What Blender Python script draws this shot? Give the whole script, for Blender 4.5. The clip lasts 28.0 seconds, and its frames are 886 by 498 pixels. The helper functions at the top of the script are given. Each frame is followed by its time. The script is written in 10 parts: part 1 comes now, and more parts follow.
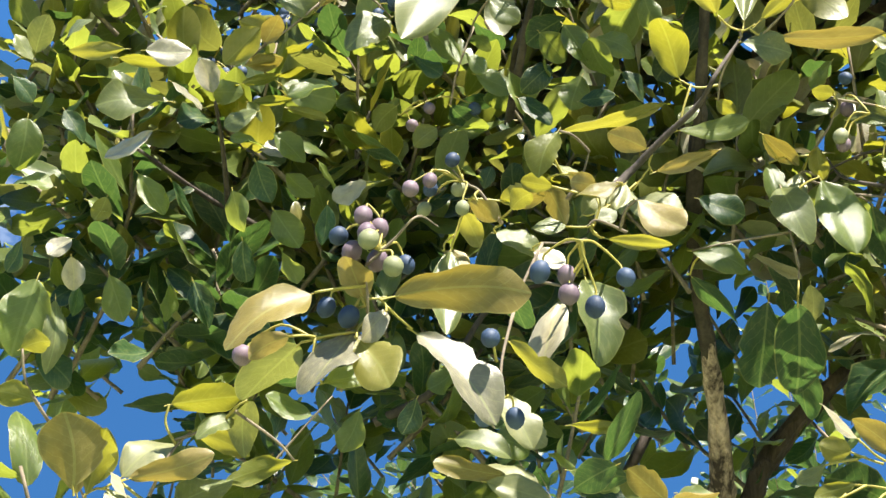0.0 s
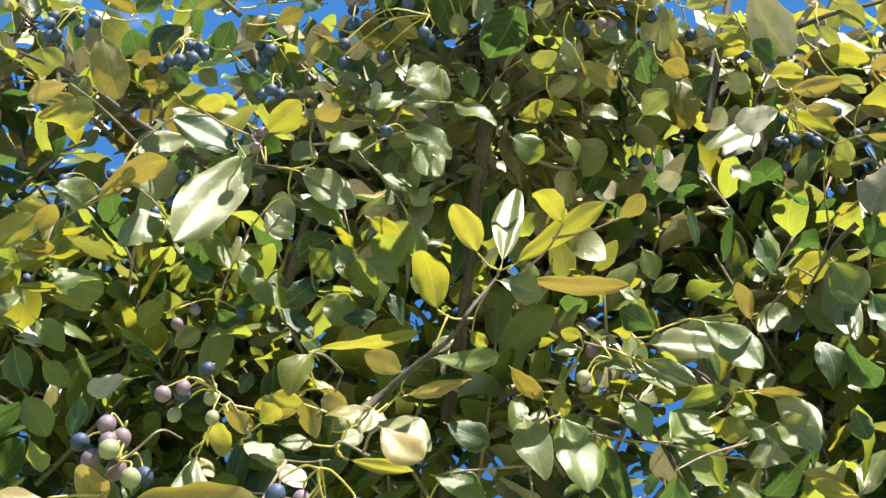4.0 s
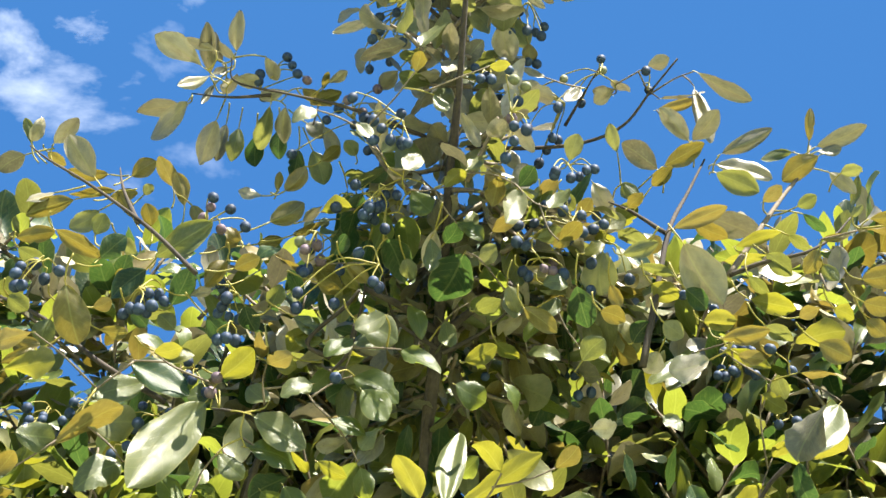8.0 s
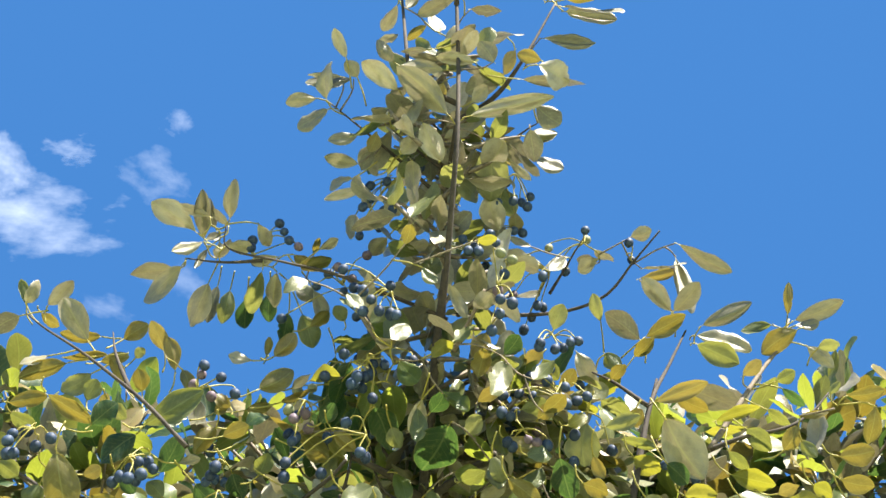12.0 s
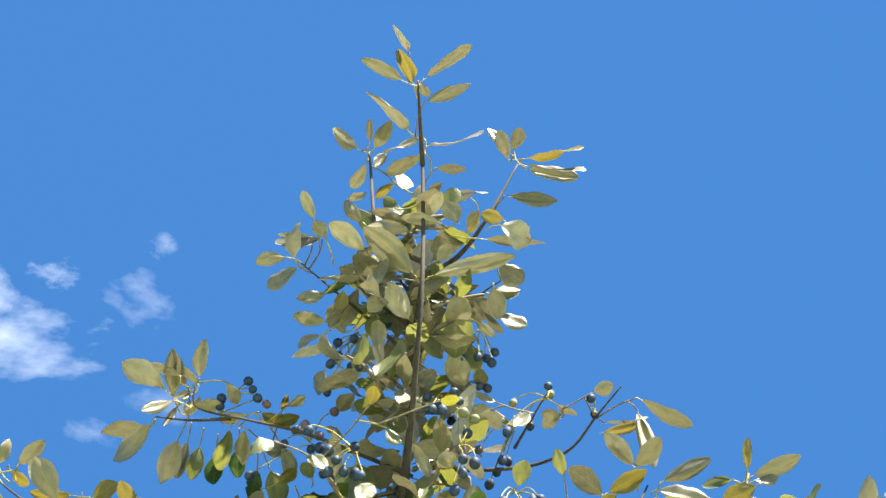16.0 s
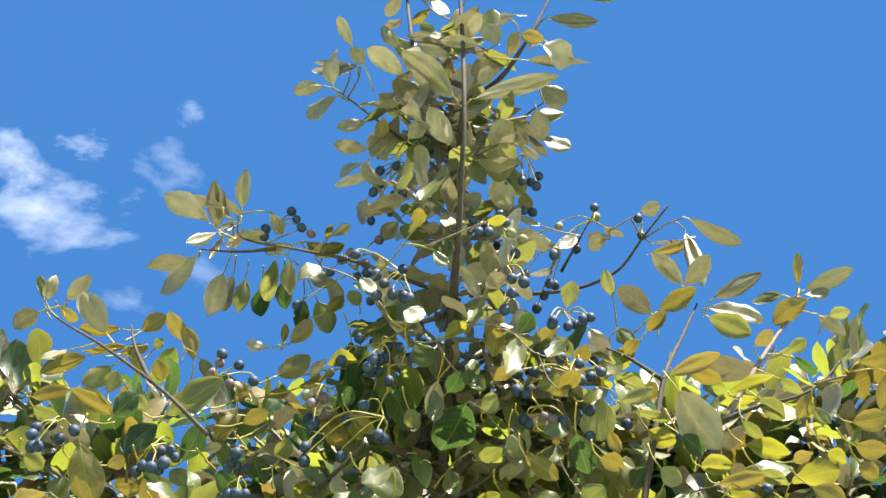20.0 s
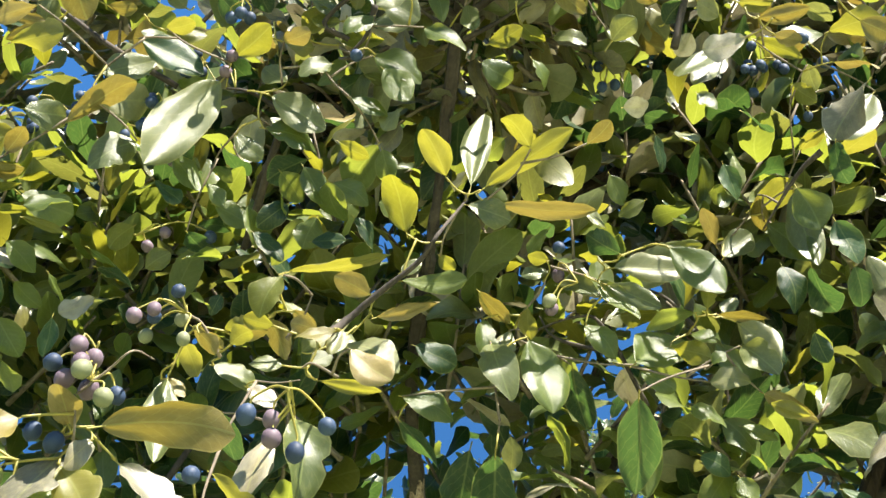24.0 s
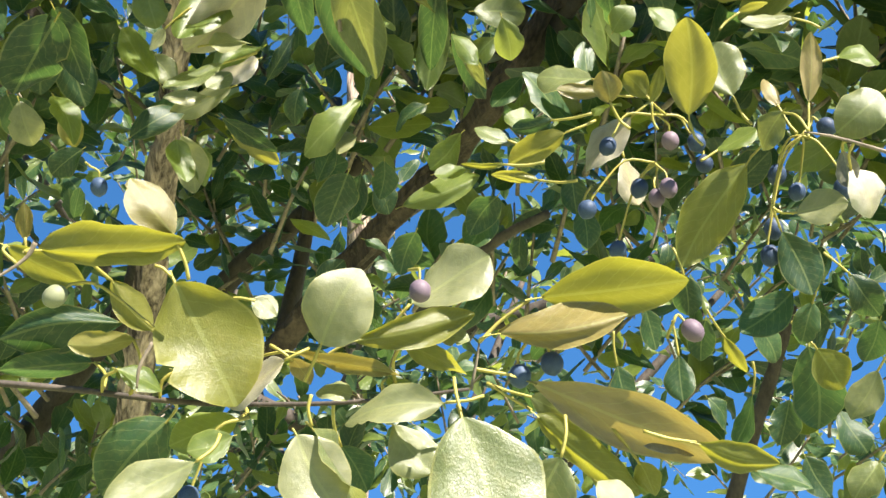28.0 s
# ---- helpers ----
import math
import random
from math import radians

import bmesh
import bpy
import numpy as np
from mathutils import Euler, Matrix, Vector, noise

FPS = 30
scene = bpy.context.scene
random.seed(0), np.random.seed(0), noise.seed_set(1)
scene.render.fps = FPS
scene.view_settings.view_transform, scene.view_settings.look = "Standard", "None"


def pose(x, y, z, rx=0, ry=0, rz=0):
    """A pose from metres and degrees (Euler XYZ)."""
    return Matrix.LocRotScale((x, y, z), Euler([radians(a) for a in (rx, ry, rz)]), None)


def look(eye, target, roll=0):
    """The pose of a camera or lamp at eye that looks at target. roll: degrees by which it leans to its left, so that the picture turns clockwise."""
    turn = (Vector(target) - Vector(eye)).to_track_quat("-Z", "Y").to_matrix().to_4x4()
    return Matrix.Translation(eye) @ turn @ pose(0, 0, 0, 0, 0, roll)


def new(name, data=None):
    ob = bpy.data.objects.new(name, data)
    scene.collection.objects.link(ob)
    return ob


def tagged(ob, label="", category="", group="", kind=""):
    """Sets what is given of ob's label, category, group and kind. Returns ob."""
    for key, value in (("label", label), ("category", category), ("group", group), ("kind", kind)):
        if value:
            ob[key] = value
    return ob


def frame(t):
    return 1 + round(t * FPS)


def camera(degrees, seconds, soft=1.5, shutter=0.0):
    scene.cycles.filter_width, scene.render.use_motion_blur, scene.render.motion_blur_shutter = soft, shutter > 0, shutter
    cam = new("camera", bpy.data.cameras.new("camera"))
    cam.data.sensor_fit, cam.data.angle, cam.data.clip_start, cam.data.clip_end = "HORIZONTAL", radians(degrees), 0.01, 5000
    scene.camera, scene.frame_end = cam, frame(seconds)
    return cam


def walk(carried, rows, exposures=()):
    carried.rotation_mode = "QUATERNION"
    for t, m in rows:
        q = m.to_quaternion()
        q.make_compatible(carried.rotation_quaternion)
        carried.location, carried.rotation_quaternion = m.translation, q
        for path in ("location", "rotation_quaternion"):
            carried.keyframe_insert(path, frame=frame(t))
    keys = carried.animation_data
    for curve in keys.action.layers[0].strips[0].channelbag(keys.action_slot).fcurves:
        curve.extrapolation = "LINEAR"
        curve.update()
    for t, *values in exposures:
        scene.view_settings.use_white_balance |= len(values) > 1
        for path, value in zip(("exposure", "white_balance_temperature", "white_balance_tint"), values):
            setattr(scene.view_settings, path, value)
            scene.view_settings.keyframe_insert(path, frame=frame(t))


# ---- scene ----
cam = camera(34.0, 28.0, soft=1.5)
PATH = [
    (0, (-0.0509, 0.2858, 1.6093), (-0.4053, 1.9082, 2.7238), 1.62),
    (0.5, (-0.0509, 0.2842, 1.6109), (-0.3451, 1.8980, 2.7551), 1.51),
    (1, (-0.0461, 0.2762, 1.6125), (-0.2812, 1.8751, 2.7908), 1.40),
    (1.5, (-0.0413, 0.2698, 1.6141), (-0.2112, 1.8482, 2.8305), 1.12),
    (2, (-0.0381, 0.2682, 1.6173), (-0.1552, 1.8313, 2.8595), 0.95),
    (2.5, (-0.0364, 0.2682, 1.6173), (-0.1278, 1.8157, 2.8810), 0.76),
    (4.5, (-0.0221, 0.2362, 1.6093), (-0.0631, 1.7243, 2.9449), 0.85),
    (5, (-0.0167, 0.2254, 1.6120), (-0.0582, 1.6926, 2.9705), 0.62),
    (5.5, (-0.0180, 0.2146, 1.6134), (-0.0539, 1.6538, 3.0017), 0.13),
    (6, (-0.0248, 0.2038, 1.6174), (-0.0495, 1.6317, 3.0175), -0.05),
    (6.5, (-0.0180, 0.1971, 1.6201), (-0.0427, 1.6093, 3.0362), 0.38),
    (7, (-0.0045, 0.1849, 1.6228), (-0.0329, 1.5679, 3.0672), 0.41),
    (7.5, (0.0022, 0.1728, 1.6228), (-0.0221, 1.5393, 3.0830), 0.42),
    (8, (0.0009, 0.1647, 1.6201), (-0.0169, 1.5080, 3.1017), 0.39),
    (8.5, (0.0009, 0.1564, 1.6225), (-0.0146, 1.4812, 3.1207), 0.48),
    (9, (-0.0003, 0.1505, 1.6248), (-0.0118, 1.4678, 3.1297), 0.40),
    (9.5, (-0.0015, 0.1446, 1.6260), (-0.0068, 1.4474, 3.1435), 0.30),
    (10, (-0.0050, 0.1340, 1.6260), (-0.0039, 1.4214, 3.1565), 0.45),
    (10.5, (-0.0050, 0.1257, 1.6260), (-0.0006, 1.3881, 3.1772), 0.46),
    (11, (-0.0038, 0.1210, 1.6260), (0.0024, 1.3652, 3.1919), 0.40),
    (11.5, (-0.0026, 0.1175, 1.6248), (0.0018, 1.3398, 3.2078), 0.34),
    (12, (-0.0038, 0.1151, 1.6236), (0.0021, 1.3235, 3.2173), 0.46),
    (12.5, (-0.0038, 0.1045, 1.6236), (0.0035, 1.2852, 3.2379), 0.63),
    (14.5, (0.0115, 0.0809, 1.6260), (0.0270, 1.2001, 3.2834), 0.13),
    (15, (0.0139, 0.0691, 1.6177), (0.0323, 1.1600, 3.2939), -0.17),
    (15.5, (0.0162, 0.0620, 1.6177), (0.0380, 1.1419, 3.3010), -0.47),
    (16, (0.0162, 0.0632, 1.6166), (0.0415, 1.1338, 3.3057), -0.69),
    (16.5, (0.0162, 0.0632, 1.6166), (0.0438, 1.1287, 3.3089), -0.86),
    (17, (0.0186, 0.0620, 1.6166), (0.0484, 1.1301, 3.3073), -1.11),
    (17.5, (0.0198, 0.0620, 1.6189), (0.0502, 1.1379, 3.3046), -1.32),
    (18, (0.0186, 0.0620, 1.6166), (0.0469, 1.1593, 3.2885), -1.38),
    (18.5, (0.0139, 0.0703, 1.6166), (0.0394, 1.1925, 3.2719), -1.52),
    (19, (0.0103, 0.0785, 1.6130), (0.0233, 1.2303, 3.2480), -1.33),
    (19.5, (0.0068, 0.0927, 1.6107), (0.0041, 1.2809, 3.2195), -1.02),
    (20, (0.0009, 0.1057, 1.6118), (-0.0152, 1.3339, 3.1902), -0.72),
    (20.5, (-0.0038, 0.1175, 1.6107), (-0.0359, 1.3826, 3.1594), -0.40),
    (22.5, (-0.0133, 0.1741, 1.6000), (-0.0997, 1.5917, 3.0081), 0.66),
    (23, (-0.0276, 0.2027, 1.5948), (-0.1065, 1.6576, 2.9648), 0.74),
    (23.5, (-0.0302, 0.2274, 1.6000), (-0.0845, 1.7545, 2.8903), 0.67),
    (24, (-0.0276, 0.2391, 1.6039), (-0.0319, 1.8108, 2.8407), 0.13),
    (24.5, (-0.0226, 0.2573, 1.6023), (0.0057, 1.8973, 2.7467), 0.22),
    (25, (-0.0210, 0.2738, 1.6023), (0.0524, 1.9844, 2.6360), 0.21),
    (25.5, (-0.0226, 0.2919, 1.6023), (0.1054, 2.0633, 2.5220), 0.39),
    (26, (-0.0177, 0.3068, 1.5924), (0.1567, 2.1142, 2.4308), -0.27),
    (26.5, (-0.0127, 0.3167, 1.5841), (0.2108, 2.1565, 2.3359), -0.30),
    (27, (-0.0094, 0.3299, 1.5775), (0.2467, 2.1987, 2.2423), -0.21),
    (27.5, (-0.0061, 0.3414, 1.5693), (0.2742, 2.2368, 2.1427), -0.12),
    (28, (-0.0045, 0.3464, 1.5660), (0.2922, 2.2558, 2.0819), -0.19),
]
walk(cam, [(t, look(eye, target, roll)) for t, eye, target, roll in PATH])

# ---- light: an autumn sun behind the viewer, and a clear deep blue sky ----
SUN_HEIGHT, SUN_SIDE = radians(54), radians(-142)
world = bpy.data.worlds.new("clear_sky")
scene.world = world
world.use_nodes = True
wn = world.node_tree.nodes
wl = world.node_tree.links
sky = wn.new("ShaderNodeTexSky")
sky.sky_type, sky.sun_disc = "NISHITA", False
skyward, lift = wn.new("ShaderNodeTexCoord"), wn.new("ShaderNodeVectorMath")
lift.operation = "ADD"
lift.inputs[1].default_value = (0, 0, 0.36)
wl.new(skyward.outputs["Generated"], lift.inputs[0])
wl.new(lift.outputs[0], sky.inputs["Vector"])
sky.sun_elevation, sky.sun_rotation = SUN_HEIGHT, -SUN_SIDE
sky.altitude, sky.air_density, sky.dust_density, sky.ozone_density = 2500, 1.0, 0.0, 4.0
wn["Background"].inputs["Strength"].default_value = 0.070
deeper = wn.new("ShaderNodeMix")
deeper.data_type, deeper.blend_type = "RGBA", "MULTIPLY"
deeper.inputs[0].default_value, deeper.inputs[7].default_value = 1.0, (0.45, 0.88, 1.06, 1)
wl.new(sky.outputs["Color"], deeper.inputs[6])
wl.new(deeper.outputs[2], wn["Background"].inputs["Color"])
sun_data = bpy.data.lights.new("sun", "SUN")
sun_data.energy, sun_data.angle, sun_data.color = 5.0, radians(0.53), (1.0, 0.93, 0.82)
sun = new("sun", sun_data)
SUN_WAY = Vector((-math.sin(SUN_SIDE) * math.cos(SUN_HEIGHT), math.cos(SUN_SIDE) * math.cos(SUN_HEIGHT), math.sin(SUN_HEIGHT)))
sun.matrix_world = look(SUN_WAY * 30, (0, 0, 0))
scene.view_settings.exposure = 2.02


# ---- materials ----
def shader(name):
    m = bpy.data.materials.new(name)
    m.use_nodes = True
    return m, m.node_tree.nodes, m.node_tree.links, m.node_tree.nodes["Principled BSDF"]


def maths(nodes, links, op, a, b=None, c=None):
    n = nodes.new("ShaderNodeMath")
    n.operation = op
    for i, v in enumerate((a, b, c)):
        if v is None:
            continue
        if isinstance(v, (int, float)):
            n.inputs[i].default_value = v
        else:
            links.new(v, n.inputs[i])
    return n.outputs[0]


def mixed(nodes, links, fac, a, b):
    n = nodes.new("ShaderNodeMix")
    n.data_type = "RGBA"
    for key, v in ((0, fac), (6, a), (7, b)):
        if isinstance(v, (int, float)):
            n.inputs[key].default_value = v
        elif isinstance(v, tuple):
            n.inputs[key].default_value = (*v, 1)
        else:
            links.new(v, n.inputs[key])
    return n.outputs[2]


def ramped(nodes, links, fac, *stops):
    n = nodes.new("ShaderNodeValToRGB")
    while len(n.color_ramp.elements) < len(stops):
        n.color_ramp.elements.new(0.5)
    for e, (at, col) in zip(n.color_ramp.elements, stops):
        e.position, e.color = at, (*col, 1)
    links.new(fac, n.inputs[0])
    return n.outputs[0]


def noisy(nodes, links, scale, detail=4, vector=None, rough=0.55):
    n = nodes.new("ShaderNodeTexNoise")
    n.inputs["Scale"].default_value, n.inputs["Detail"].default_value, n.inputs["Roughness"].default_value = scale, detail, rough
    if vector is not None:
        links.new(vector, n.inputs["Vector"])
    return n.outputs["Fac"]


def leaf_material(name, stops, glow, through_part=0.42, rough=0.48, heart=0.0, edge=0.945, pale=(0.45, 0.40, 0.14), gloss=0.6):
    """A leaf blade: pinnate veins along its UV, yellowing patches, gloss on the cuticle, light passing through."""
    m, N, L, p = shader(name)
    uv = N.new("ShaderNodeUVMap")
    uv.uv_map = "blade"
    sep = N.new("ShaderNodeSeparateXYZ")
    L.new(uv.outputs[0], sep.inputs[0])
    across = maths(N, L, "ABSOLUTE", maths(N, L, "SUBTRACT", sep.outputs[0], 0.5))
    along = sep.outputs[1]
    wob = noisy(N, L, 6, 2, uv.outputs[0])
    phase = maths(N, L, "ADD", maths(N, L, "SUBTRACT", maths(N, L, "MULTIPLY", along, 8.0), maths(N, L, "MULTIPLY", across, 5.0)), maths(N, L, "MULTIPLY", wob, 0.7))
    saw = maths(N, L, "ABSOLUTE", maths(N, L, "SUBTRACT", maths(N, L, "FRACT", phase), 0.5))
    side = maths(N, L, "LESS_THAN", saw, 0.045)
    mid = maths(N, L, "LESS_THAN", across, 0.022)
    vein = maths(N, L, "MAXIMUM", mid, maths(N, L, "MULTIPLY", side, 0.55))
    info, geo = N.new("ShaderNodeObjectInfo"), N.new("ShaderNodeNewGeometry")
    dice = maths(N, L, "FRACT", maths(N, L, "ADD", info.outputs["Random"], geo.outputs["Random Per Island"]))
    col = ramped(N, L, dice, *stops)
    tex = N.new("ShaderNodeTexCoord")
    blotch = noisy(N, L, 9, 4, uv.outputs[0], 0.6)
    col = mixed(N, L, maths(N, L, "MULTIPLY", maths(N, L, "SMOOTH_MIN", maths(N, L, "MAXIMUM", maths(N, L, "SUBTRACT", blotch, 0.5), 0.0), 0.3, 0.1), 1.6), col, tuple(0.6 * a + 0.4 * b for a, b in zip(stops[-1][1], (0.42, 0.36, 0.10))))
    mottle = noisy(N, L, 3.2, 5, uv.outputs[0], 0.62)
    col = mixed(N, L, maths(N, L, "MULTIPLY", maths(N, L, "MAXIMUM", maths(N, L, "SUBTRACT", mottle, 0.44), 0.0), 1.9), col, tuple(0.72 * a for a in stops[0][1]))
    if heart:
        near = maths(N, L, "MULTIPLY", maths(N, L, "MAXIMUM", maths(N, L, "SUBTRACT", 1.0, maths(N, L, "MULTIPLY", across, 3.2)), 0.0), maths(N, L, "MULTIPLY", maths(N, L, "GREATER_THAN", dice, 0.35), heart))
        col = mixed(N, L, maths(N, L, "MULTIPLY", near, noisy(N, L, 60, 3, tex.outputs["Object"])), col, (0.46, 0.31, 0.03))
    speck = maths(N, L, "GREATER_THAN", noisy(N, L, 240, 2, tex.outputs["Object"]), 0.70)
    col = mixed(N, L, maths(N, L, "MULTIPLY", speck, 0.5), col, (0.10, 0.07, 0.03))
    fine = noisy(N, L, 420, 2, tex.outputs["Object"])
    col = mixed(N, L, maths(N, L, "MULTIPLY", fine, 0.24), col, (0.02, 0.03, 0.01))
    col = mixed(N, L, maths(N, L, "MULTIPLY", vein, 0.20), col, (0.42, 0.46, 0.16))
    rim = N.new("ShaderNodeUVMap")
    rim.uv_map = "rim"
    rim_sep = N.new("ShaderNodeSeparateXYZ")
    L.new(rim.outputs[0], rim_sep.inputs[0])
    margin = maths(N, L, "GREATER_THAN", rim_sep.outputs[0], edge)
    col = mixed(N, L, maths(N, L, "MULTIPLY", margin, 0.25), col, pale)
    L.new(col, p.inputs["Base Color"])
    p.inputs["Roughness"].default_value = rough
    p.inputs["Specular IOR Level"].default_value = gloss
    bump = N.new("ShaderNodeBump")
    bump.inputs["Strength"].default_value, bump.inputs["Distance"].default_value = 0.24, 0.0012
    ripple = noisy(N, L, 70, 3, tex.outputs["Object"])
    L.new(maths(N, L, "SUBTRACT", maths(N, L, "ADD", maths(N, L, "MULTIPLY", blotch, 1.6), maths(N, L, "MULTIPLY", ripple, 1.1)), vein), bump.inputs["Height"])
    L.new(bump.outputs[0], p.inputs["Normal"])
    t = N.new("ShaderNodeBsdfTranslucent")
    L.new(mixed(N, L, 0.62, col, glow), t.inputs["Color"])
    mix = N.new("ShaderNodeMixShader")
    mix.inputs[0].default_value = through_part
    L.new(p.outputs[0], mix.inputs[1])
    L.new(t.outputs[0], mix.inputs[2])
    L.new(mix.outputs[0], N["Material Output"].inputs["Surface"])
    return m


GREEN = leaf_material("green_leaf", ((0.0, (0.058, 0.094, 0.022)), (0.5, (0.092, 0.136, 0.032)), (1.0, (0.150, 0.192, 0.055))), (0.37, 0.41, 0.032), 0.47, 0.36)
# this green is darkened to put crown shade into the leaf colour
SHADE_GREEN = leaf_material("shade_green_leaf", ((0.0, (0.009, 0.031, 0.014)), (0.6, (0.018, 0.052, 0.020)), (1.0, (0.045, 0.092, 0.032))), (0.11, 0.21, 0.03), 0.32, 0.40, gloss=0.42)
GOLD = leaf_material("yellowing_leaf", ((0.0, (0.130, 0.118, 0.030)), (0.5, (0.200, 0.156, 0.038)), (1.0, (0.29, 0.225, 0.100))), (0.34, 0.25, 0.022), 0.28, 0.40)
OLIVE = leaf_material("olive_leaf", ((0.0, (0.082, 0.108, 0.038)), (0.5, (0.132, 0.154, 0.060)), (1.0, (0.25, 0.250, 0.135))), (0.35, 0.35, 0.04), 0.30, 0.36)
LIME = leaf_material("yellow_green_leaf", ((0.0, (0.105, 0.125, 0.018)), (0.5, (0.155, 0.160, 0.026)), (1.0, (0.235, 0.210, 0.055))), (0.40, 0.37, 0.018), 0.42, 0.38)
# pale undersides; on upper faces it paints sheen, and its rim the sunlit edge
TAN = leaf_material("underside_and_sheen_leaf", ((0.0, (0.118, 0.112, 0.078)), (0.3, (0.195, 0.184, 0.130)), (0.6, (0.290, 0.268, 0.195)), (1.0, (0.47, 0.43, 0.34))), (0.31, 0.265, 0.13), 0.12, 0.36, heart=0.3, edge=0.955, pale=(0.46, 0.43, 0.34))


def plain_material(name, dark, light, scale, rough, bump_by=0.4, reach=0.002, stretch=(1, 1, 1), span=(0.36, 0.64)):
    m, N, L, p = shader(name)
    tex, mapping = N.new("ShaderNodeTexCoord"), N.new("ShaderNodeMapping")
    L.new(tex.outputs["Object"], mapping.inputs[0])
    mapping.inputs["Scale"].default_value = stretch
    a = noisy(N, L, scale, 5, mapping.outputs[0], 0.65)
    b = noisy(N, L, scale * 6, 4, mapping.outputs[0], 0.6)
    f = maths(N, L, "ADD", maths(N, L, "MULTIPLY", a, 0.65), maths(N, L, "MULTIPLY", b, 0.35))
    L.new(ramped(N, L, f, (span[0], dark), (span[1], light)), p.inputs["Base Color"])
    p.inputs["Roughness"].default_value = rough
    bump = N.new("ShaderNodeBump")
    bump.inputs["Strength"].default_value, bump.inputs["Distance"].default_value = bump_by, reach
    L.new(f, bump.inputs["Height"])
    L.new(bump.outputs[0], p.inputs["Normal"])
    return m


# trunk bark lightened for dappled sun; limb and branch bark darkened for shade
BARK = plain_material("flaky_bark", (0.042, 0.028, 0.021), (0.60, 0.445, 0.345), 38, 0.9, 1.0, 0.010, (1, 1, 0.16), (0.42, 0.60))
SHADED_LIMB_BARK = plain_material("shaded_rough_limb_bark", (0.018, 0.012, 0.009), (0.100, 0.070, 0.048), 40, 0.9, 1.0, 0.008, (1, 1, 0.16), (0.40, 0.62))
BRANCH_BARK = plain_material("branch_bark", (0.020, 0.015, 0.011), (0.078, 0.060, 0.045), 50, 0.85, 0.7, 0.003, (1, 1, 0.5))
TWIG_BARK = plain_material("twig_bark", (0.085, 0.066, 0.045), (0.25, 0.20, 0.14), 90, 0.8, 0.5, 0.001)
STALK = plain_material("fruit_stalk", (0.20, 0.19, 0.035), (0.36, 0.29, 0.055), 120, 0.55, 0.2, 0.0005)
# ground tone picked for the light it throws up, not for grass
BOUNCE_GROUND = plain_material("light_bouncing_ground", (0.19, 0.225, 0.11), (0.29, 0.32, 0.17), 3, 0.95, 0.8, 0.02)


def fruit_material(name, skin, bloom, amount, rough=0.58):
    m, N, L, p = shader(name)
    tex, info = N.new("ShaderNodeTexCoord"), N.new("ShaderNodeObjectInfo")
    shift = N.new("ShaderNodeVectorMath")
    shift.operation = "ADD"
    L.new(tex.outputs["Object"], shift.inputs[0])
    L.new(info.outputs["Location"], shift.inputs[1])
    a = noisy(N, L, 160, 4, shift.outputs[0], 0.6)
    b = noisy(N, L, 900, 2, shift.outputs[0])
    f = maths(N, L, "ADD", maths(N, L, "MULTIPLY", a, 0.7), maths(N, L, "ADD", maths(N, L, "MULTIPLY", b, 0.2), maths(N, L, "MULTIPLY", info.outputs["Random"], 0.12)))
    L.new(ramped(N, L, f, (0.5 - amount, skin), (0.62, bloom)), p.inputs["Base Color"])
    p.inputs["Roughness"].default_value = rough
    p.inputs["Specular IOR Level"].default_value = 0.3
    return m


BLUE = fruit_material("ripe_blue_fruit", (0.007, 0.012, 0.030), (0.048, 0.080, 0.145), 0.12)
MAUVE = fruit_material("mauve_fruit", (0.055, 0.036, 0.055), (0.19, 0.14, 0.17), 0.17)
PALE = fruit_material("unripe_fruit", (0.12, 0.14, 0.06), (0.23, 0.23, 0.145), 0.15)


# ---- mesh helpers ----
def part(name, data, parent, label="", place=None):
    ob = new(name, data)
    ob.parent = parent
    if place is not None:
        ob.matrix_basis = place
    if label:
        ob["label"] = label
    return ob


def mesh_of(name, verts, faces, *materials, uvs=None, index=None, smooth=True):
    me = bpy.data.meshes.new(name)
    me.from_pydata([tuple(v) for v in verts], [], [tuple(f) for f in faces])
    for m in materials:
        me.materials.append(m)
    if uvs is not None:
        loops = np.array([i for f in faces for i in f])
        for at, key in ((0, "blade"), (2, "rim")):
            me.uv_layers.new(name=key).data.foreach_set("uv", np.asarray(uvs, float)[loops, at:at + 2].ravel())
    if index is not None:
        me.polygons.foreach_set("material_index", index)
    if smooth:
        me.polygons.foreach_set("use_smooth", [True] * len(me.polygons))
    me.update()
    return me


def spline(points, steps):
    """A smooth line through the points (Catmull-Rom)."""
    p = [Vector(q) for q in points]
    p = [p[0] * 2 - p[1], *p, p[-1] * 2 - p[-2]]
    out = []
    for i in range(1, len(p) - 2):
        for k in range(steps):
            t = k / steps
            out.append(0.5 * ((2 * p[i]) + (p[i + 1] - p[i - 1]) * t + (2 * p[i - 1] - 5 * p[i] + 4 * p[i + 1] - p[i + 2]) * t * t + (3 * p[i] - p[i - 1] - 3 * p[i + 1] + p[i + 2]) * t ** 3))
    out.append(p[-2])
    return out


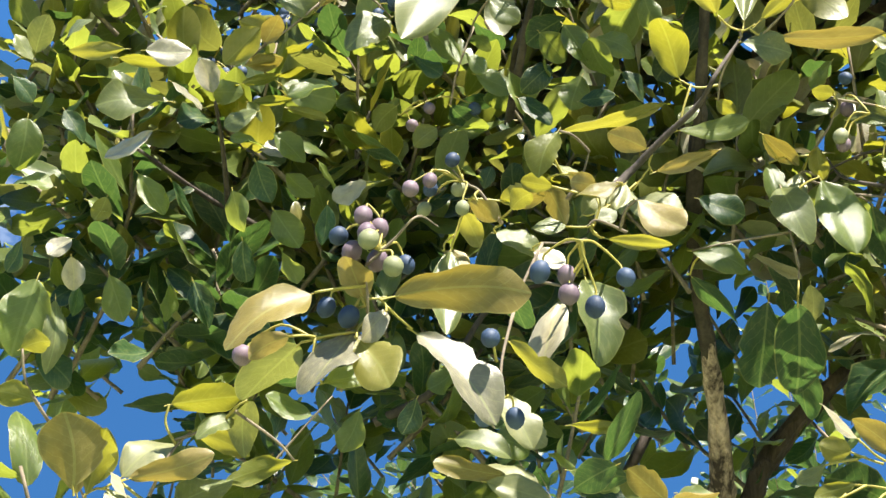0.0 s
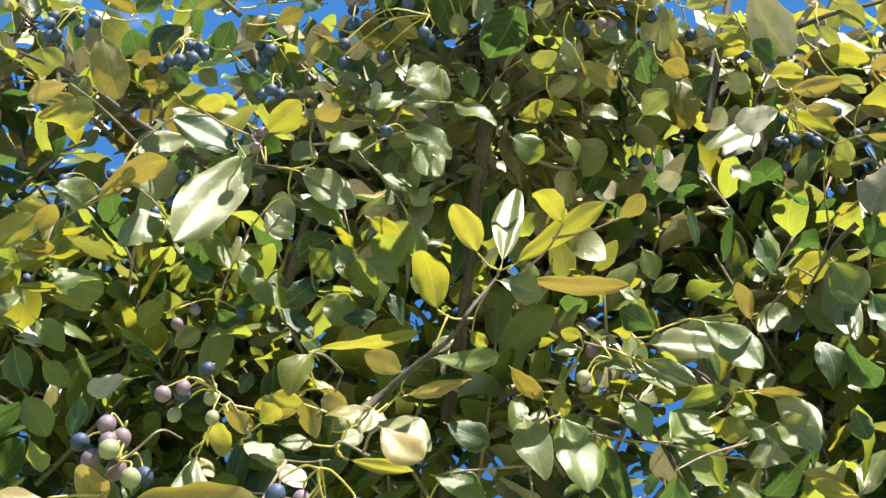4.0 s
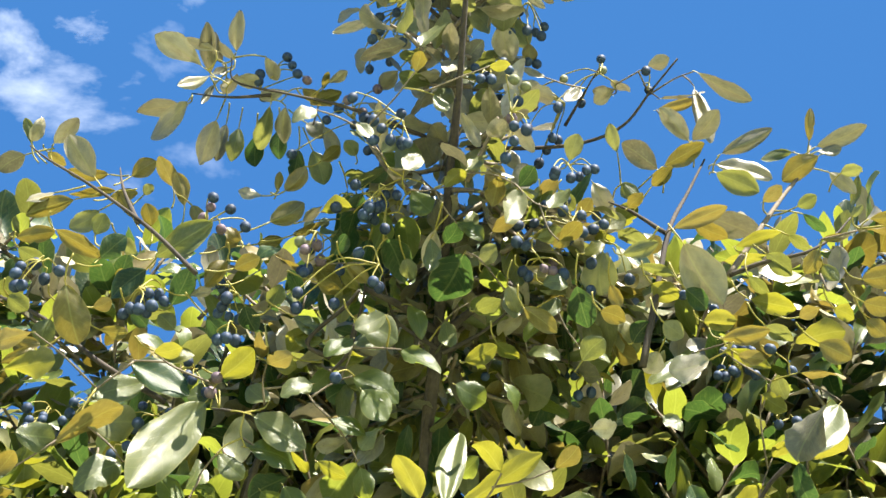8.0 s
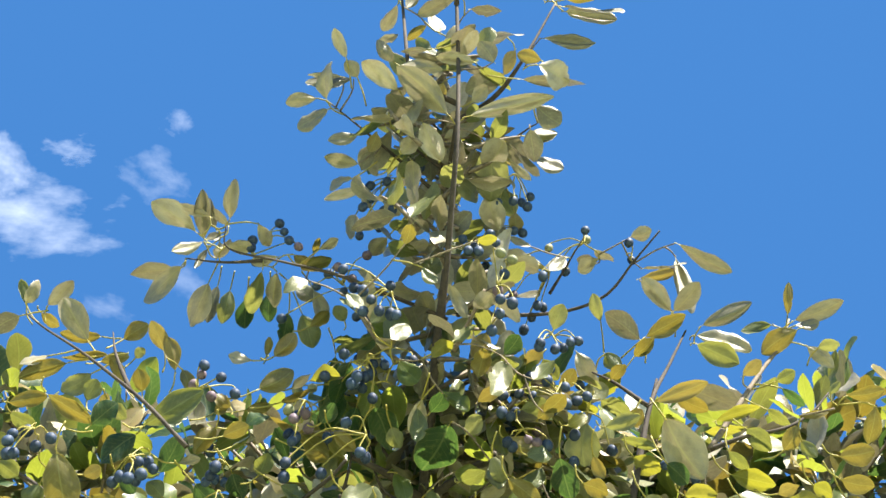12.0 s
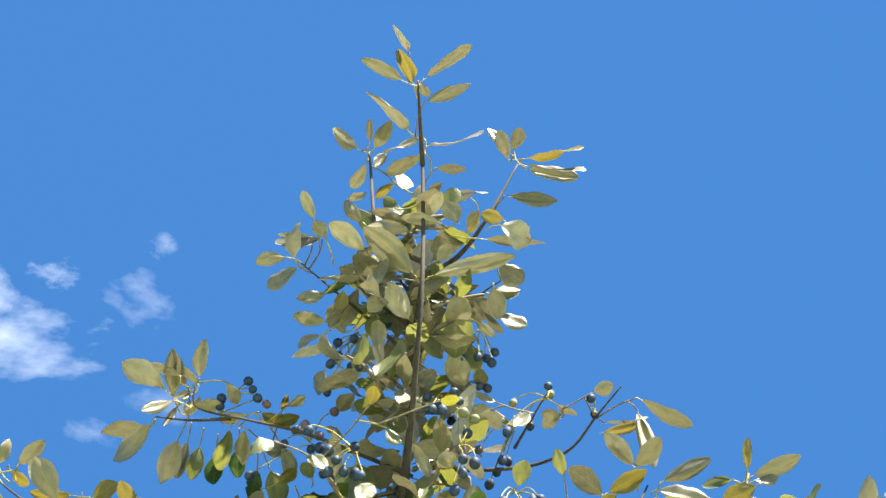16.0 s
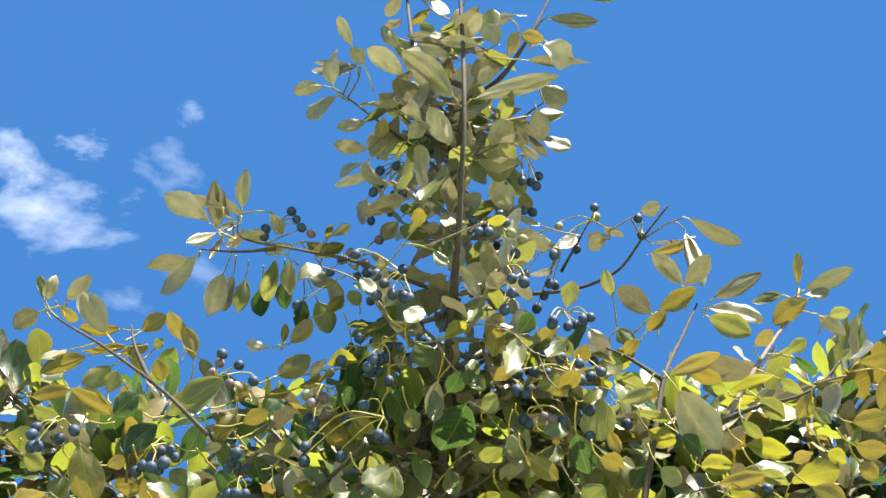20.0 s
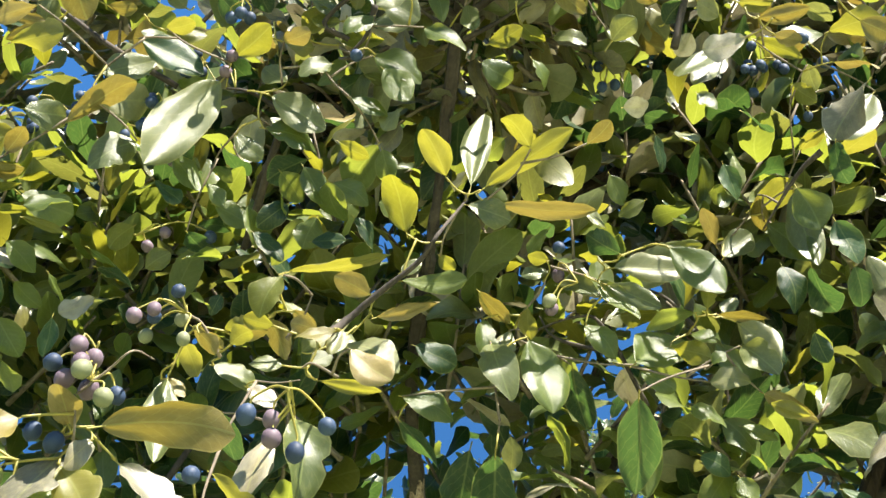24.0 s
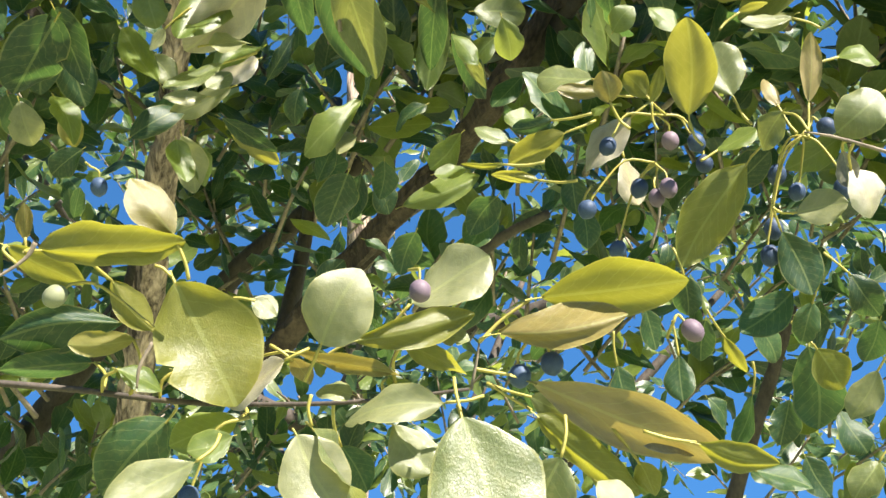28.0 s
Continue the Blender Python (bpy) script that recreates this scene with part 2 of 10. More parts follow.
def tube(points, r0, r1, steps=6, sides=8, rough=0.08, seed=0, power=1.0):
    """Verts and faces of a tapered, slightly knobbly stem through the points."""
    line = spline(points, steps)
    n = len(line)
    verts, faces = [], []
    x = None
    for i, c in enumerate(line):
        d = (line[min(i + 1, n - 1)] - line[max(i - 1, 0)]).normalized()
        x = (x - d * x.dot(d)).normalized() if x is not None else d.orthogonal().normalized()
        y = d.cross(x)
        r = r0 + (r1 - r0) * (i / (n - 1)) ** power
        for k in range(sides):
            a = 2 * math.pi * k / sides
            q = c + (x * math.cos(a) + y * math.sin(a)) * r
            lump = 1 + rough * noise.noise(Vector((k * 1.7 + seed * 3.1, i * 0.6, seed))) * 2
            verts.append(c + (q - c) * lump)
    for i in range(n - 1):
        for k in range(sides):
            a, b = i * sides + k, i * sides + (k + 1) % sides
            faces.append((a, b, b + sides, a + sides))
    for end, base in ((line[0], 0), (line[-1], (n - 1) * sides)):
        verts.append(end)
        for k in range(sides):
            a, b = base + k, base + (k + 1) % sides
            faces.append((len(verts) - 1, b, a) if base == 0 else (len(verts) - 1, a, b))
    return verts, faces


def blade(seed, rows=18, cols=8, fold=0.25, arch=0.12, wave=0.02, blunt=1.0, twist=0.0, nibble=0, spur=2, curl=0.0, sickle=0.0, recurve=0.0):
    """A leaf of unit length along +y and unit width in x (petiole included), its upper side +z. Verts, faces, uvs and material slots."""
    rnd = random.Random(seed)
    verts, faces, uvs, slots = [], [], [], []
    stem = 0.09
    f1, f2, f3 = rnd.uniform(0, 6), rnd.uniform(0, 6), rnd.uniform(0, 6)
    bites = [(rnd.uniform(0.3, 0.92), rnd.choice((-1, 1)), rnd.uniform(0.15, 0.38)) for _ in range(nibble)]
    a, b = 0.80 * blunt, 0.70
    widest = a / (a + b)
    for i in range(rows + 1):
        s = 0.5 - 0.5 * math.cos(math.pi * i / rows)
        w = 0.5 * (s / widest) ** a * (max(1 - s, 0) / (1 - widest)) ** b * (1 - 0.10 * s ** 6)
        y = stem + (1 - stem) * s
        for j in range(cols + 1):
            u = 2 * j / cols - 1
            side = 1 if u > 0 else -1
            reach = w * (1 + 0.05 * side * math.sin(f3 + 3.5 * s) + 0.022 * math.sin(f2 + 15 * s + 2 * side))
            for at, sign, deep in bites:
                if u * sign > 0.2 and abs(s - at) < 0.07:
                    reach *= 1 - deep * (1 - abs(s - at) / 0.07)
            x = u * reach + sickle * math.sin(math.pi * s)
            crease = math.sqrt(u * u + 0.10) - 0.316
            z = fold * crease * w * (1.15 - 0.4 * s) + arch * (math.sin(math.pi * s) - 0.25 * s) - curl * w * u ** 4 - recurve * max(0.0, s - 0.6) ** 2 * 6
            z += wave * (math.sin(f1 + 6 * s + 1.3 * u) * u * u + 0.35 * math.sin(f2 + 19 * s) * u ** 3) * min(1.0, 4 * w)
            turn = twist * s
            verts.append((x * math.cos(turn) - z * math.sin(turn) * 0.3, y, z + x * math.sin(turn)))
            uvs.append((0.5 + u * w, s, abs(u), s))
    for i in range(rows):
        for j in range(cols):
            a = i * (cols + 1) + j
            faces.append((a, a + 1, a + cols + 2, a + cols + 1))
            slots.append(0)
    base = len(verts)
    for y, r, z in ((0, 0.013, -0.025), (0.5 * stem, 0.010, -0.012), (stem + 0.03, 0.010, 0.1 * arch - 0.006), (0.6, 0.005, 0.80 * arch - 0.005))[:spur + 1]:
        for k in range(4):
            a = math.pi / 2 * k
            verts.append((r * 1.6 * math.cos(a), y, z + r * math.sin(a)))
            uvs.append((0.5, 0, 0, 0))
    for i in range(spur):
        for k in range(4):
            a, b = base + 4 * i + k, base + 4 * i + (k + 1) % 4
            faces.append((a, b, b + 4, a + 4))
            slots.append(1)
    return np.array(verts), faces, np.array(uvs), slots


def berry_shape(seed, rings=9, sides=14):
    """A drupe a unit across, hanging along -z from its stalk at the origin, with a small nib at its end."""
    rnd = random.Random(seed)
    verts, faces = [(0, 0, 0)], []
    long, phase = rnd.uniform(1.02, 1.16), rnd.uniform(0, 6)
    for i in range(1, rings):
        a = math.pi * i / rings
        r = 0.5 * math.sin(a) ** 0.92
        for k in range(sides):
            b = 2 * math.pi * k / sides
            dent = 1 + 0.02 * math.sin(2 * b + phase) + 0.012 * math.sin(5 * b + 3 * a + phase)
            verts.append((r * math.cos(b) * dent, r * math.sin(b) * dent, -long * 0.5 * (1 - math.cos(a)) * (1 if i > 1 else 0.8)))
    verts.append((0, 0, -long * 1.045))
    for k in range(sides):
        faces.append((0, 1 + (k + 1) % sides, 1 + k))
        last = 1 + (rings - 2) * sides
        faces.append((len(verts) - 1, last + k, last + (k + 1) % sides))
    for i in range(rings - 2):
        for k in range(sides):
            a, b = 1 + i * sides + k, 1 + i * sides + (k + 1) % sides
            faces.append((a, b, b + sides, a + sides))
    return verts, faces


def facing(base, tip, normal, width, length=None):
    """The pose of a unit leaf from base to tip with its upper side towards normal."""
    base, tip = Vector(base), Vector(tip)
    y = tip - base
    size = y.length
    y.normalize()
    n = Vector(normal)
    z = (n - y * n.dot(y)).normalized()
    x = y.cross(z)
    m = Matrix((x * width, y * size, z * size)).transposed().to_4x4()
    m.translation = base
    return m


# leaf shapes, shared by all blades
KINDS = [
    dict(fold=0.24, arch=-0.03, wave=0.035, curl=0.12),
    dict(fold=0.12, arch=0.09, wave=0.050, curl=0.12, blunt=0.8),
    dict(fold=0.30, arch=-0.05, wave=0.030, curl=0.16, blunt=1.2),
    dict(fold=0.10, arch=0.03, wave=0.060, twist=0.40),
    dict(fold=0.20, arch=-0.07, wave=0.045, twist=-0.5, curl=0.15),
    dict(fold=0.16, arch=-0.07, wave=0.045, blunt=0.8),
    dict(fold=0.34, arch=-0.06, wave=0.040, curl=0.20, blunt=1.1),
    dict(fold=0.20, arch=0.08, wave=0.048, nibble=2, curl=0.10),
    dict(fold=0.24, arch=0.10, wave=0.060, blunt=1.25, nibble=1),
    dict(fold=0.42, arch=-0.08, wave=0.034, curl=0.22),
    dict(fold=0.50, arch=-0.05, wave=0.036, twist=0.25, curl=0.22, blunt=0.9),
    dict(fold=0.36, arch=-0.09, wave=0.040, twist=-0.35, curl=0.16, nibble=1),
]
SHAPES = []
shape_rng = random.Random(77)
for turn in range(3):
    for k, kind in enumerate(KINDS):
        more = dict(kind, seed=1 + k + 12 * turn, sickle=shape_rng.uniform(-0.09, 0.09), recurve=shape_rng.uniform(-0.02, 0.10))
        if turn:
            more["twist"] = kind.get("twist", 0.0) + shape_rng.uniform(-0.35, 0.35)
            more["arch"] = kind["arch"] + shape_rng.uniform(-0.05, 0.05)
            more["fold"] = kind["fold"] * shape_rng.uniform(0.6, 1.2)
            more["nibble"] = kind.get("nibble", 0) + (shape_rng.random() < 0.2)
        SHAPES.append(more)
# the deep tint is green with shade coloured in
TINTS = {"green": GREEN, "deep": SHADE_GREEN, "gold": GOLD, "olive": OLIVE, "tan": TAN, "lime": LIME}
BLADES = {}
for tint, material in TINTS.items():
    for n, shape in enumerate(SHAPES):
        v, f, uv, slot = blade(**shape)
        BLADES[tint, n] = mesh_of("leaf", v, f, material, STALK, uvs=uv, index=slot)
BERRIES = {}
for tint, material in (("blue", BLUE), ("mauve", MAUVE), ("pale", PALE)):
    for n in range(3):
        v, f = berry_shape(n)
        BERRIES[tint, n] = mesh_of("berry", v, f, material)


# ---- ground ----
# never in view; its colour is picked to bounce light into the leaves
gv, gf = [], []
rings = [0, 2, 4, 8, 16, 40, 120, 500, 2500]
for r in rings:
    for k in range(32):
        a = 2 * math.pi * k / 32
        gv.append((r * math.cos(a), r * math.sin(a), 0.06 * noise.noise(Vector((r * math.cos(a), r * math.sin(a), 0))) if r < 100 else 0.0))
for i in range(len(rings) - 1):
    for k in range(32):
        a, b = i * 32 + k, i * 32 + (k + 1) % 32
        gf.append((a, b, b + 32, a + 32))
ground = tagged(new("ground", mesh_of("ground", gv, gf, BOUNCE_GROUND)), "unseen ground, coloured to bounce light up into the tree", "ground", kind="structure")


# ---- the fruiting tree ----
tree = tagged(new("fruit_tree"), "small evergreen tree with glossy leaves and blue berries", "tree")
tree_rng = random.Random(11)


def limb(name, points, r0, r1, material, parent=None, label="", steps=6, sides=9, rough=0.1, seed=0, power=1.0):
    v, f = tube(points, r0, r1, steps, sides, rough, seed, power)
    return part(name, mesh_of(name, v, f, material), parent or tree, label)


def rugged(name, points, r0, r1, label, steps=34, sides=40, deep=0.006, seed=0, power=1.0, material=SHADED_LIMB_BARK):
    """A stem with long lifting flakes of bark: furrows along the grain, plates between them."""
    line = spline(points, steps)
    n = len(line)
    verts, faces, x, run = [], [], None, 0.0
    for i, c in enumerate(line):
        d = (line[min(i + 1, n - 1)] - line[max(i - 1, 0)]).normalized()
        x = (x - d * x.dot(d)).normalized() if x is not None else d.orthogonal().normalized()
        y = d.cross(x)
        run += (c - line[max(i - 1, 0)]).length
        r = r0 + (r1 - r0) * (i / (n - 1)) ** power
        for k in range(sides):
            a = 2 * math.pi * k / sides
            at = Vector((math.cos(a) * r * 90, math.sin(a) * r * 90, run * 22 + seed))
            lump = 0.5 * noise.noise(at * 0.35)
            ridge = 1 - abs(noise.noise(at * 1.0)) * 2.6
            flake = noise.cell(Vector((at.x * 0.9 + noise.noise(at) * 0.5, at.y * 0.9, at.z * 0.42)))
            grow = r * (1 + 0.10 * lump) + min(deep, r * 0.34) * (0.55 * max(ridge, -0.6) + 0.55 * flake - 0.5)
            verts.append(c + (x * math.cos(a) + y * math.sin(a)) * grow)
    for i in range(n - 1):
        for k in range(sides):
            a, b = i * sides + k, i * sides + (k + 1) % sides
            faces.append((a, b, b + sides, a + sides))
    return part(name, mesh_of(name, verts, faces, material, smooth=False), tree, label)


def leaf(spray, base, tip, normal, width, tint, shape, stem=None):
    """One blade on a shoot, from its stalk at base to its tip, upper side towards normal, its stalk drawn from stem."""
    part("leaf", BLADES[tint, shape + 12 * tree_rng.randrange(3)], spray, place=facing(base, tip, normal, width))
    if stem:
        stem, base, ahead = Vector(stem), Vector(base), (Vector(tip) - Vector(base)).normalized()
        far = (base - stem).length
        thick = 0.0007 + min(0.010 * far, 0.0004)
        bow = 0.10 * min(far, 0.02)
        v, f = tube([stem, stem.lerp(base, 0.6) - ahead * bow - Vector((0, 0, bow * 0.5)), base + ahead * 0.003], thick, 0.0007, 4, 5, 0.1, far * 900)
        part("leaf_stalk", mesh_of("leaf_stalk", v, f, STALK if far < 0.035 else TWIG_BARK), spray)


def cluster(spray, node, fruits):
    """A panicle: thin yellow stalks from one node, a drupe at each end."""
    node = Vector(node)
    V, F, count = [], [], 0
    held = []
    for at, tint in fruits:
        at = Vector(at)
        size = 0.0101 * tree_rng.uniform(0.9, 1.1)
        hang = ((at - node).normalized() * 0.5 + Vector((tree_rng.uniform(-0.3, 0.3), tree_rng.uniform(-0.3, 0.3), -0.8))).normalized()
        top = at - hang * size * 0.53
        bow = (node + top) / 2 + Vector((0, 0, 0.25 * (top - node).length)) + Vector((tree_rng.uniform(-1, 1), tree_rng.uniform(-1, 1), 0)) * 0.004
        v, f = tube([node, bow, top - hang * 0.004, top + hang * 0.001], 0.0008, 0.0006, 4, 5, 0.15, len(held))
        V += v
        F += [tuple(i + count for i in q) for q in f]
        count += len(v)
        turn = hang.to_track_quat("-Z", "Y").to_matrix().to_4x4()
        held.append((Matrix.Translation(top) @ turn @ Matrix.Rotation(tree_rng.uniform(0, 6), 4, "Z") @ Matrix.Scale(size, 4), tint))
    stalks = part("panicle", mesh_of("panicle", V, F, STALK), tree, "drooping cluster of berries on thin yellow stalks")
    for m, tint in held:
        part("berry", BERRIES[tint, tree_rng.randrange(3)], stalks, place=m)


def foliage(name, sprays, parent, seed, per=(7, 12), size=(0.055, 0.095), tints=("deep", "green", "green", "gold"), label="", rows=11):
    """Many leaves on short shoots, joined into one piece: leaves stand round each shoot, up and outward."""
    rnd = random.Random(seed)
    stock = {}
    order = sorted(set(tints))
    V, F, U, S = [], [], [], []
    count = 0
    for n, shape in enumerate(SHAPES):
        stock[n] = blade(**{**shape, "rows": rows, "cols": 4, "nibble": 0, "spur": 1})
    for at, way, spread in sprays:
        at, way = Vector(at), Vector(way).normalized()
        side = way.orthogonal().normalized()
        length = spread * rnd.uniform(0.8, 1.3)
        line = [at - way * length * 0.6, at, at + way * length * 0.5 + Vector((0, 0, 0.02 * rnd.uniform(-1, 1)))]
        tv, tf = tube(line, 0.0028, 0.0015, 3, 4, 0.05, rnd.random() * 50)
        V.append(np.array(tv)), U.append(np.zeros((len(tv), 4)))
        F.extend([tuple(i + count for i in q) for q in tf]), S.extend([len(order) + 1] * len(tf))
        count += len(tv)
        k = rnd.randint(*per)
        for i in range(k):
            s = i / k
            base = line[0].lerp(line[2], 0.15 + 0.85 * s)
            a = i * 2.4 + rnd.uniform(-0.5, 0.5)
            out = side * math.cos(a) + way.cross(side) * math.sin(a)
            go = (out * rnd.uniform(0.6, 1.1) + way * (0.2 + 0.9 * s) + Vector((0, 0, rnd.uniform(-0.75, 0.35)))).normalized()
            long = rnd.uniform(*size)
            up = SUN_WAY * 0.6 + Vector((0, -0.35, 0.45)) + way * 0.2 + Vector((rnd.uniform(-1, 1), rnd.uniform(-1, 1), rnd.uniform(-0.6, 0.6))) * 1.05
            m = facing(base, base + go * long, up, long * rnd.uniform(0.30, 0.50))
            v, f, uv, slot = stock[rnd.randrange(len(SHAPES))]
            M = np.array(m)
            V.append(v @ M[:3, :3].T + M[:3, 3]), U.append(uv)
            F.extend([tuple(j + count for j in q) for q in f])
            tint = order.index(rnd.choice(tints))
            S.extend([tint if q == 0 else len(order) for q in slot])
            count += len(v)
    me = mesh_of(name, np.concatenate(V), F, *[TINTS[t] for t in order], STALK, TWIG_BARK, uvs=np.concatenate(U), index=S)
    return tagged(part(name, me, parent, label), kind="stuff")

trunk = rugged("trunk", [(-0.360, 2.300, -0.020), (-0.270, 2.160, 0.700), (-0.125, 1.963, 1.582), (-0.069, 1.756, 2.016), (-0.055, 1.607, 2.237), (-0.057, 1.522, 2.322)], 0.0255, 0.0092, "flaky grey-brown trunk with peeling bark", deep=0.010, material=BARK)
# upper trunk takes the dark branch bark to paint in its shade
upper_trunk = rugged("upper_trunk", [(-0.057, 1.533, 2.312), (-0.061, 1.438, 2.382), (-0.036, 1.281, 2.488), (-0.017, 1.154, 2.591), (-0.008, 1.070, 2.660)], 0.0088, 0.0042, "rough upper trunk, its bark darkened for shade", seed=4, material=BRANCH_BARK)
leader = limb("leader", [(-0.010, 1.096, 2.639), (-0.005, 1.039, 2.690), (0.003, 0.987, 2.740)], 0.0050, 0.0034, BRANCH_BARK, label="upright leading stem")
limb("shoot", [(-0.001, 1.028, 2.700), (0.007, 0.954, 2.769), (0.014, 0.891, 2.870), (0.013, 0.871, 3.067), (0.006, 0.837, 3.220)], 0.0034, 0.0016, BRANCH_BARK, label="thin straight shoot at the tip of the tree")
bare_limbs = []
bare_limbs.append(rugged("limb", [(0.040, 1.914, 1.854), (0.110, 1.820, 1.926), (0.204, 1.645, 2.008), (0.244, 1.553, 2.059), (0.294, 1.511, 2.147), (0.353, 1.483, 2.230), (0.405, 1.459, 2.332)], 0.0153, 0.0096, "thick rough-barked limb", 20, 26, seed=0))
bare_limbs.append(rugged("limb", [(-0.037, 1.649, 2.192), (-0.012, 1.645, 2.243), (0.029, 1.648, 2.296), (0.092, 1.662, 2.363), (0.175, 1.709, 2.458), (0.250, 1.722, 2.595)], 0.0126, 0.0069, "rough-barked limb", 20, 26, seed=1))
limb("branch", [(0.250, 1.597, 2.055), (0.312, 1.501, 2.135), (0.371, 1.405, 2.151), (0.419, 1.323, 2.157), (0.447, 1.252, 2.151)], 0.0107, 0.0051, BRANCH_BARK, label="", seed=42)
limb("branch", [(0.351, 1.485, 2.228), (0.386, 1.469, 2.272), (0.430, 1.436, 2.263), (0.496, 1.408, 2.262)], 0.0093, 0.0044, BRANCH_BARK, label="", seed=43)
limb("branch", [(0.351, 1.465, 2.261), (0.413, 1.478, 2.299), (0.497, 1.469, 2.355)], 0.0085, 0.0040, BRANCH_BARK, label="", seed=44)
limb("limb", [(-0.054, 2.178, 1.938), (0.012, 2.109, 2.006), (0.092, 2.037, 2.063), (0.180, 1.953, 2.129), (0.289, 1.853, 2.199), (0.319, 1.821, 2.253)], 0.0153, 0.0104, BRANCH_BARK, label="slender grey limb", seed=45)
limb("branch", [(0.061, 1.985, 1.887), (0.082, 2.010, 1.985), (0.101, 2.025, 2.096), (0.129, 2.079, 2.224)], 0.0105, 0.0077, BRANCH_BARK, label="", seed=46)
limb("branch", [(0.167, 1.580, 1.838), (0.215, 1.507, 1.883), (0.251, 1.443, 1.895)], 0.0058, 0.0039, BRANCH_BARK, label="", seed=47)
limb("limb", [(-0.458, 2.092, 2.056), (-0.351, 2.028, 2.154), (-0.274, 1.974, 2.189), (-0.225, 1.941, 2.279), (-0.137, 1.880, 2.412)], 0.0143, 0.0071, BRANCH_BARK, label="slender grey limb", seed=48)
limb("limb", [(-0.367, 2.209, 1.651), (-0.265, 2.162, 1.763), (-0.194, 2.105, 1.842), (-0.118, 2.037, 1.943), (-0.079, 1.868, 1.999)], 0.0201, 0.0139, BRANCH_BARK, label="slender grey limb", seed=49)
limb("branch", [(0.491, 1.760, 1.644), (0.523, 1.732, 1.757), (0.544, 1.707, 1.830), (0.556, 1.688, 1.884)], 0.0088, 0.0058, BRANCH_BARK, label="", seed=50)
limb("branch", [(-0.222, 1.420, 2.534), (-0.222, 1.366, 2.566), (-0.198, 1.316, 2.580), (-0.182, 1.252, 2.578)], 0.0048, 0.0020, BRANCH_BARK, label="", seed=51)
limb("branch", [(-0.328, 1.310, 2.148), (-0.276, 1.307, 2.175), (-0.233, 1.321, 2.258), (-0.185, 1.358, 2.301)], 0.0041, 0.0017, BRANCH_BARK, label="", seed=52)
limb("branch", [(-0.456, 1.258, 2.339), (-0.439, 1.186, 2.353), (-0.425, 1.127, 2.350)], 0.0027, 0.0012, BRANCH_BARK, label="", seed=53)
limb("branch", [(-0.412, 1.562, 2.458), (-0.451, 1.355, 2.381), (-0.487, 1.282, 2.373), (-0.525, 1.197, 2.372)], 0.0039, 0.0017, BRANCH_BARK, label="", seed=54)
limb("branch", [(-0.211, 1.280, 2.427), (-0.191, 1.214, 2.433), (-0.175, 1.169, 2.455), (-0.159, 1.128, 2.458)], 0.0043, 0.0023, BRANCH_BARK, label="", seed=55)
limb("branch", [(-0.007, 1.151, 2.595), (0.020, 1.122, 2.594), (0.052, 1.091, 2.594)], 0.0042, 0.0026, BRANCH_BARK, label="", seed=56)
limb("branch", [(-0.015, 1.155, 2.591), (-0.048, 1.115, 2.587), (-0.082, 1.081, 2.577)], 0.0047, 0.0026, BRANCH_BARK, label="", seed=57)
limb("branch", [(-0.110, 1.092, 2.500), (-0.130, 1.080, 2.509), (-0.097, 1.059, 2.531), (-0.084, 1.048, 2.541)], 0.0024, 0.0015, BRANCH_BARK, label="", seed=58)
limb("branch", [(0.202, 1.234, 2.684), (0.219, 1.225, 2.754), (0.242, 1.208, 2.829)], 0.0027, 0.0015, BRANCH_BARK, label="", seed=59)
limb("branch", [(-0.261, 1.141, 2.493), (-0.315, 1.109, 2.509), (-0.378, 1.102, 2.561), (-0.439, 1.106, 2.601)], 0.0029, 0.0016, BRANCH_BARK, label="", seed=60)
bare_limbs.append(rugged("branch", [(0.020, 1.426, 2.497), (0.065, 1.436, 2.560), (0.112, 1.443, 2.623), (0.212, 1.480, 2.715)], 0.0124, 0.0080, "rough-barked branch", 20, 26, seed=21))


# leaf mass of the crown, thinner towards the bottom, cleared where it would hide the trunk and the thick limb from the
# camera
CAMERA_SPOT = Vector((-0.01, 0.2, 1.61))
KEEP_IN_SIGHT = [(q, room) for stem, room in ((trunk, 0.10), (bare_limbs[0], 0.055)) for q in [v.co.copy() for v in stem.data.vertices][::160]]
KEEP_IN_SIGHT = [(q, room) for q, room in KEEP_IN_SIGHT if 1.75 < q.z < 2.40]


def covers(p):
    """Whether a shoot at p would hide the trunk or the thick limb from the camera."""
    for q, room in KEEP_IN_SIGHT:
        way = q - CAMERA_SPOT
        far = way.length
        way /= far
        along = (p - CAMERA_SPOT).dot(way)
        if 0 < along < far + 0.02 and (p - CAMERA_SPOT - way * along).length < room:
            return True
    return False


rnd = random.Random(5)


def mass(count, near, deep, wide, low, high, thin=0.0, way=(0.6, 0.6)):
    """Places for leafy shoots in a shell fitted to the camera's view: between two slopes seen from its spot, thinned in
    patches.
    """
    found = []
    while len(found) < count:
        slope = rnd.uniform(low, high)
        a = rnd.uniform(-wide, wide)
        far = (near + 0.9 * max(0, slope - 0.45)) * (1 + deep * rnd.random() ** 1.3)
        up = math.atan(slope + 0.07 * noise.noise(Vector((a * 9, 0, 1))))
        p = CAMERA_SPOT + far * Vector((math.sin(a) * math.cos(up), math.cos(a) * math.cos(up), math.sin(up)))
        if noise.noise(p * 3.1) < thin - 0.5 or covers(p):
            continue
        found.append((p, (rnd.uniform(-1, 1), -way[0], way[1]), 0.10))
    return found


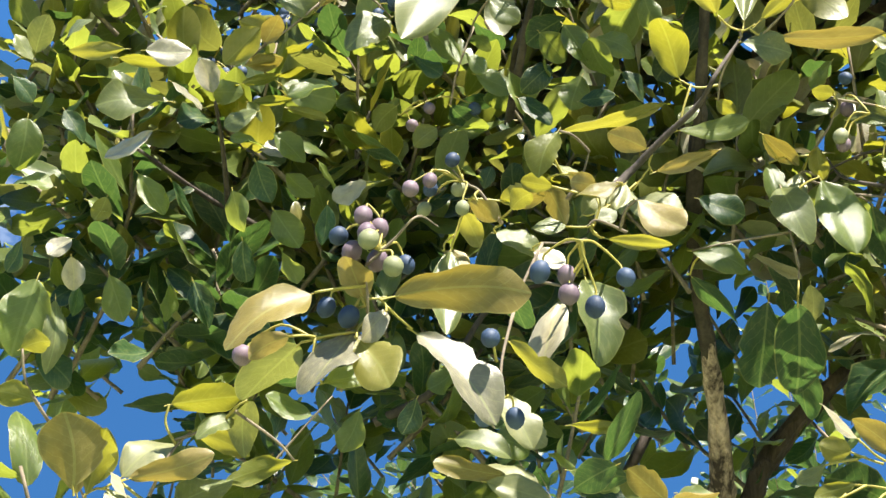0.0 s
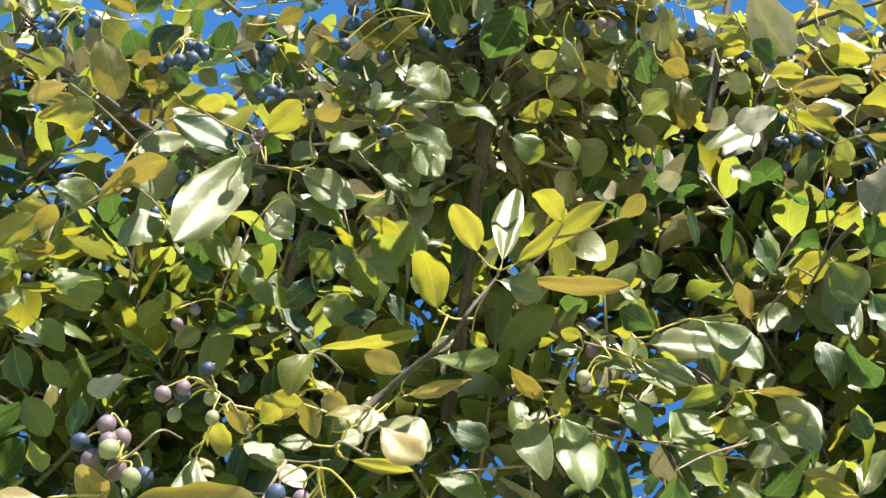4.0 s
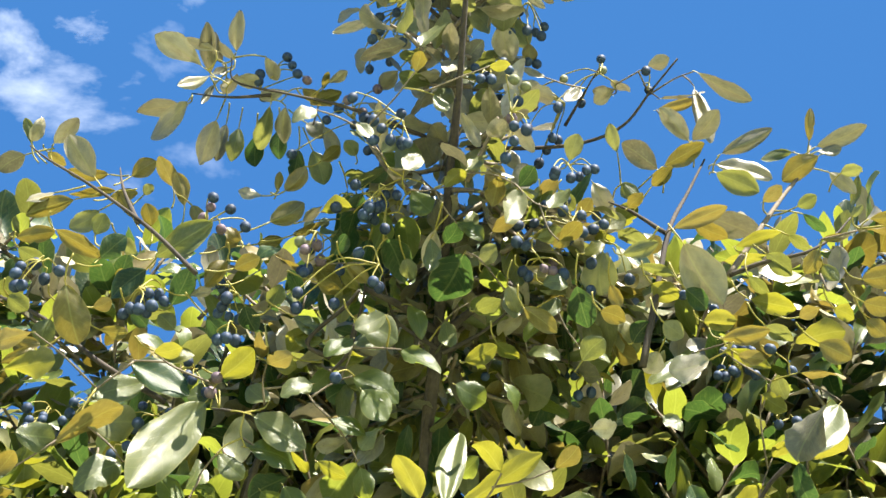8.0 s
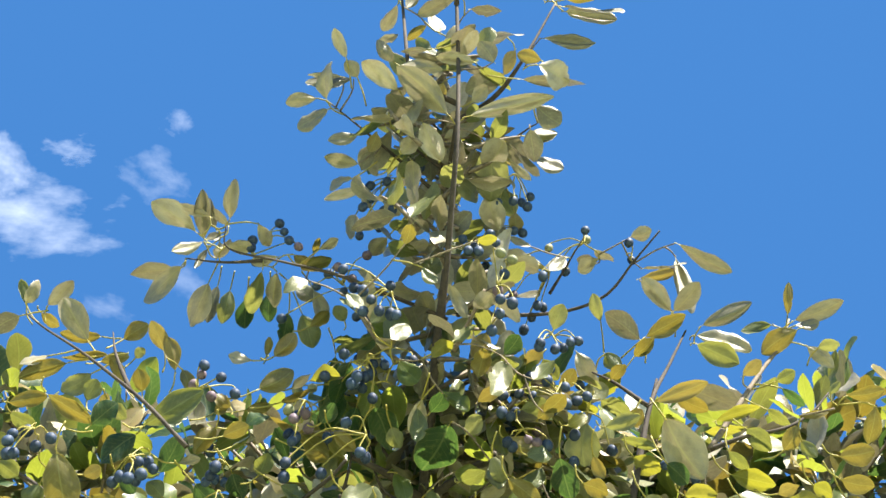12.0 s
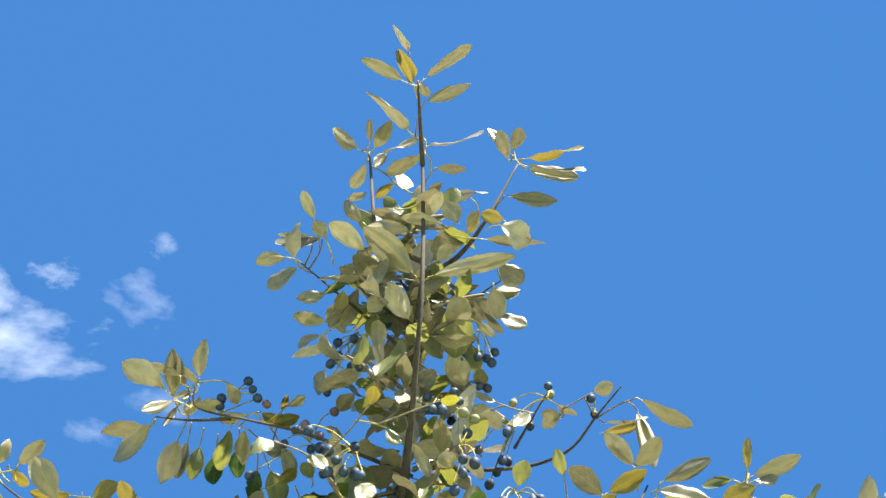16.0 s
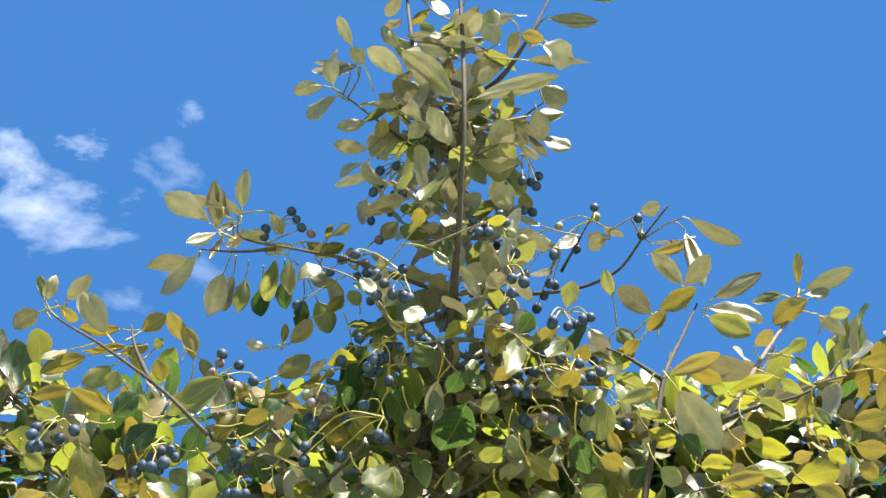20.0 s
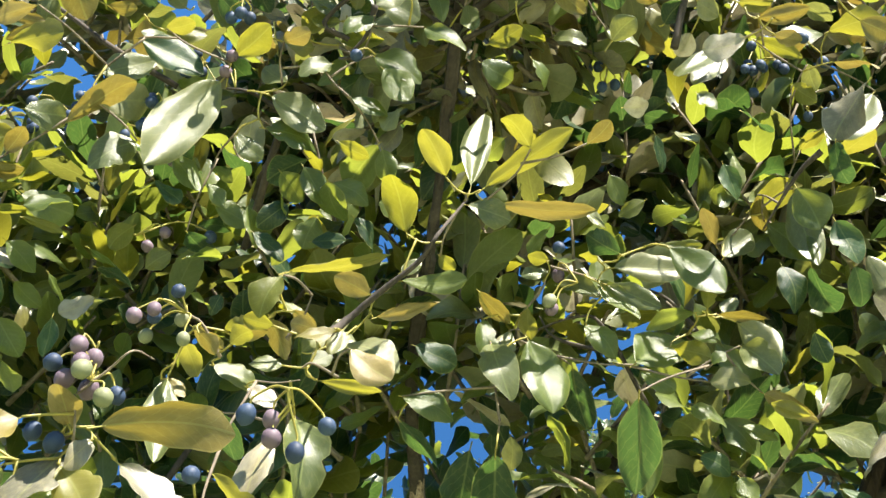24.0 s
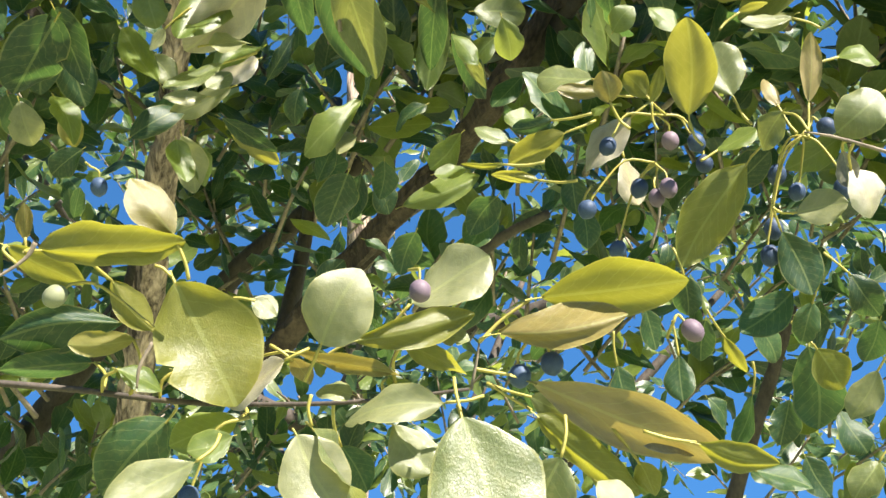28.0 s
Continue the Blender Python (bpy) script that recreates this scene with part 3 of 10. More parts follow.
outer = mass(600, 1.22, 0.30, 0.56, 0.52, 1.06, 0.22)
inner = mass(250, 1.25, 0.75, 0.62, 0.28, 0.62, 0.34)
lower = mass(640, 1.45, 1.10, 0.62, 0.03, 0.36, 0.42)
# shoots added mostly outside the view to shade the right of the crown
shade_flank = []
while len(shade_flank) < 320:
    a, slope, far = rnd.uniform(0.52, 1.25), rnd.uniform(0.1, 0.95), rnd.uniform(1.1, 1.9)
    up = math.atan(slope)
    p = CAMERA_SPOT + far * Vector((math.sin(a) * math.cos(up), math.cos(a) * math.cos(up), math.sin(up)))
    if p.y > 1.12:
        shade_flank.append((p, (0.6, -0.5, 0.6), 0.10))
column = []
for k in range(70):
    s = rnd.random() ** 1.6
    axis = Vector((0.0, 1.17 - 0.23 * s, 2.62 + 0.45 * s))
    a, r = rnd.uniform(0, 6.28), (0.01 + 0.10 * rnd.random()) * (1.1 - 0.85 * s)
    out = Vector((math.cos(a), 0.7 * math.sin(a), 0))
    column.append((axis + out * r + Vector((0, rnd.uniform(-0.1, 0.06), 0)), out + Vector((0, 0, 0.5)), 0.05))
heart = []
for k in range(75):
    s = 0.8 * rnd.random()
    axis = Vector((0.025 - 0.03 * s, 1.04 + 0.22 * s, 2.70 - 0.19 * s))
    a, r = rnd.uniform(0, 6.28), 0.03 + (0.10 + 0.06 * s) * rnd.random()
    out = Vector((math.cos(a), 0.6 * abs(math.sin(a)), 0))
    heart.append((axis + out * r + Vector((0, 0.03, rnd.uniform(-0.02, 0.04))), out + Vector((0, 0, -0.25)), 0.05))
shoulder = []
for k in range(250):
    side = rnd.choice((-1, 1))
    s = rnd.random() ** 1.2
    shoulder.append((Vector((side * (0.04 + 0.62 * s), 1.36 + 0.25 * s + rnd.uniform(0, 0.2), 2.78 + 0.06 * math.sin(7 * s) + rnd.uniform(-0.16, 0.07) * (1.15 - 0.5 * s))), (side * 0.6, -0.4, 0.6), 0.06))
for k in range(170):
    side = rnd.choice((-1, 1, 1))
    shoulder.append((Vector((side * rnd.uniform(0.25, 0.80), rnd.uniform(1.40, 1.85), rnd.uniform(2.52, 2.78))), (side * 0.5, -0.5, 0.6), 0.06))
foliage("leaves", column, tree, 21, per=(3, 5), size=(0.035, 0.06), tints=("olive", "tan", "tan"), label="leaves crowded along the leading stem")
foliage("leaves", heart, tree, 23, per=(4, 6), size=(0.04, 0.068), tints=("olive", "olive", "tan", "tan", "gold", "green", "lime", "deep"), label="leaves hanging round the upper trunk")
foliage("leaves", shoulder, tree, 22, per=(5, 8), size=(0.05, 0.08), tints=("tan", "tan", "gold", "deep", "deep", "deep", "olive"), label="leaves along the upper side branches")
outer_top = [q for q in outer if q[0].z > 2.66 + 0.12 * noise.noise(q[0] * 5)]
outer_low = [q for q in outer if q not in outer_top]
foliage("leaves", outer_top, tree, 3, size=(0.045, 0.08), tints=("olive", "tan", "tan", "tan", "gold", "green", "green", "deep", "deep"), label="sunlit olive and yellowing leaf mass of the upper crown")
# east and upper shoots take bright tints, west dark ones, painting sun and shade
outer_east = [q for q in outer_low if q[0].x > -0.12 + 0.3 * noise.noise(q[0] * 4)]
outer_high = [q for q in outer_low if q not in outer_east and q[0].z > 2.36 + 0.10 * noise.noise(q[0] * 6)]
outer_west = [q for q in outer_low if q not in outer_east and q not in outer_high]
foliage("leaves", outer_high, tree, 17, size=(0.045, 0.08), tints=("green", "green", "green", "lime", "olive", "deep"), label="yellow-green leaf mass beside the trunk")
foliage("leaves", outer_east, tree, 13, size=(0.045, 0.08), tints=("green", "green", "green", "green", "olive", "olive", "lime", "deep", "tan"), label="sunlit yellow-green leaf mass of the middle crown")
foliage("leaves", outer_west, tree, 15, size=(0.045, 0.08), tints=("green", "deep", "deep", "deep", "deep", "lime"), label="leaf mass of the middle crown, coloured dark for shade")
foliage("leaves", shade_flank, tree, 14, rows=8, size=(0.05, 0.085), tints=("green", "deep", "deep"), label="leaves added mostly out of view to shade the crown")
foliage("leaves", inner, tree, 4, size=(0.045, 0.08), tints=("deep", "deep", "green", "green"), label="green leaf mass inside the crown, half of it coloured for shade")
foliage("leaves", lower, tree, 6, rows=8, per=(5, 9), size=(0.04, 0.07), tints=("deep", "deep", "deep", "green"), label="leaf mass of the lower crown, its green darkened for shade")

# berry clusters hanging among the leaves of the leading stem and the upper side branches
for k in range(12):
    s = rnd.random()
    if k < 4:
        a = rnd.uniform(-2.6, -0.5)
        r = 0.05 + 0.06 * (1 - s)
        node = Vector((r * 1.4 * math.cos(a), 1.10 - 0.12 * s + 0.6 * r * math.sin(a), 2.62 + 0.36 * s))
    else:
        side = rnd.choice((-1, 1))
        node = Vector((side * (0.08 + 0.5 * s), 1.22 + 0.12 * s, 2.60 + rnd.uniform(-0.06, 0.10)))
    fruits = []
    for i in range(rnd.randint(5, 9)):
        fruits.append((node + Vector((rnd.uniform(-0.028, 0.028), rnd.uniform(-0.03, 0.01), rnd.uniform(-0.042, -0.006))), "blue"))
    cluster(tree, node, fruits)

# a second tree further off, also standing in for the first crown's far side, seen in glimpses through the gaps
far_tree = tagged(new("background_tree"), "green leafy tree standing behind the fruiting tree", "tree")
v, f = tube([(0.5, 6.2, -0.05), (0.45, 6.2, 1.5), (0.55, 6.1, 2.6), (0.5, 6.0, 3.9)], 0.14, 0.03, 6, 12, 0.12, 3)
part("trunk", mesh_of("trunk", v, f, BARK), far_tree)
for k in range(7):
    a = k * 0.95
    end = Vector((0.5 + 1.7 * math.cos(a), 6.1 + 1.3 * math.sin(a), 3.1 + 0.25 * (k % 3)))
    v, f = tube([(0.5, 6.15, 1.5 + 0.2 * k), ((0.5 + end.x) / 2, (6.15 + end.y) / 2, 2.2 + 0.1 * k), end], 0.05, 0.012, 5, 8, 0.1, k)
    part("limb", mesh_of("limb", v, f, BRANCH_BARK), far_tree)
crown = []
while len(crown) < 650:
    p = Vector((rnd.uniform(-1, 1), rnd.uniform(-1, 1), rnd.uniform(-1, 1)))
    if 0.3 < p.length < 1 and noise.noise(p * 3.4) > 0.04:
        crown.append(((0.3 + 2.7 * p.x, 5.4 + 1.5 * p.y, 3.0 + 1.5 * p.z), (p.x, p.y, p.z + 0.3), 0.16))
# mostly the dark tint, so that shade is put into the crown's colour
foliage("crown", crown, far_tree, 9, rows=4, per=(7, 11), size=(0.08, 0.13), tints=("deep", "deep", "deep", "deep", "green"), label="open crown, its green darkened to paint in shade")

# top shoot
spray = limb("branch", [(0.013, 0.870, 3.067), (0.009, 0.814, 3.097), (0.007, 0.785, 3.111)], 0.0031, 0.0008, BRANCH_BARK, seed=1)
limb("twig", [(0.014, 0.932, 2.960), (-0.034, 0.911, 2.972), (-0.040, 0.889, 2.985), (-0.048, 0.889, 3.101), (-0.051, 0.886, 3.125)], 0.0034, 0.0010, BRANCH_BARK, parent=spray, seed=2)
limb("twig", [(0.014, 0.948, 2.950), (0.053, 0.926, 2.963), (0.084, 0.891, 2.984), (0.123, 0.876, 3.083)], 0.0037, 0.0010, BRANCH_BARK, parent=spray, seed=3)
leaf(spray, (-0.046, 0.886, 3.131), (-0.025, 0.846, 3.132), (-0.12, -0.03, 0.99), 0.0193, "tan", 6, (-0.051, 0.886, 3.125))
leaf(spray, (-0.062, 0.891, 3.141), (-0.093, 0.854, 3.125), (-0.24, -0.21, 0.95), 0.0137, "tan", 11, (-0.048, 0.886, 3.128))
leaf(spray, (-0.051, 0.892, 3.157), (-0.050, 0.855, 3.155), (0.14, -0.06, 0.99), 0.0089, "tan", 9, (-0.059, 0.889, 3.138))
leaf(spray, (-0.054, 0.913, 3.154), (-0.075, 0.953, 3.159), (-0.09, -0.19, 0.98), 0.0166, "tan", 2, (-0.053, 0.892, 3.152))
leaf(spray, (-0.046, 0.915, 3.140), (-0.032, 0.908, 3.166), (0.15, -0.92, -0.35), 0.0135, "tan", 0, (-0.054, 0.907, 3.153))
leaf(spray, (0.130, 0.896, 3.118), (0.207, 0.900, 3.118), (0.00, -0.14, 0.99), 0.0186, "tan", 11, (0.123, 0.876, 3.083))
leaf(spray, (0.121, 0.892, 3.142), (0.128, 0.859, 3.145), (-0.22, 0.03, 0.97), 0.0174, "tan", 6, (0.128, 0.891, 3.109))
leaf(spray, (0.120, 0.898, 3.145), (0.093, 0.887, 3.195), (-0.39, -0.83, -0.39), 0.0142, "tan", 2, (0.123, 0.892, 3.134))
leaf(spray, (0.117, 0.910, 3.151), (0.101, 0.866, 3.149), (-0.16, 0.00, 0.99), 0.0186, "tan", 2, (0.121, 0.896, 3.142))
leaf(spray, (0.133, 0.906, 3.150), (0.206, 0.887, 3.152), (-0.07, -0.16, 0.98), 0.0225, "gold", 4, (0.119, 0.905, 3.147))
leaf(spray, (0.136, 0.916, 3.145), (0.200, 0.917, 3.126), (-0.08, -0.94, -0.32), 0.0262, "tan", 9, (0.130, 0.906, 3.149))
leaf(spray, (-0.019, 0.920, 3.115), (-0.043, 0.941, 3.115), (0.17, 0.17, 0.97), 0.0117, "gold", 6, (-0.048, 0.913, 3.143))
leaf(spray, (-0.005, 0.943, 3.133), (-0.015, 0.936, 3.173), (-0.24, -0.95, -0.22), 0.0190, "tan", 11, (-0.026, 0.918, 3.122))
leaf(spray, (0.018, 0.941, 3.119), (0.035, 0.921, 3.118), (0.21, 0.11, 0.97), 0.0129, "tan", 11, (-0.010, 0.937, 3.130))
leaf(spray, (0.020, 0.941, 3.107), (0.091, 0.933, 3.122), (-0.20, 0.01, 0.98), 0.0312, "tan", 4, (0.011, 0.940, 3.122))
leaf(spray, (0.027, 0.916, 3.146), (0.067, 0.919, 3.146), (0.01, 0.03, 1.00), 0.0178, "tan", 11, (0.011, 0.940, 3.122))
leaf(spray, (0.019, 0.891, 3.137), (-0.031, 0.913, 3.124), (-0.23, 0.03, 0.97), 0.0187, "tan", 6, (0.023, 0.922, 3.140))
leaf(spray, (0.015, 0.896, 3.162), (0.085, 0.860, 3.134), (0.24, -0.26, 0.94), 0.0214, "tan", 11, (0.020, 0.899, 3.138))
leaf(spray, (0.014, 0.887, 3.172), (-0.035, 0.902, 3.157), (-0.18, -0.92, -0.36), 0.0188, "tan", 11, (0.016, 0.897, 3.156))
leaf(spray, (-0.000, 0.872, 3.148), (-0.053, 0.817, 3.153), (0.27, -0.17, 0.95), 0.0249, "tan", 10, (0.016, 0.893, 3.163))
leaf(spray, (0.012, 0.837, 3.161), (0.070, 0.815, 3.168), (-0.09, 0.08, 0.99), 0.0173, "tan", 6, (0.004, 0.877, 3.151))
leaf(spray, (0.002, 0.825, 3.181), (-0.015, 0.768, 3.161), (-0.25, -0.25, 0.93), 0.0194, "gold", 10, (0.010, 0.847, 3.159))
leaf(spray, (0.008, 0.821, 3.181), (0.021, 0.838, 3.182), (0.17, -0.22, 0.96), 0.0104, "tan", 10, (0.004, 0.830, 3.176))
leaf(spray, (0.012, 0.823, 3.193), (0.071, 0.780, 3.203), (-0.22, -0.06, 0.97), 0.0177, "tan", 0, (0.007, 0.824, 3.179))
leaf(spray, (-0.007, 0.819, 3.178), (-0.060, 0.785, 3.174), (-0.07, -0.02, 1.00), 0.0150, "tan", 0, (0.006, 0.824, 3.179))
leaf(spray, (-0.003, 0.789, 3.195), (-0.022, 0.748, 3.185), (0.05, -0.26, 0.97), 0.0147, "tan", 10, (-0.004, 0.820, 3.178))
leaf(spray, (0.109, 0.933, 3.110), (0.174, 0.930, 3.091), (-0.16, -0.90, -0.40), 0.0188, "tan", 9, (0.095, 0.975, 3.112))
leaf(spray, (-0.079, 0.943, 3.111), (-0.054, 0.929, 3.106), (0.11, -0.13, 0.99), 0.0148, "tan", 11, (-0.048, 0.953, 3.096))

# upper column
spray = limb("branch", [(0.001, 1.058, 2.869), (0.001, 1.024, 2.896), (0.014, 0.931, 2.936)], 0.0041, 0.0016, BRANCH_BARK, seed=4)
limb("twig", [(0.003, 1.019, 2.899), (-0.046, 0.983, 2.924), (-0.087, 0.954, 2.941), (-0.128, 0.948, 2.989)], 0.0025, 0.0006, BRANCH_BARK, parent=spray, seed=5)
limb("twig", [(0.016, 0.999, 2.914), (0.053, 0.978, 2.928), (0.084, 0.957, 2.942), (0.103, 0.946, 2.948)], 0.0022, 0.0006, BRANCH_BARK, parent=spray, seed=6)
limb("twig", [(0.005, 0.994, 2.918), (-0.034, 0.970, 2.933), (-0.059, 0.952, 2.944)], 0.0022, 0.0006, BRANCH_BARK, parent=spray, seed=7)
cluster(spray, (-0.046, 0.998, 2.913), [((-0.078, 1.000, 2.901), "blue"), ((-0.077, 1.013, 2.896), "blue"), ((-0.085, 1.014, 2.882), "blue"), ((-0.065, 1.039, 2.911), "blue"), ((-0.054, 1.021, 2.887), "blue"), ((-0.069, 1.056, 2.902), "blue"), ((-0.083, 1.020, 2.860), "blue"), ((-0.089, 1.044, 2.871), "blue"), ((-0.053, 1.015, 2.910), "blue")])
cluster(spray, (-0.034, 0.983, 2.924), [((-0.044, 0.997, 2.936), "blue"), ((-0.034, 0.994, 2.915), "blue"), ((-0.025, 1.002, 2.942), "blue"), ((-0.060, 0.993, 2.900), "blue")])
cluster(spray, (0.078, 0.993, 2.917), [((0.068, 0.996, 2.904), "blue"), ((0.059, 1.007, 2.883), "blue"), ((0.075, 1.005, 2.884), "blue"), ((0.085, 1.017, 2.898), "blue"), ((0.095, 1.021, 2.914), "blue"), ((0.090, 1.010, 2.880), "blue")])
cluster(spray, (0.047, 1.043, 2.881), [((0.086, 1.043, 2.878), "blue"), ((0.077, 1.040, 2.877), "blue"), ((0.035, 1.056, 2.910), "blue")])
leaf(spray, (-0.103, 0.884, 2.966), (-0.117, 0.855, 2.983), (-0.21, 0.57, 0.79), 0.0137, "tan", 0, (-0.099, 0.914, 2.959))
leaf(spray, (-0.053, 0.905, 2.996), (-0.073, 0.882, 3.008), (0.02, 0.44, 0.90), 0.0152, "tan", 11, (-0.026, 0.914, 2.987))
leaf(spray, (-0.126, 0.927, 2.951), (-0.124, 0.894, 2.983), (-0.68, -0.54, -0.49), 0.0246, "tan", 7, (-0.108, 0.951, 2.965))
leaf(spray, (-0.135, 0.934, 2.972), (-0.171, 0.936, 2.963), (-0.16, 0.65, 0.74), 0.0166, "tan", 2, (-0.123, 0.949, 2.983))
leaf(spray, (-0.122, 0.939, 2.960), (-0.159, 0.956, 2.948), (-0.40, -0.91, -0.06), 0.0269, "tan", 6, (-0.113, 0.950, 2.971))
leaf(spray, (-0.095, 0.918, 2.986), (-0.150, 0.917, 2.975), (-0.18, 0.28, 0.94), 0.0105, "tan", 11, (-0.113, 0.950, 2.971))
leaf(spray, (-0.107, 0.913, 2.981), (-0.147, 0.908, 2.977), (-0.08, -0.06, 0.99), 0.0085, "tan", 2, (-0.118, 0.949, 2.977))
leaf(spray, (-0.091, 0.901, 2.957), (-0.105, 0.886, 2.969), (-0.03, 0.62, 0.79), 0.0161, "tan", 9, (-0.083, 0.929, 2.948))
leaf(spray, (-0.045, 0.902, 2.933), (-0.087, 0.875, 2.947), (-0.14, 0.63, 0.77), 0.0222, "tan", 6, (-0.035, 0.927, 2.931))
leaf(spray, (0.008, 0.920, 2.911), (-0.050, 0.879, 2.947), (-0.09, 0.73, 0.67), 0.0262, "tan", 10, (0.013, 0.929, 2.908))
leaf(spray, (0.019, 0.914, 2.903), (0.115, 0.899, 2.923), (-0.09, 0.54, 0.84), 0.0199, "tan", 9, (0.013, 0.929, 2.904))
leaf(spray, (0.003, 0.888, 2.955), (-0.046, 0.885, 2.958), (0.03, 0.43, 0.90), 0.0160, "tan", 4, (0.014, 0.882, 2.944))
leaf(spray, (0.008, 0.907, 3.001), (-0.041, 0.893, 2.999), (-0.13, 0.30, 0.94), 0.0110, "tan", 6, (0.015, 0.893, 2.982))
leaf(spray, (0.035, 0.881, 2.959), (-0.009, 0.880, 2.970), (0.23, 0.33, 0.92), 0.0151, "tan", 6, (0.014, 0.880, 2.969))
leaf(spray, (-0.016, 0.880, 2.984), (-0.047, 0.881, 2.981), (-0.10, 0.36, 0.93), 0.0088, "tan", 10, (0.014, 0.877, 2.993))
leaf(spray, (0.054, 0.890, 2.973), (0.037, 0.874, 2.991), (0.02, 0.76, 0.65), 0.0221, "tan", 0, (0.015, 0.899, 2.976))
leaf(spray, (0.076, 0.875, 2.980), (0.063, 0.894, 2.958), (-0.20, 0.67, 0.71), 0.0162, "gold", 10, (0.066, 0.866, 2.988))
leaf(spray, (0.105, 0.884, 2.970), (0.077, 0.880, 2.978), (0.18, 0.52, 0.84), 0.0161, "gold", 6, (0.120, 0.902, 2.960))
leaf(spray, (0.076, 0.889, 2.941), (0.150, 0.903, 2.954), (-0.23, 0.33, 0.92), 0.0155, "tan", 11, (0.043, 0.884, 2.939))
leaf(spray, (0.095, 0.870, 2.940), (0.132, 0.890, 2.938), (0.39, -0.79, -0.47), 0.0315, "tan", 7, (0.082, 0.879, 2.943))
leaf(spray, (0.069, 0.909, 2.988), (0.023, 0.928, 2.977), (-0.04, 0.41, 0.91), 0.0267, "tan", 6, (0.068, 0.899, 2.988))
leaf(spray, (-0.002, 0.911, 2.971), (-0.004, 0.931, 2.959), (0.14, 0.52, 0.84), 0.0139, "gold", 10, (0.015, 0.904, 2.969))
leaf(spray, (0.095, 0.916, 2.935), (0.123, 0.930, 2.918), (0.12, -0.84, -0.53), 0.0270, "tan", 2, (0.101, 0.947, 2.947))
leaf(spray, (0.037, 0.959, 2.936), (0.077, 0.953, 2.945), (-0.17, 0.28, 0.94), 0.0132, "gold", 11, (0.053, 0.978, 2.928))
leaf(spray, (0.090, 0.930, 2.914), (0.096, 0.961, 2.892), (-0.36, -0.49, -0.79), 0.0231, "tan", 6, (0.093, 0.951, 2.945))
leaf(spray, (0.053, 0.957, 2.937), (0.092, 0.980, 2.923), (0.11, 0.36, 0.93), 0.0282, "tan", 6, (0.065, 0.970, 2.933))
leaf(spray, (0.085, 0.965, 2.948), (0.124, 0.966, 2.957), (-0.18, 0.55, 0.81), 0.0163, "gold", 10, (0.084, 0.957, 2.942))
leaf(spray, (0.094, 0.978, 2.934), (0.129, 0.985, 2.915), (0.15, -0.99, -0.07), 0.0236, "tan", 2, (0.080, 0.960, 2.940))
leaf(spray, (0.068, 0.971, 2.913), (0.094, 0.985, 2.893), (0.25, 0.63, 0.74), 0.0099, "tan", 6, (0.061, 0.973, 2.932))
leaf(spray, (0.046, 0.944, 2.906), (0.051, 1.001, 2.875), (0.18, -0.48, -0.86), 0.0372, "olive", 0, (0.013, 0.929, 2.908))
leaf(spray, (0.047, 0.979, 2.952), (0.075, 0.991, 2.930), (0.36, 0.55, 0.75), 0.0154, "gold", 4, (0.057, 0.975, 2.930))
leaf(spray, (0.047, 0.996, 2.889), (0.060, 1.030, 2.864), (0.02, 0.59, 0.81), 0.0283, "tan", 4, (0.030, 0.991, 2.919))
leaf(spray, (0.013, 0.994, 2.908), (0.038, 1.015, 2.895), (0.25, -0.72, -0.65), 0.0266, "olive", 1, (0.016, 0.999, 2.914))
leaf(spray, (-0.024, 0.926, 2.918), (-0.001, 0.964, 2.897), (-0.01, 0.48, 0.88), 0.0244, "tan", 10, (0.013, 0.930, 2.917))
leaf(spray, (-0.047, 0.954, 2.958), (-0.078, 0.939, 2.959), (0.22, -0.54, -0.81), 0.0139, "tan", 3, (-0.056, 0.954, 2.943))
leaf(spray, (-0.058, 0.920, 2.941), (-0.037, 0.900, 2.944), (0.21, 0.11, -0.97), 0.0196, "tan", 4, (-0.056, 0.954, 2.943))
leaf(spray, (-0.065, 0.943, 2.943), (-0.047, 0.936, 2.957), (0.03, -0.88, -0.47), 0.0122, "tan", 6, (-0.056, 0.954, 2.943))
leaf(spray, (-0.035, 0.953, 2.957), (-0.009, 0.948, 2.972), (-0.50, 0.05, 0.86), 0.0141, "tan", 4, (-0.047, 0.961, 2.938))
leaf(spray, (-0.070, 0.943, 2.920), (-0.079, 0.962, 2.909), (-0.08, 0.50, 0.86), 0.0160, "gold", 11, (-0.077, 0.961, 2.937))
leaf(spray, (-0.090, 0.958, 2.936), (-0.123, 0.957, 2.924), (0.24, -0.71, -0.66), 0.0152, "tan", 0, (-0.087, 0.954, 2.941))
leaf(spray, (-0.087, 0.970, 2.897), (-0.126, 0.966, 2.905), (0.09, 0.61, 0.79), 0.0159, "tan", 9, (-0.072, 0.965, 2.935))
leaf(spray, (-0.094, 0.982, 2.890), (-0.122, 0.995, 2.889), (-0.41, -0.91, -0.05), 0.0197, "tan", 7, (-0.070, 0.971, 2.905))
leaf(spray, (-0.082, 1.007, 2.904), (-0.128, 1.019, 2.903), (0.09, 0.39, 0.92), 0.0114, "tan", 0, (-0.055, 0.993, 2.912))
leaf(spray, (-0.088, 0.981, 2.899), (-0.075, 0.967, 2.916), (0.12, 0.82, 0.57), 0.0144, "tan", 4, (-0.067, 0.969, 2.932))
leaf(spray, (-0.059, 0.994, 2.938), (-0.072, 0.980, 2.947), (-0.05, 0.56, 0.83), 0.0151, "tan", 10, (-0.051, 0.979, 2.926))
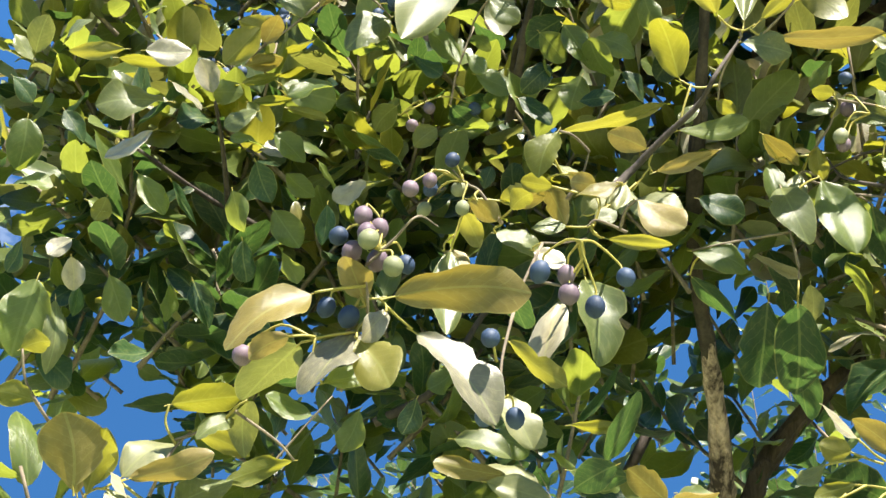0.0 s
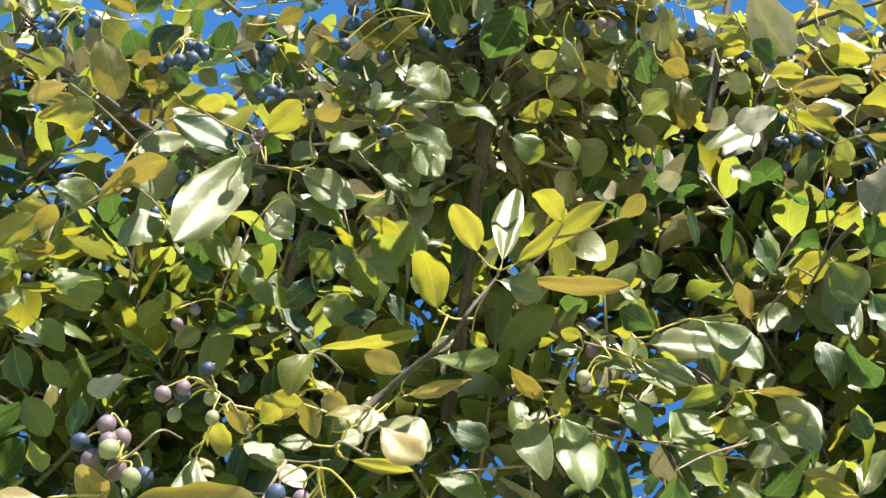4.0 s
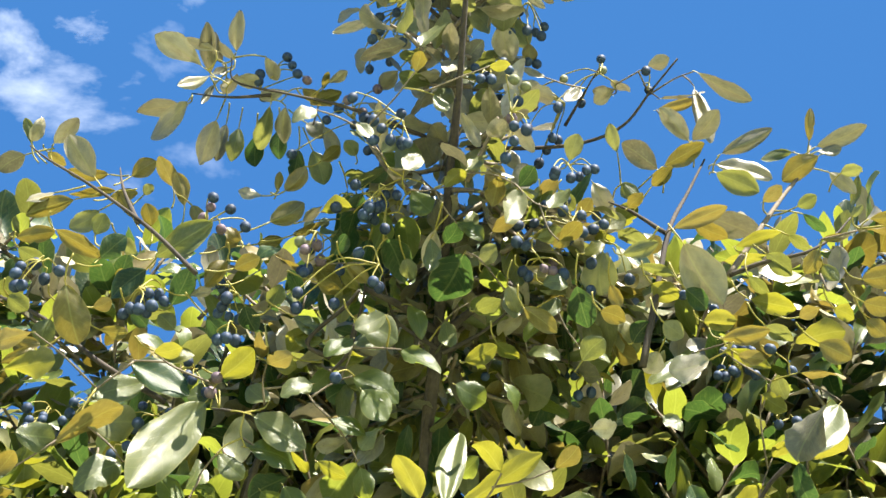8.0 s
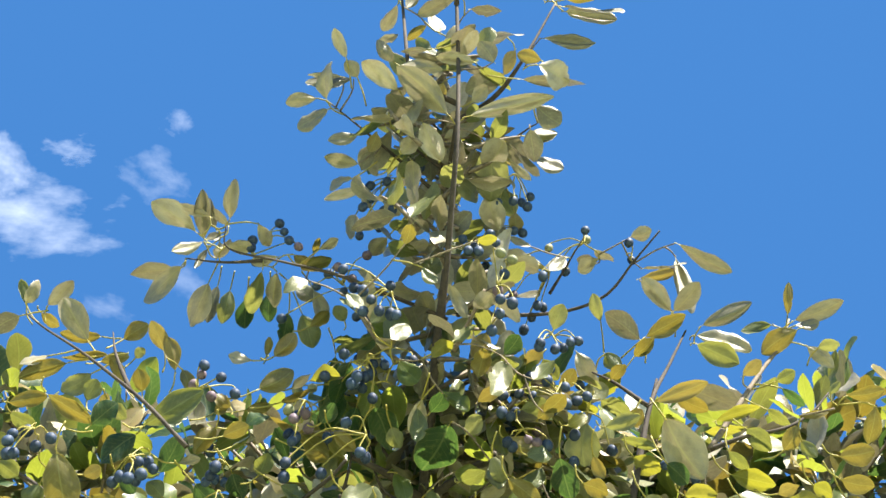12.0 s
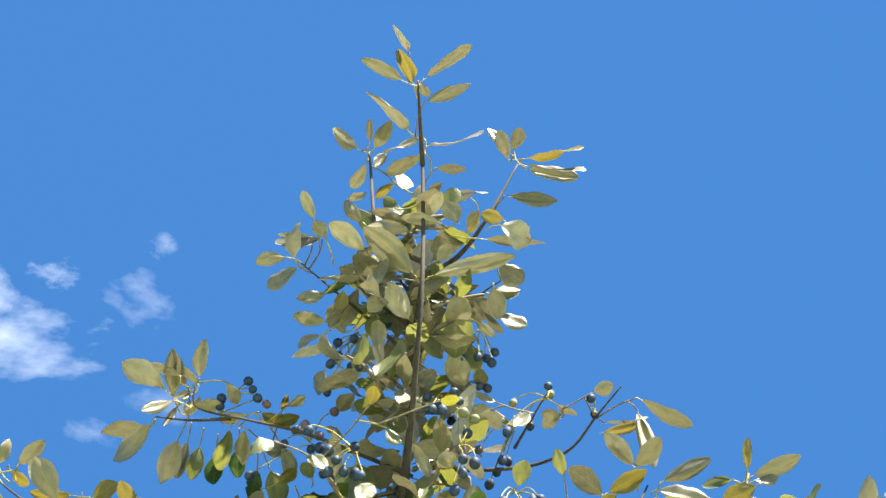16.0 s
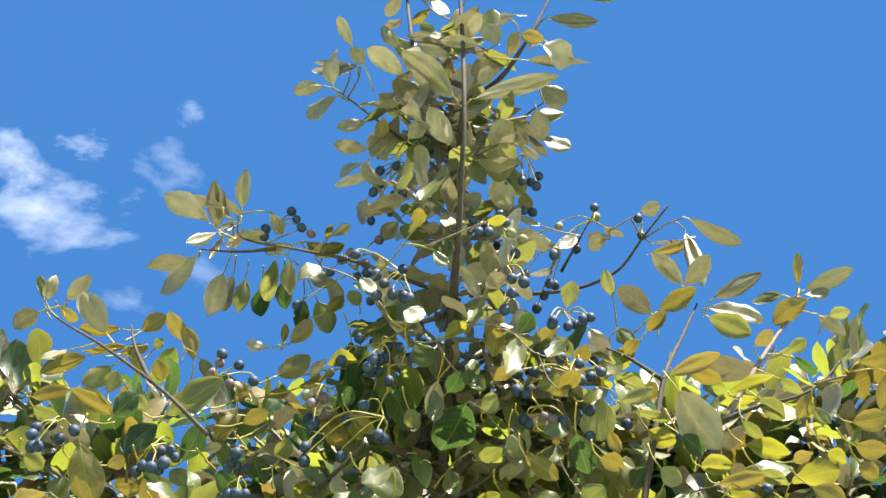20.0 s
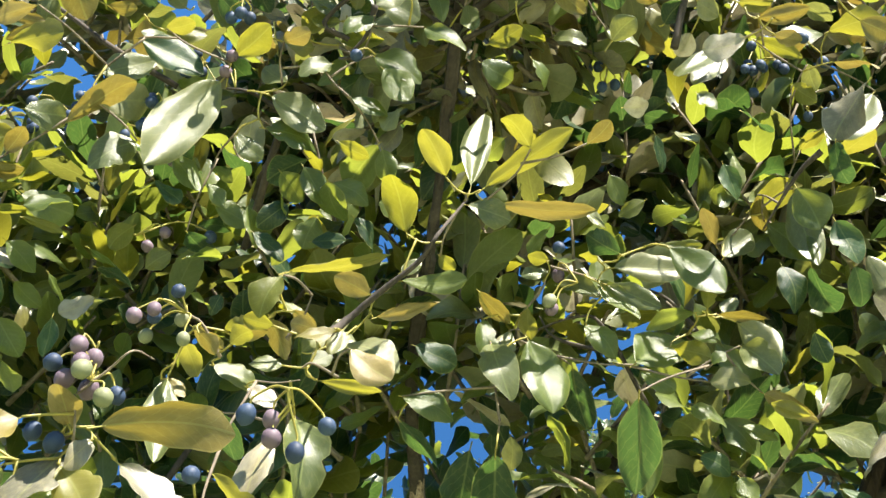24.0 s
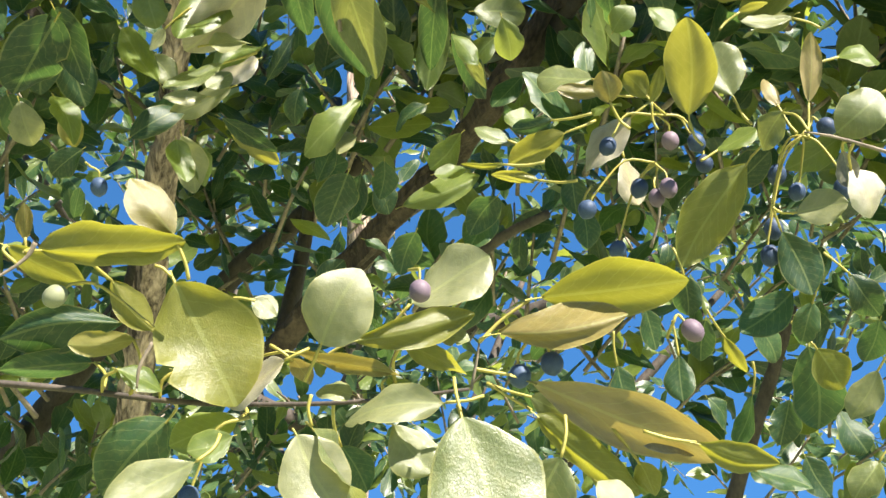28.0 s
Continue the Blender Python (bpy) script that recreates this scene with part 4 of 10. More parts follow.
leaf(spray, (-0.046, 0.998, 2.911), (-0.037, 0.982, 2.922), (-0.33, 0.38, 0.86), 0.0164, "olive", 0, (-0.034, 0.992, 2.918))
leaf(spray, (-0.034, 1.012, 2.922), (-0.019, 1.039, 2.911), (-0.02, 0.40, 0.92), 0.0247, "tan", 11, (-0.028, 0.997, 2.915))
leaf(spray, (-0.046, 0.965, 2.907), (-0.030, 0.949, 2.920), (-0.16, 0.49, 0.86), 0.0194, "tan", 6, (-0.051, 0.979, 2.926))
leaf(spray, (-0.016, 1.011, 2.933), (-0.008, 1.033, 2.913), (-0.10, 0.67, 0.74), 0.0230, "tan", 9, (-0.022, 1.001, 2.911))
leaf(spray, (-0.006, 1.042, 2.910), (-0.043, 1.050, 2.888), (-0.29, 0.62, 0.73), 0.0279, "tan", 9, (0.003, 1.019, 2.899))
leaf(spray, (-0.031, 1.050, 2.890), (-0.040, 1.080, 2.868), (0.18, 0.62, 0.77), 0.0232, "gold", 11, (-0.017, 1.024, 2.904))
leaf(spray, (0.017, 1.042, 2.847), (0.058, 1.042, 2.857), (-0.23, 0.40, 0.89), 0.0255, "gold", 6, (-0.003, 1.035, 2.858))
leaf(spray, (-0.093, 1.029, 2.892), (-0.102, 1.054, 2.878), (-0.71, -0.52, -0.48), 0.0228, "tan", 1, (-0.077, 1.004, 2.907))
leaf(spray, (-0.078, 1.024, 2.891), (-0.083, 1.012, 2.902), (0.53, -0.69, -0.48), 0.0132, "tan", 3, (-0.063, 1.026, 2.888))
leaf(spray, (0.019, 1.035, 2.915), (-0.000, 1.007, 2.925), (0.06, 0.28, 0.96), 0.0263, "olive", 4, (0.003, 1.019, 2.899))
leaf(spray, (-0.046, 0.910, 2.955), (-0.058, 0.923, 2.945), (-0.78, -0.44, 0.44), 0.0148, "tan", 6, (-0.039, 0.916, 2.958))
leaf(spray, (-0.030, 0.940, 2.972), (-0.016, 0.919, 2.986), (-0.27, -0.66, -0.70), 0.0188, "tan", 7, (-0.053, 0.957, 2.941))
leaf(spray, (-0.016, 0.951, 2.949), (-0.040, 0.953, 2.935), (-0.35, 0.59, 0.73), 0.0137, "tan", 0, (-0.034, 0.970, 2.933))
leaf(spray, (-0.006, 0.967, 2.934), (0.013, 0.989, 2.921), (0.06, 0.48, 0.88), 0.0163, "tan", 4, (-0.019, 0.979, 2.927))
leaf(spray, (0.028, 0.920, 2.942), (0.046, 0.908, 2.957), (-0.36, 0.46, 0.81), 0.0180, "tan", 6, (0.014, 0.926, 2.943))
leaf(spray, (0.034, 0.979, 2.930), (0.022, 1.003, 2.920), (0.43, 0.52, 0.74), 0.0203, "tan", 0, (0.039, 0.986, 2.923))
leaf(spray, (0.041, 1.006, 2.936), (0.035, 0.986, 2.951), (0.02, 0.61, 0.79), 0.0195, "tan", 10, (0.035, 0.989, 2.921))
leaf(spray, (-0.070, 0.991, 2.903), (-0.080, 0.976, 2.914), (0.57, -0.69, -0.44), 0.0155, "tan", 4, (-0.051, 0.979, 2.926))
leaf(spray, (-0.065, 1.022, 2.903), (-0.047, 1.039, 2.901), (-0.08, 0.23, 0.97), 0.0157, "tan", 6, (-0.066, 0.999, 2.910))
leaf(spray, (-0.058, 1.047, 2.875), (-0.077, 1.069, 2.869), (0.01, 0.30, 0.95), 0.0191, "tan", 2, (-0.037, 1.025, 2.887))
leaf(spray, (-0.015, 1.053, 2.864), (0.004, 1.040, 2.876), (-0.41, 0.26, 0.87), 0.0196, "tan", 11, (-0.021, 1.051, 2.867))
leaf(spray, (-0.009, 1.046, 2.874), (-0.015, 1.077, 2.854), (0.02, 0.55, 0.84), 0.0212, "tan", 11, (0.003, 1.019, 2.899))
leaf(spray, (0.041, 1.037, 2.883), (0.072, 1.046, 2.874), (0.13, 0.47, 0.87), 0.0190, "tan", 6, (0.003, 1.019, 2.899))
leaf(spray, (0.078, 1.031, 2.901), (0.081, 1.045, 2.883), (-0.33, 0.77, 0.55), 0.0165, "gold", 4, (0.067, 1.008, 2.920))
leaf(spray, (0.053, 1.061, 2.849), (0.090, 1.057, 2.859), (-0.22, 0.16, 0.96), 0.0219, "tan", 10, (0.027, 1.055, 2.856))
leaf(spray, (-0.041, 1.031, 2.916), (-0.060, 1.020, 2.932), (0.16, 0.71, 0.68), 0.0152, "tan", 10, (-0.022, 1.001, 2.911))
leaf(spray, (-0.022, 0.991, 2.946), (-0.041, 1.005, 2.933), (-0.33, 0.40, 0.86), 0.0174, "tan", 2, (-0.019, 0.979, 2.927))

# left spray
spray = limb("branch", [(0.006, 1.053, 2.743), (-0.064, 1.030, 2.760), (-0.111, 1.015, 2.768), (-0.162, 1.003, 2.771), (-0.213, 0.989, 2.773), (-0.216, 0.971, 2.787)], 0.0024, 0.0006, BRANCH_BARK, seed=8)
limb("twig", [(-0.185, 1.032, 2.809), (-0.226, 1.030, 2.803), (-0.263, 1.023, 2.800)], 0.0021, 0.0006, BRANCH_BARK, parent=spray, seed=9)
cluster(spray, (-0.186, 1.019, 2.819), [((-0.171, 1.014, 2.850), "blue"), ((-0.165, 1.015, 2.837), "blue"), ((-0.159, 1.017, 2.825), "blue")])
cluster(spray, (-0.197, 1.027, 2.811), [((-0.196, 1.014, 2.820), "blue"), ((-0.196, 1.013, 2.806), "blue"), ((-0.197, 1.051, 2.831), "blue"), ((-0.150, 1.025, 2.825), "mauve")])
cluster(spray, (-0.103, 1.056, 2.800), [((-0.120, 1.064, 2.829), "blue"), ((-0.128, 1.041, 2.779), "blue"), ((-0.100, 1.043, 2.773), "blue"), ((-0.107, 1.029, 2.796), "mauve"), ((-0.093, 1.044, 2.796), "mauve"), ((-0.080, 1.051, 2.845), "mauve")])
cluster(spray, (-0.067, 1.062, 2.798), [((-0.087, 1.066, 2.762), "blue"), ((-0.088, 1.069, 2.792), "blue"), ((-0.083, 1.094, 2.799), "blue"), ((-0.075, 1.076, 2.769), "blue"), ((-0.062, 1.054, 2.788), "blue"), ((-0.048, 1.077, 2.763), "blue"), ((-0.071, 1.075, 2.750), "blue"), ((-0.166, 1.082, 2.776), "blue")])
leaf(spray, (-0.184, 1.031, 2.796), (-0.203, 1.092, 2.796), (-0.15, -0.04, 0.99), 0.0189, "olive", 6, (-0.185, 1.032, 2.809))
leaf(spray, (-0.262, 1.019, 2.787), (-0.305, 1.059, 2.776), (0.07, 0.33, 0.94), 0.0212, "tan", 4, (-0.263, 1.023, 2.800))
leaf(spray, (-0.169, 1.031, 2.793), (-0.175, 1.080, 2.791), (0.24, 0.07, 0.97), 0.0170, "tan", 9, (-0.184, 1.031, 2.800))
leaf(spray, (-0.168, 1.028, 2.812), (-0.199, 1.039, 2.816), (0.20, 0.25, 0.95), 0.0130, "tan", 2, (-0.175, 1.031, 2.796))
leaf(spray, (-0.156, 1.026, 2.815), (-0.127, 1.057, 2.822), (-0.24, 0.01, 0.97), 0.0204, "gold", 11, (-0.170, 1.029, 2.808))
leaf(spray, (-0.225, 1.011, 2.804), (-0.194, 1.007, 2.803), (0.05, 0.02, 1.00), 0.0183, "tan", 2, (-0.229, 1.029, 2.803))
leaf(spray, (-0.242, 1.005, 2.806), (-0.272, 0.999, 2.781), (0.29, -0.94, -0.15), 0.0132, "tan", 9, (-0.226, 1.015, 2.804))
leaf(spray, (-0.249, 1.005, 2.817), (-0.292, 0.956, 2.807), (-0.17, -0.07, 0.98), 0.0221, "tan", 2, (-0.238, 1.007, 2.805))
leaf(spray, (-0.144, 1.039, 2.807), (-0.114, 1.029, 2.809), (-0.06, 0.02, 1.00), 0.0188, "gold", 9, (-0.160, 1.027, 2.813))
leaf(spray, (-0.237, 0.995, 2.833), (-0.275, 0.982, 2.837), (0.04, 0.17, 0.99), 0.0105, "tan", 0, (-0.247, 1.005, 2.814))
leaf(spray, (-0.228, 1.011, 2.828), (-0.244, 1.012, 2.816), (0.10, -0.96, -0.24), 0.0147, "tan", 11, (-0.240, 0.999, 2.827))
leaf(spray, (-0.232, 1.024, 2.831), (-0.233, 1.026, 2.813), (-0.13, -0.99, -0.09), 0.0088, "tan", 0, (-0.231, 1.008, 2.828))
leaf(spray, (-0.222, 1.016, 2.844), (-0.243, 0.995, 2.853), (0.06, 0.32, 0.95), 0.0099, "tan", 0, (-0.232, 1.019, 2.830))
leaf(spray, (-0.238, 1.024, 2.849), (-0.244, 0.981, 2.847), (-0.12, -0.03, 0.99), 0.0104, "tan", 4, (-0.225, 1.017, 2.839))
leaf(spray, (-0.245, 1.033, 2.831), (-0.256, 1.039, 2.803), (0.07, -0.97, -0.23), 0.0089, "tan", 9, (-0.232, 1.020, 2.830))
leaf(spray, (-0.250, 1.033, 2.838), (-0.247, 0.965, 2.841), (-0.17, 0.03, 0.98), 0.0176, "tan", 2, (-0.242, 1.030, 2.831))
leaf(spray, (-0.218, 0.991, 2.820), (-0.211, 0.946, 2.833), (0.13, 0.28, 0.95), 0.0133, "tan", 11, (-0.233, 1.006, 2.828))
leaf(spray, (-0.240, 1.054, 2.838), (-0.223, 1.026, 2.837), (-0.06, -0.07, 1.00), 0.0181, "tan", 11, (-0.248, 1.032, 2.836))
leaf(spray, (-0.130, 1.027, 2.821), (-0.108, 1.013, 2.825), (-0.07, 0.17, 0.98), 0.0112, "tan", 6, (-0.148, 1.036, 2.808))
leaf(spray, (-0.271, 1.044, 2.809), (-0.324, 1.052, 2.811), (0.07, 0.20, 0.98), 0.0223, "tan", 6, (-0.263, 1.023, 2.800))
leaf(spray, (-0.189, 0.991, 2.821), (-0.180, 1.025, 2.825), (-0.27, -0.06, 0.96), 0.0142, "tan", 9, (-0.221, 0.995, 2.822))
leaf(spray, (-0.091, 1.043, 2.812), (-0.067, 1.052, 2.804), (0.32, -0.94, -0.09), 0.0161, "tan", 6, (-0.101, 1.033, 2.789))
leaf(spray, (-0.138, 1.058, 2.852), (-0.130, 1.035, 2.854), (-0.08, 0.04, 1.00), 0.0080, "gold", 0, (-0.148, 1.086, 2.830))

# right spray
spray = limb("branch", [(0.013, 1.101, 2.814), (0.071, 1.103, 2.811), (0.132, 1.097, 2.812), (0.175, 1.081, 2.821), (0.203, 1.052, 2.841), (0.230, 1.024, 2.859)], 0.0026, 0.0009, BRANCH_BARK, seed=10)
limb("twig", [(0.115, 1.087, 2.828), (0.151, 1.038, 2.865)], 0.0019, 0.0005, BRANCH_BARK, parent=spray, seed=11)
cluster(spray, (0.151, 1.043, 2.861), [((0.150, 1.018, 2.850), "blue"), ((0.157, 1.058, 2.887), "pale"), ((0.134, 1.080, 2.859), "blue"), ((0.106, 1.055, 2.818), "blue"), ((0.131, 1.074, 2.865), "blue"), ((0.115, 1.057, 2.870), "pale")])
cluster(spray, (0.200, 1.054, 2.846), [((0.195, 1.023, 2.836), "blue"), ((0.204, 1.066, 2.862), "blue")])
cluster(spray, (0.115, 1.069, 2.844), [((0.102, 1.096, 2.820), "blue"), ((0.089, 1.125, 2.814), "blue"), ((0.084, 1.089, 2.864), "mauve"), ((0.077, 1.091, 2.831), "mauve"), ((0.063, 1.067, 2.865), "blue"), ((0.047, 1.075, 2.861), "blue"), ((0.096, 1.106, 2.812), "blue"), ((0.053, 1.070, 2.840), "blue"), ((0.064, 1.060, 2.828), "blue"), ((0.110, 1.114, 2.839), "blue")])
leaf(spray, (0.132, 1.049, 2.844), (0.113, 1.049, 2.819), (0.02, -1.00, -0.00), 0.0187, "tan", 9, (0.137, 1.057, 2.851))
leaf(spray, (0.161, 1.049, 2.858), (0.184, 1.070, 2.865), (-0.26, -0.02, 0.96), 0.0149, "tan", 11, (0.149, 1.042, 2.862))
leaf(spray, (0.170, 1.057, 2.854), (0.145, 1.069, 2.845), (-0.31, 0.07, 0.95), 0.0174, "tan", 2, (0.158, 1.047, 2.859))
leaf(spray, (0.134, 1.079, 2.866), (0.116, 1.078, 2.875), (0.02, -1.00, -0.04), 0.0158, "tan", 4, (0.132, 1.065, 2.845))
leaf(spray, (0.170, 1.085, 2.878), (0.147, 1.078, 2.880), (0.02, 0.24, 0.97), 0.0141, "tan", 6, (0.167, 1.054, 2.855))
leaf(spray, (0.200, 1.041, 2.869), (0.223, 1.030, 2.869), (0.07, 0.13, 0.99), 0.0155, "tan", 10, (0.167, 1.054, 2.855))
leaf(spray, (0.212, 1.071, 2.853), (0.262, 1.062, 2.854), (-0.01, 0.11, 0.99), 0.0139, "tan", 11, (0.192, 1.045, 2.866))
leaf(spray, (0.096, 1.044, 2.853), (0.072, 1.042, 2.869), (-0.03, -0.98, -0.19), 0.0130, "tan", 0, (0.133, 1.051, 2.845))
leaf(spray, (0.091, 1.063, 2.866), (0.066, 1.078, 2.845), (-0.43, -0.90, -0.11), 0.0215, "tan", 10, (0.105, 1.046, 2.851))
leaf(spray, (0.090, 1.068, 2.873), (0.071, 1.068, 2.870), (-0.11, 0.22, 0.97), 0.0083, "tan", 9, (0.094, 1.059, 2.862))
leaf(spray, (0.090, 1.095, 2.883), (0.059, 1.088, 2.879), (-0.18, 0.26, 0.95), 0.0169, "tan", 11, (0.091, 1.066, 2.870))
leaf(spray, (0.053, 1.062, 2.835), (0.028, 1.072, 2.810), (-0.17, -0.96, -0.21), 0.0220, "olive", 6, (0.080, 1.100, 2.830))
leaf(spray, (0.246, 1.036, 2.856), (0.310, 1.067, 2.845), (0.07, 0.19, 0.98), 0.0189, "tan", 2, (0.207, 1.065, 2.856))
leaf(spray, (0.253, 1.069, 2.877), (0.260, 1.083, 2.799), (-0.39, -0.90, -0.20), 0.0191, "tan", 6, (0.236, 1.043, 2.856))

# right shoot
spray = limb("branch", [(0.162, 1.083, 2.481), (0.178, 1.062, 2.544), (0.198, 1.055, 2.626), (0.225, 1.067, 2.695), (0.250, 1.075, 2.756)], 0.0036, 0.0010, BRANCH_BARK, seed=12)
limb("twig", [(0.196, 1.057, 2.624), (0.169, 1.068, 2.668), (0.149, 1.074, 2.690)], 0.0025, 0.0008, BRANCH_BARK, parent=spray, seed=13)
limb("twig", [(0.245, 1.053, 2.564), (0.280, 1.051, 2.621), (0.312, 1.060, 2.679), (0.342, 1.065, 2.727), (0.357, 1.069, 2.769)], 0.0030, 0.0012, TWIG_BARK, parent=spray, seed=14)
limb("twig", [(0.245, 1.053, 2.564), (0.275, 1.044, 2.571), (0.312, 1.035, 2.574), (0.341, 1.037, 2.597), (0.364, 1.042, 2.629)], 0.0024, 0.0008, BRANCH_BARK, parent=spray, seed=15)
cluster(spray, (0.118, 1.065, 2.639), [((0.103, 1.064, 2.666), "blue"), ((0.084, 1.033, 2.638), "blue"), ((0.089, 1.074, 2.655), "blue"), ((0.074, 1.051, 2.633), "blue"), ((0.059, 1.058, 2.638), "blue"), ((0.072, 1.081, 2.640), "blue")])
cluster(spray, (0.077, 1.058, 2.593), [((0.057, 1.058, 2.615), "blue"), ((0.065, 1.055, 2.606), "blue"), ((0.062, 1.067, 2.585), "blue"), ((0.067, 1.071, 2.583), "blue"), ((0.081, 1.068, 2.589), "mauve"), ((0.088, 1.055, 2.572), "mauve"), ((0.098, 1.062, 2.576), "blue")])
cluster(spray, (0.137, 1.059, 2.618), [((0.128, 1.050, 2.623), "blue"), ((0.124, 1.060, 2.588), "blue"), ((0.125, 1.090, 2.583), "blue"), ((0.162, 1.090, 2.598), "blue")])
leaf(spray, (0.212, 1.094, 2.864), (0.260, 1.076, 2.861), (0.17, 0.26, 0.95), 0.0124, "gold", 9, (0.252, 1.117, 2.837))
leaf(spray, (0.046, 1.066, 2.743), (0.037, 1.095, 2.723), (-0.12, 0.54, 0.83), 0.0242, "gold", 10, (0.063, 1.046, 2.752))
leaf(spray, (0.009, 1.068, 2.712), (0.031, 1.038, 2.735), (-0.44, -0.73, -0.52), 0.0255, "olive", 1, (0.014, 1.070, 2.704))
leaf(spray, (0.113, 1.071, 2.746), (0.123, 1.048, 2.764), (0.08, 0.61, 0.79), 0.0194, "olive", 2, (0.105, 1.069, 2.735))
leaf(spray, (0.134, 1.074, 2.724), (0.156, 1.093, 2.693), (-0.13, -0.82, -0.56), 0.0194, "tan", 7, (0.156, 1.098, 2.716))
leaf(spray, (0.167, 1.091, 2.784), (0.157, 1.061, 2.798), (0.04, 0.42, 0.90), 0.0142, "olive", 2, (0.170, 1.114, 2.766))
leaf(spray, (0.206, 1.082, 2.746), (0.170, 1.072, 2.779), (0.44, 0.63, 0.63), 0.0256, "tan", 6, (0.207, 1.093, 2.726))
leaf(spray, (0.244, 1.090, 2.801), (0.212, 1.065, 2.830), (0.30, 0.51, 0.81), 0.0208, "tan", 9, (0.246, 1.107, 2.783))
leaf(spray, (0.238, 1.071, 2.778), (0.265, 1.040, 2.792), (0.06, 0.44, 0.90), 0.0228, "tan", 0, (0.221, 1.096, 2.768))
leaf(spray, (0.203, 1.070, 2.737), (0.248, 1.054, 2.756), (-0.22, 0.43, 0.88), 0.0222, "gold", 6, (0.182, 1.088, 2.727))
leaf(spray, (0.192, 1.079, 2.717), (0.213, 1.060, 2.728), (-0.07, 0.45, 0.89), 0.0203, "gold", 11, (0.174, 1.094, 2.697))
leaf(spray, (0.260, 1.062, 2.746), (0.310, 1.028, 2.746), (0.34, 0.52, 0.79), 0.0173, "tan", 10, (0.257, 1.080, 2.741))
leaf(spray, (0.257, 1.079, 2.755), (0.315, 1.077, 2.734), (-0.06, -1.00, -0.07), 0.0234, "tan", 0, (0.255, 1.085, 2.753))
leaf(spray, (0.255, 1.074, 2.737), (0.301, 1.088, 2.721), (0.19, 0.45, 0.87), 0.0247, "olive", 9, (0.252, 1.076, 2.734))
leaf(spray, (0.287, 1.047, 2.656), (0.305, 1.031, 2.662), (0.24, 0.54, 0.81), 0.0143, "gold", 0, (0.298, 1.064, 2.657))
leaf(spray, (0.339, 1.064, 2.755), (0.308, 1.079, 2.761), (0.45, 0.75, 0.48), 0.0148, "olive", 2, (0.351, 1.073, 2.750))
leaf(spray, (0.356, 1.042, 2.724), (0.318, 1.065, 2.710), (0.09, 0.64, 0.77), 0.0231, "gold", 6, (0.363, 1.049, 2.731))
leaf(spray, (0.351, 1.055, 2.755), (0.353, 1.029, 2.780), (0.40, 0.68, 0.62), 0.0095, "gold", 11, (0.347, 1.081, 2.743))
leaf(spray, (0.351, 1.050, 2.742), (0.402, 1.029, 2.751), (0.14, 0.68, 0.72), 0.0185, "tan", 0, (0.332, 1.070, 2.739))
leaf(spray, (0.351, 1.046, 2.732), (0.376, 1.041, 2.731), (-0.24, -0.97, -0.09), 0.0143, "tan", 2, (0.331, 1.065, 2.733))
leaf(spray, (0.359, 1.051, 2.709), (0.385, 1.062, 2.687), (0.19, 0.76, 0.62), 0.0151, "tan", 0, (0.340, 1.059, 2.722))
leaf(spray, (0.391, 1.055, 2.711), (0.384, 1.079, 2.685), (0.29, 0.72, 0.63), 0.0115, "olive", 4, (0.395, 1.056, 2.713))
leaf(spray, (0.367, 1.046, 2.698), (0.387, 1.035, 2.692), (0.41, 0.32, 0.85), 0.0141, "olive", 9, (0.360, 1.064, 2.692))
leaf(spray, (0.315, 1.039, 2.640), (0.333, 1.027, 2.643), (0.21, 0.57, 0.80), 0.0142, "olive", 9, (0.296, 1.058, 2.650))
leaf(spray, (0.322, 1.048, 2.644), (0.344, 1.055, 2.625), (0.45, 0.53, 0.72), 0.0124, "deep", 2, (0.300, 1.055, 2.654))
leaf(spray, (0.368, 1.019, 2.600), (0.405, 1.013, 2.603), (-0.02, 0.39, 0.92), 0.0161, "gold", 2, (0.363, 1.026, 2.595))
leaf(spray, (0.319, 1.018, 2.572), (0.346, 1.008, 2.566), (0.42, 0.72, 0.55), 0.0084, "gold", 6, (0.348, 0.998, 2.561))
leaf(spray, (0.355, 1.021, 2.604), (0.366, 1.012, 2.612), (-0.05, 0.65, 0.76), 0.0077, "olive", 10, (0.364, 1.029, 2.598))
leaf(spray, (0.301, 1.042, 2.607), (0.323, 1.046, 2.590), (0.56, 0.27, 0.79), 0.0183, "olive", 11, (0.282, 1.037, 2.614))
leaf(spray, (0.250, 1.044, 2.591), (0.294, 1.038, 2.605), (-0.16, 0.60, 0.78), 0.0140, "lime", 4, (0.263, 1.045, 2.583))
leaf(spray, (0.255, 1.035, 2.546), (0.276, 1.050, 2.531), (0.30, 0.45, 0.84), 0.0139, "olive", 11, (0.259, 1.033, 2.571))
leaf(spray, (0.276, 1.037, 2.577), (0.299, 1.046, 2.556), (0.33, 0.68, 0.66), 0.0209, "olive", 4, (0.266, 1.033, 2.583))
leaf(spray, (0.193, 1.032, 2.601), (0.242, 1.003, 2.600), (0.37, 0.55, 0.75), 0.0167, "gold", 6, (0.197, 1.059, 2.627))
leaf(spray, (0.233, 1.064, 2.660), (0.292, 1.086, 2.652), (-0.05, 0.44, 0.90), 0.0324, "tan", 4, (0.201, 1.077, 2.647))
leaf(spray, (0.218, 1.054, 2.639), (0.254, 1.065, 2.628), (0.13, 0.48, 0.87), 0.0188, "gold", 2, (0.199, 1.070, 2.639))
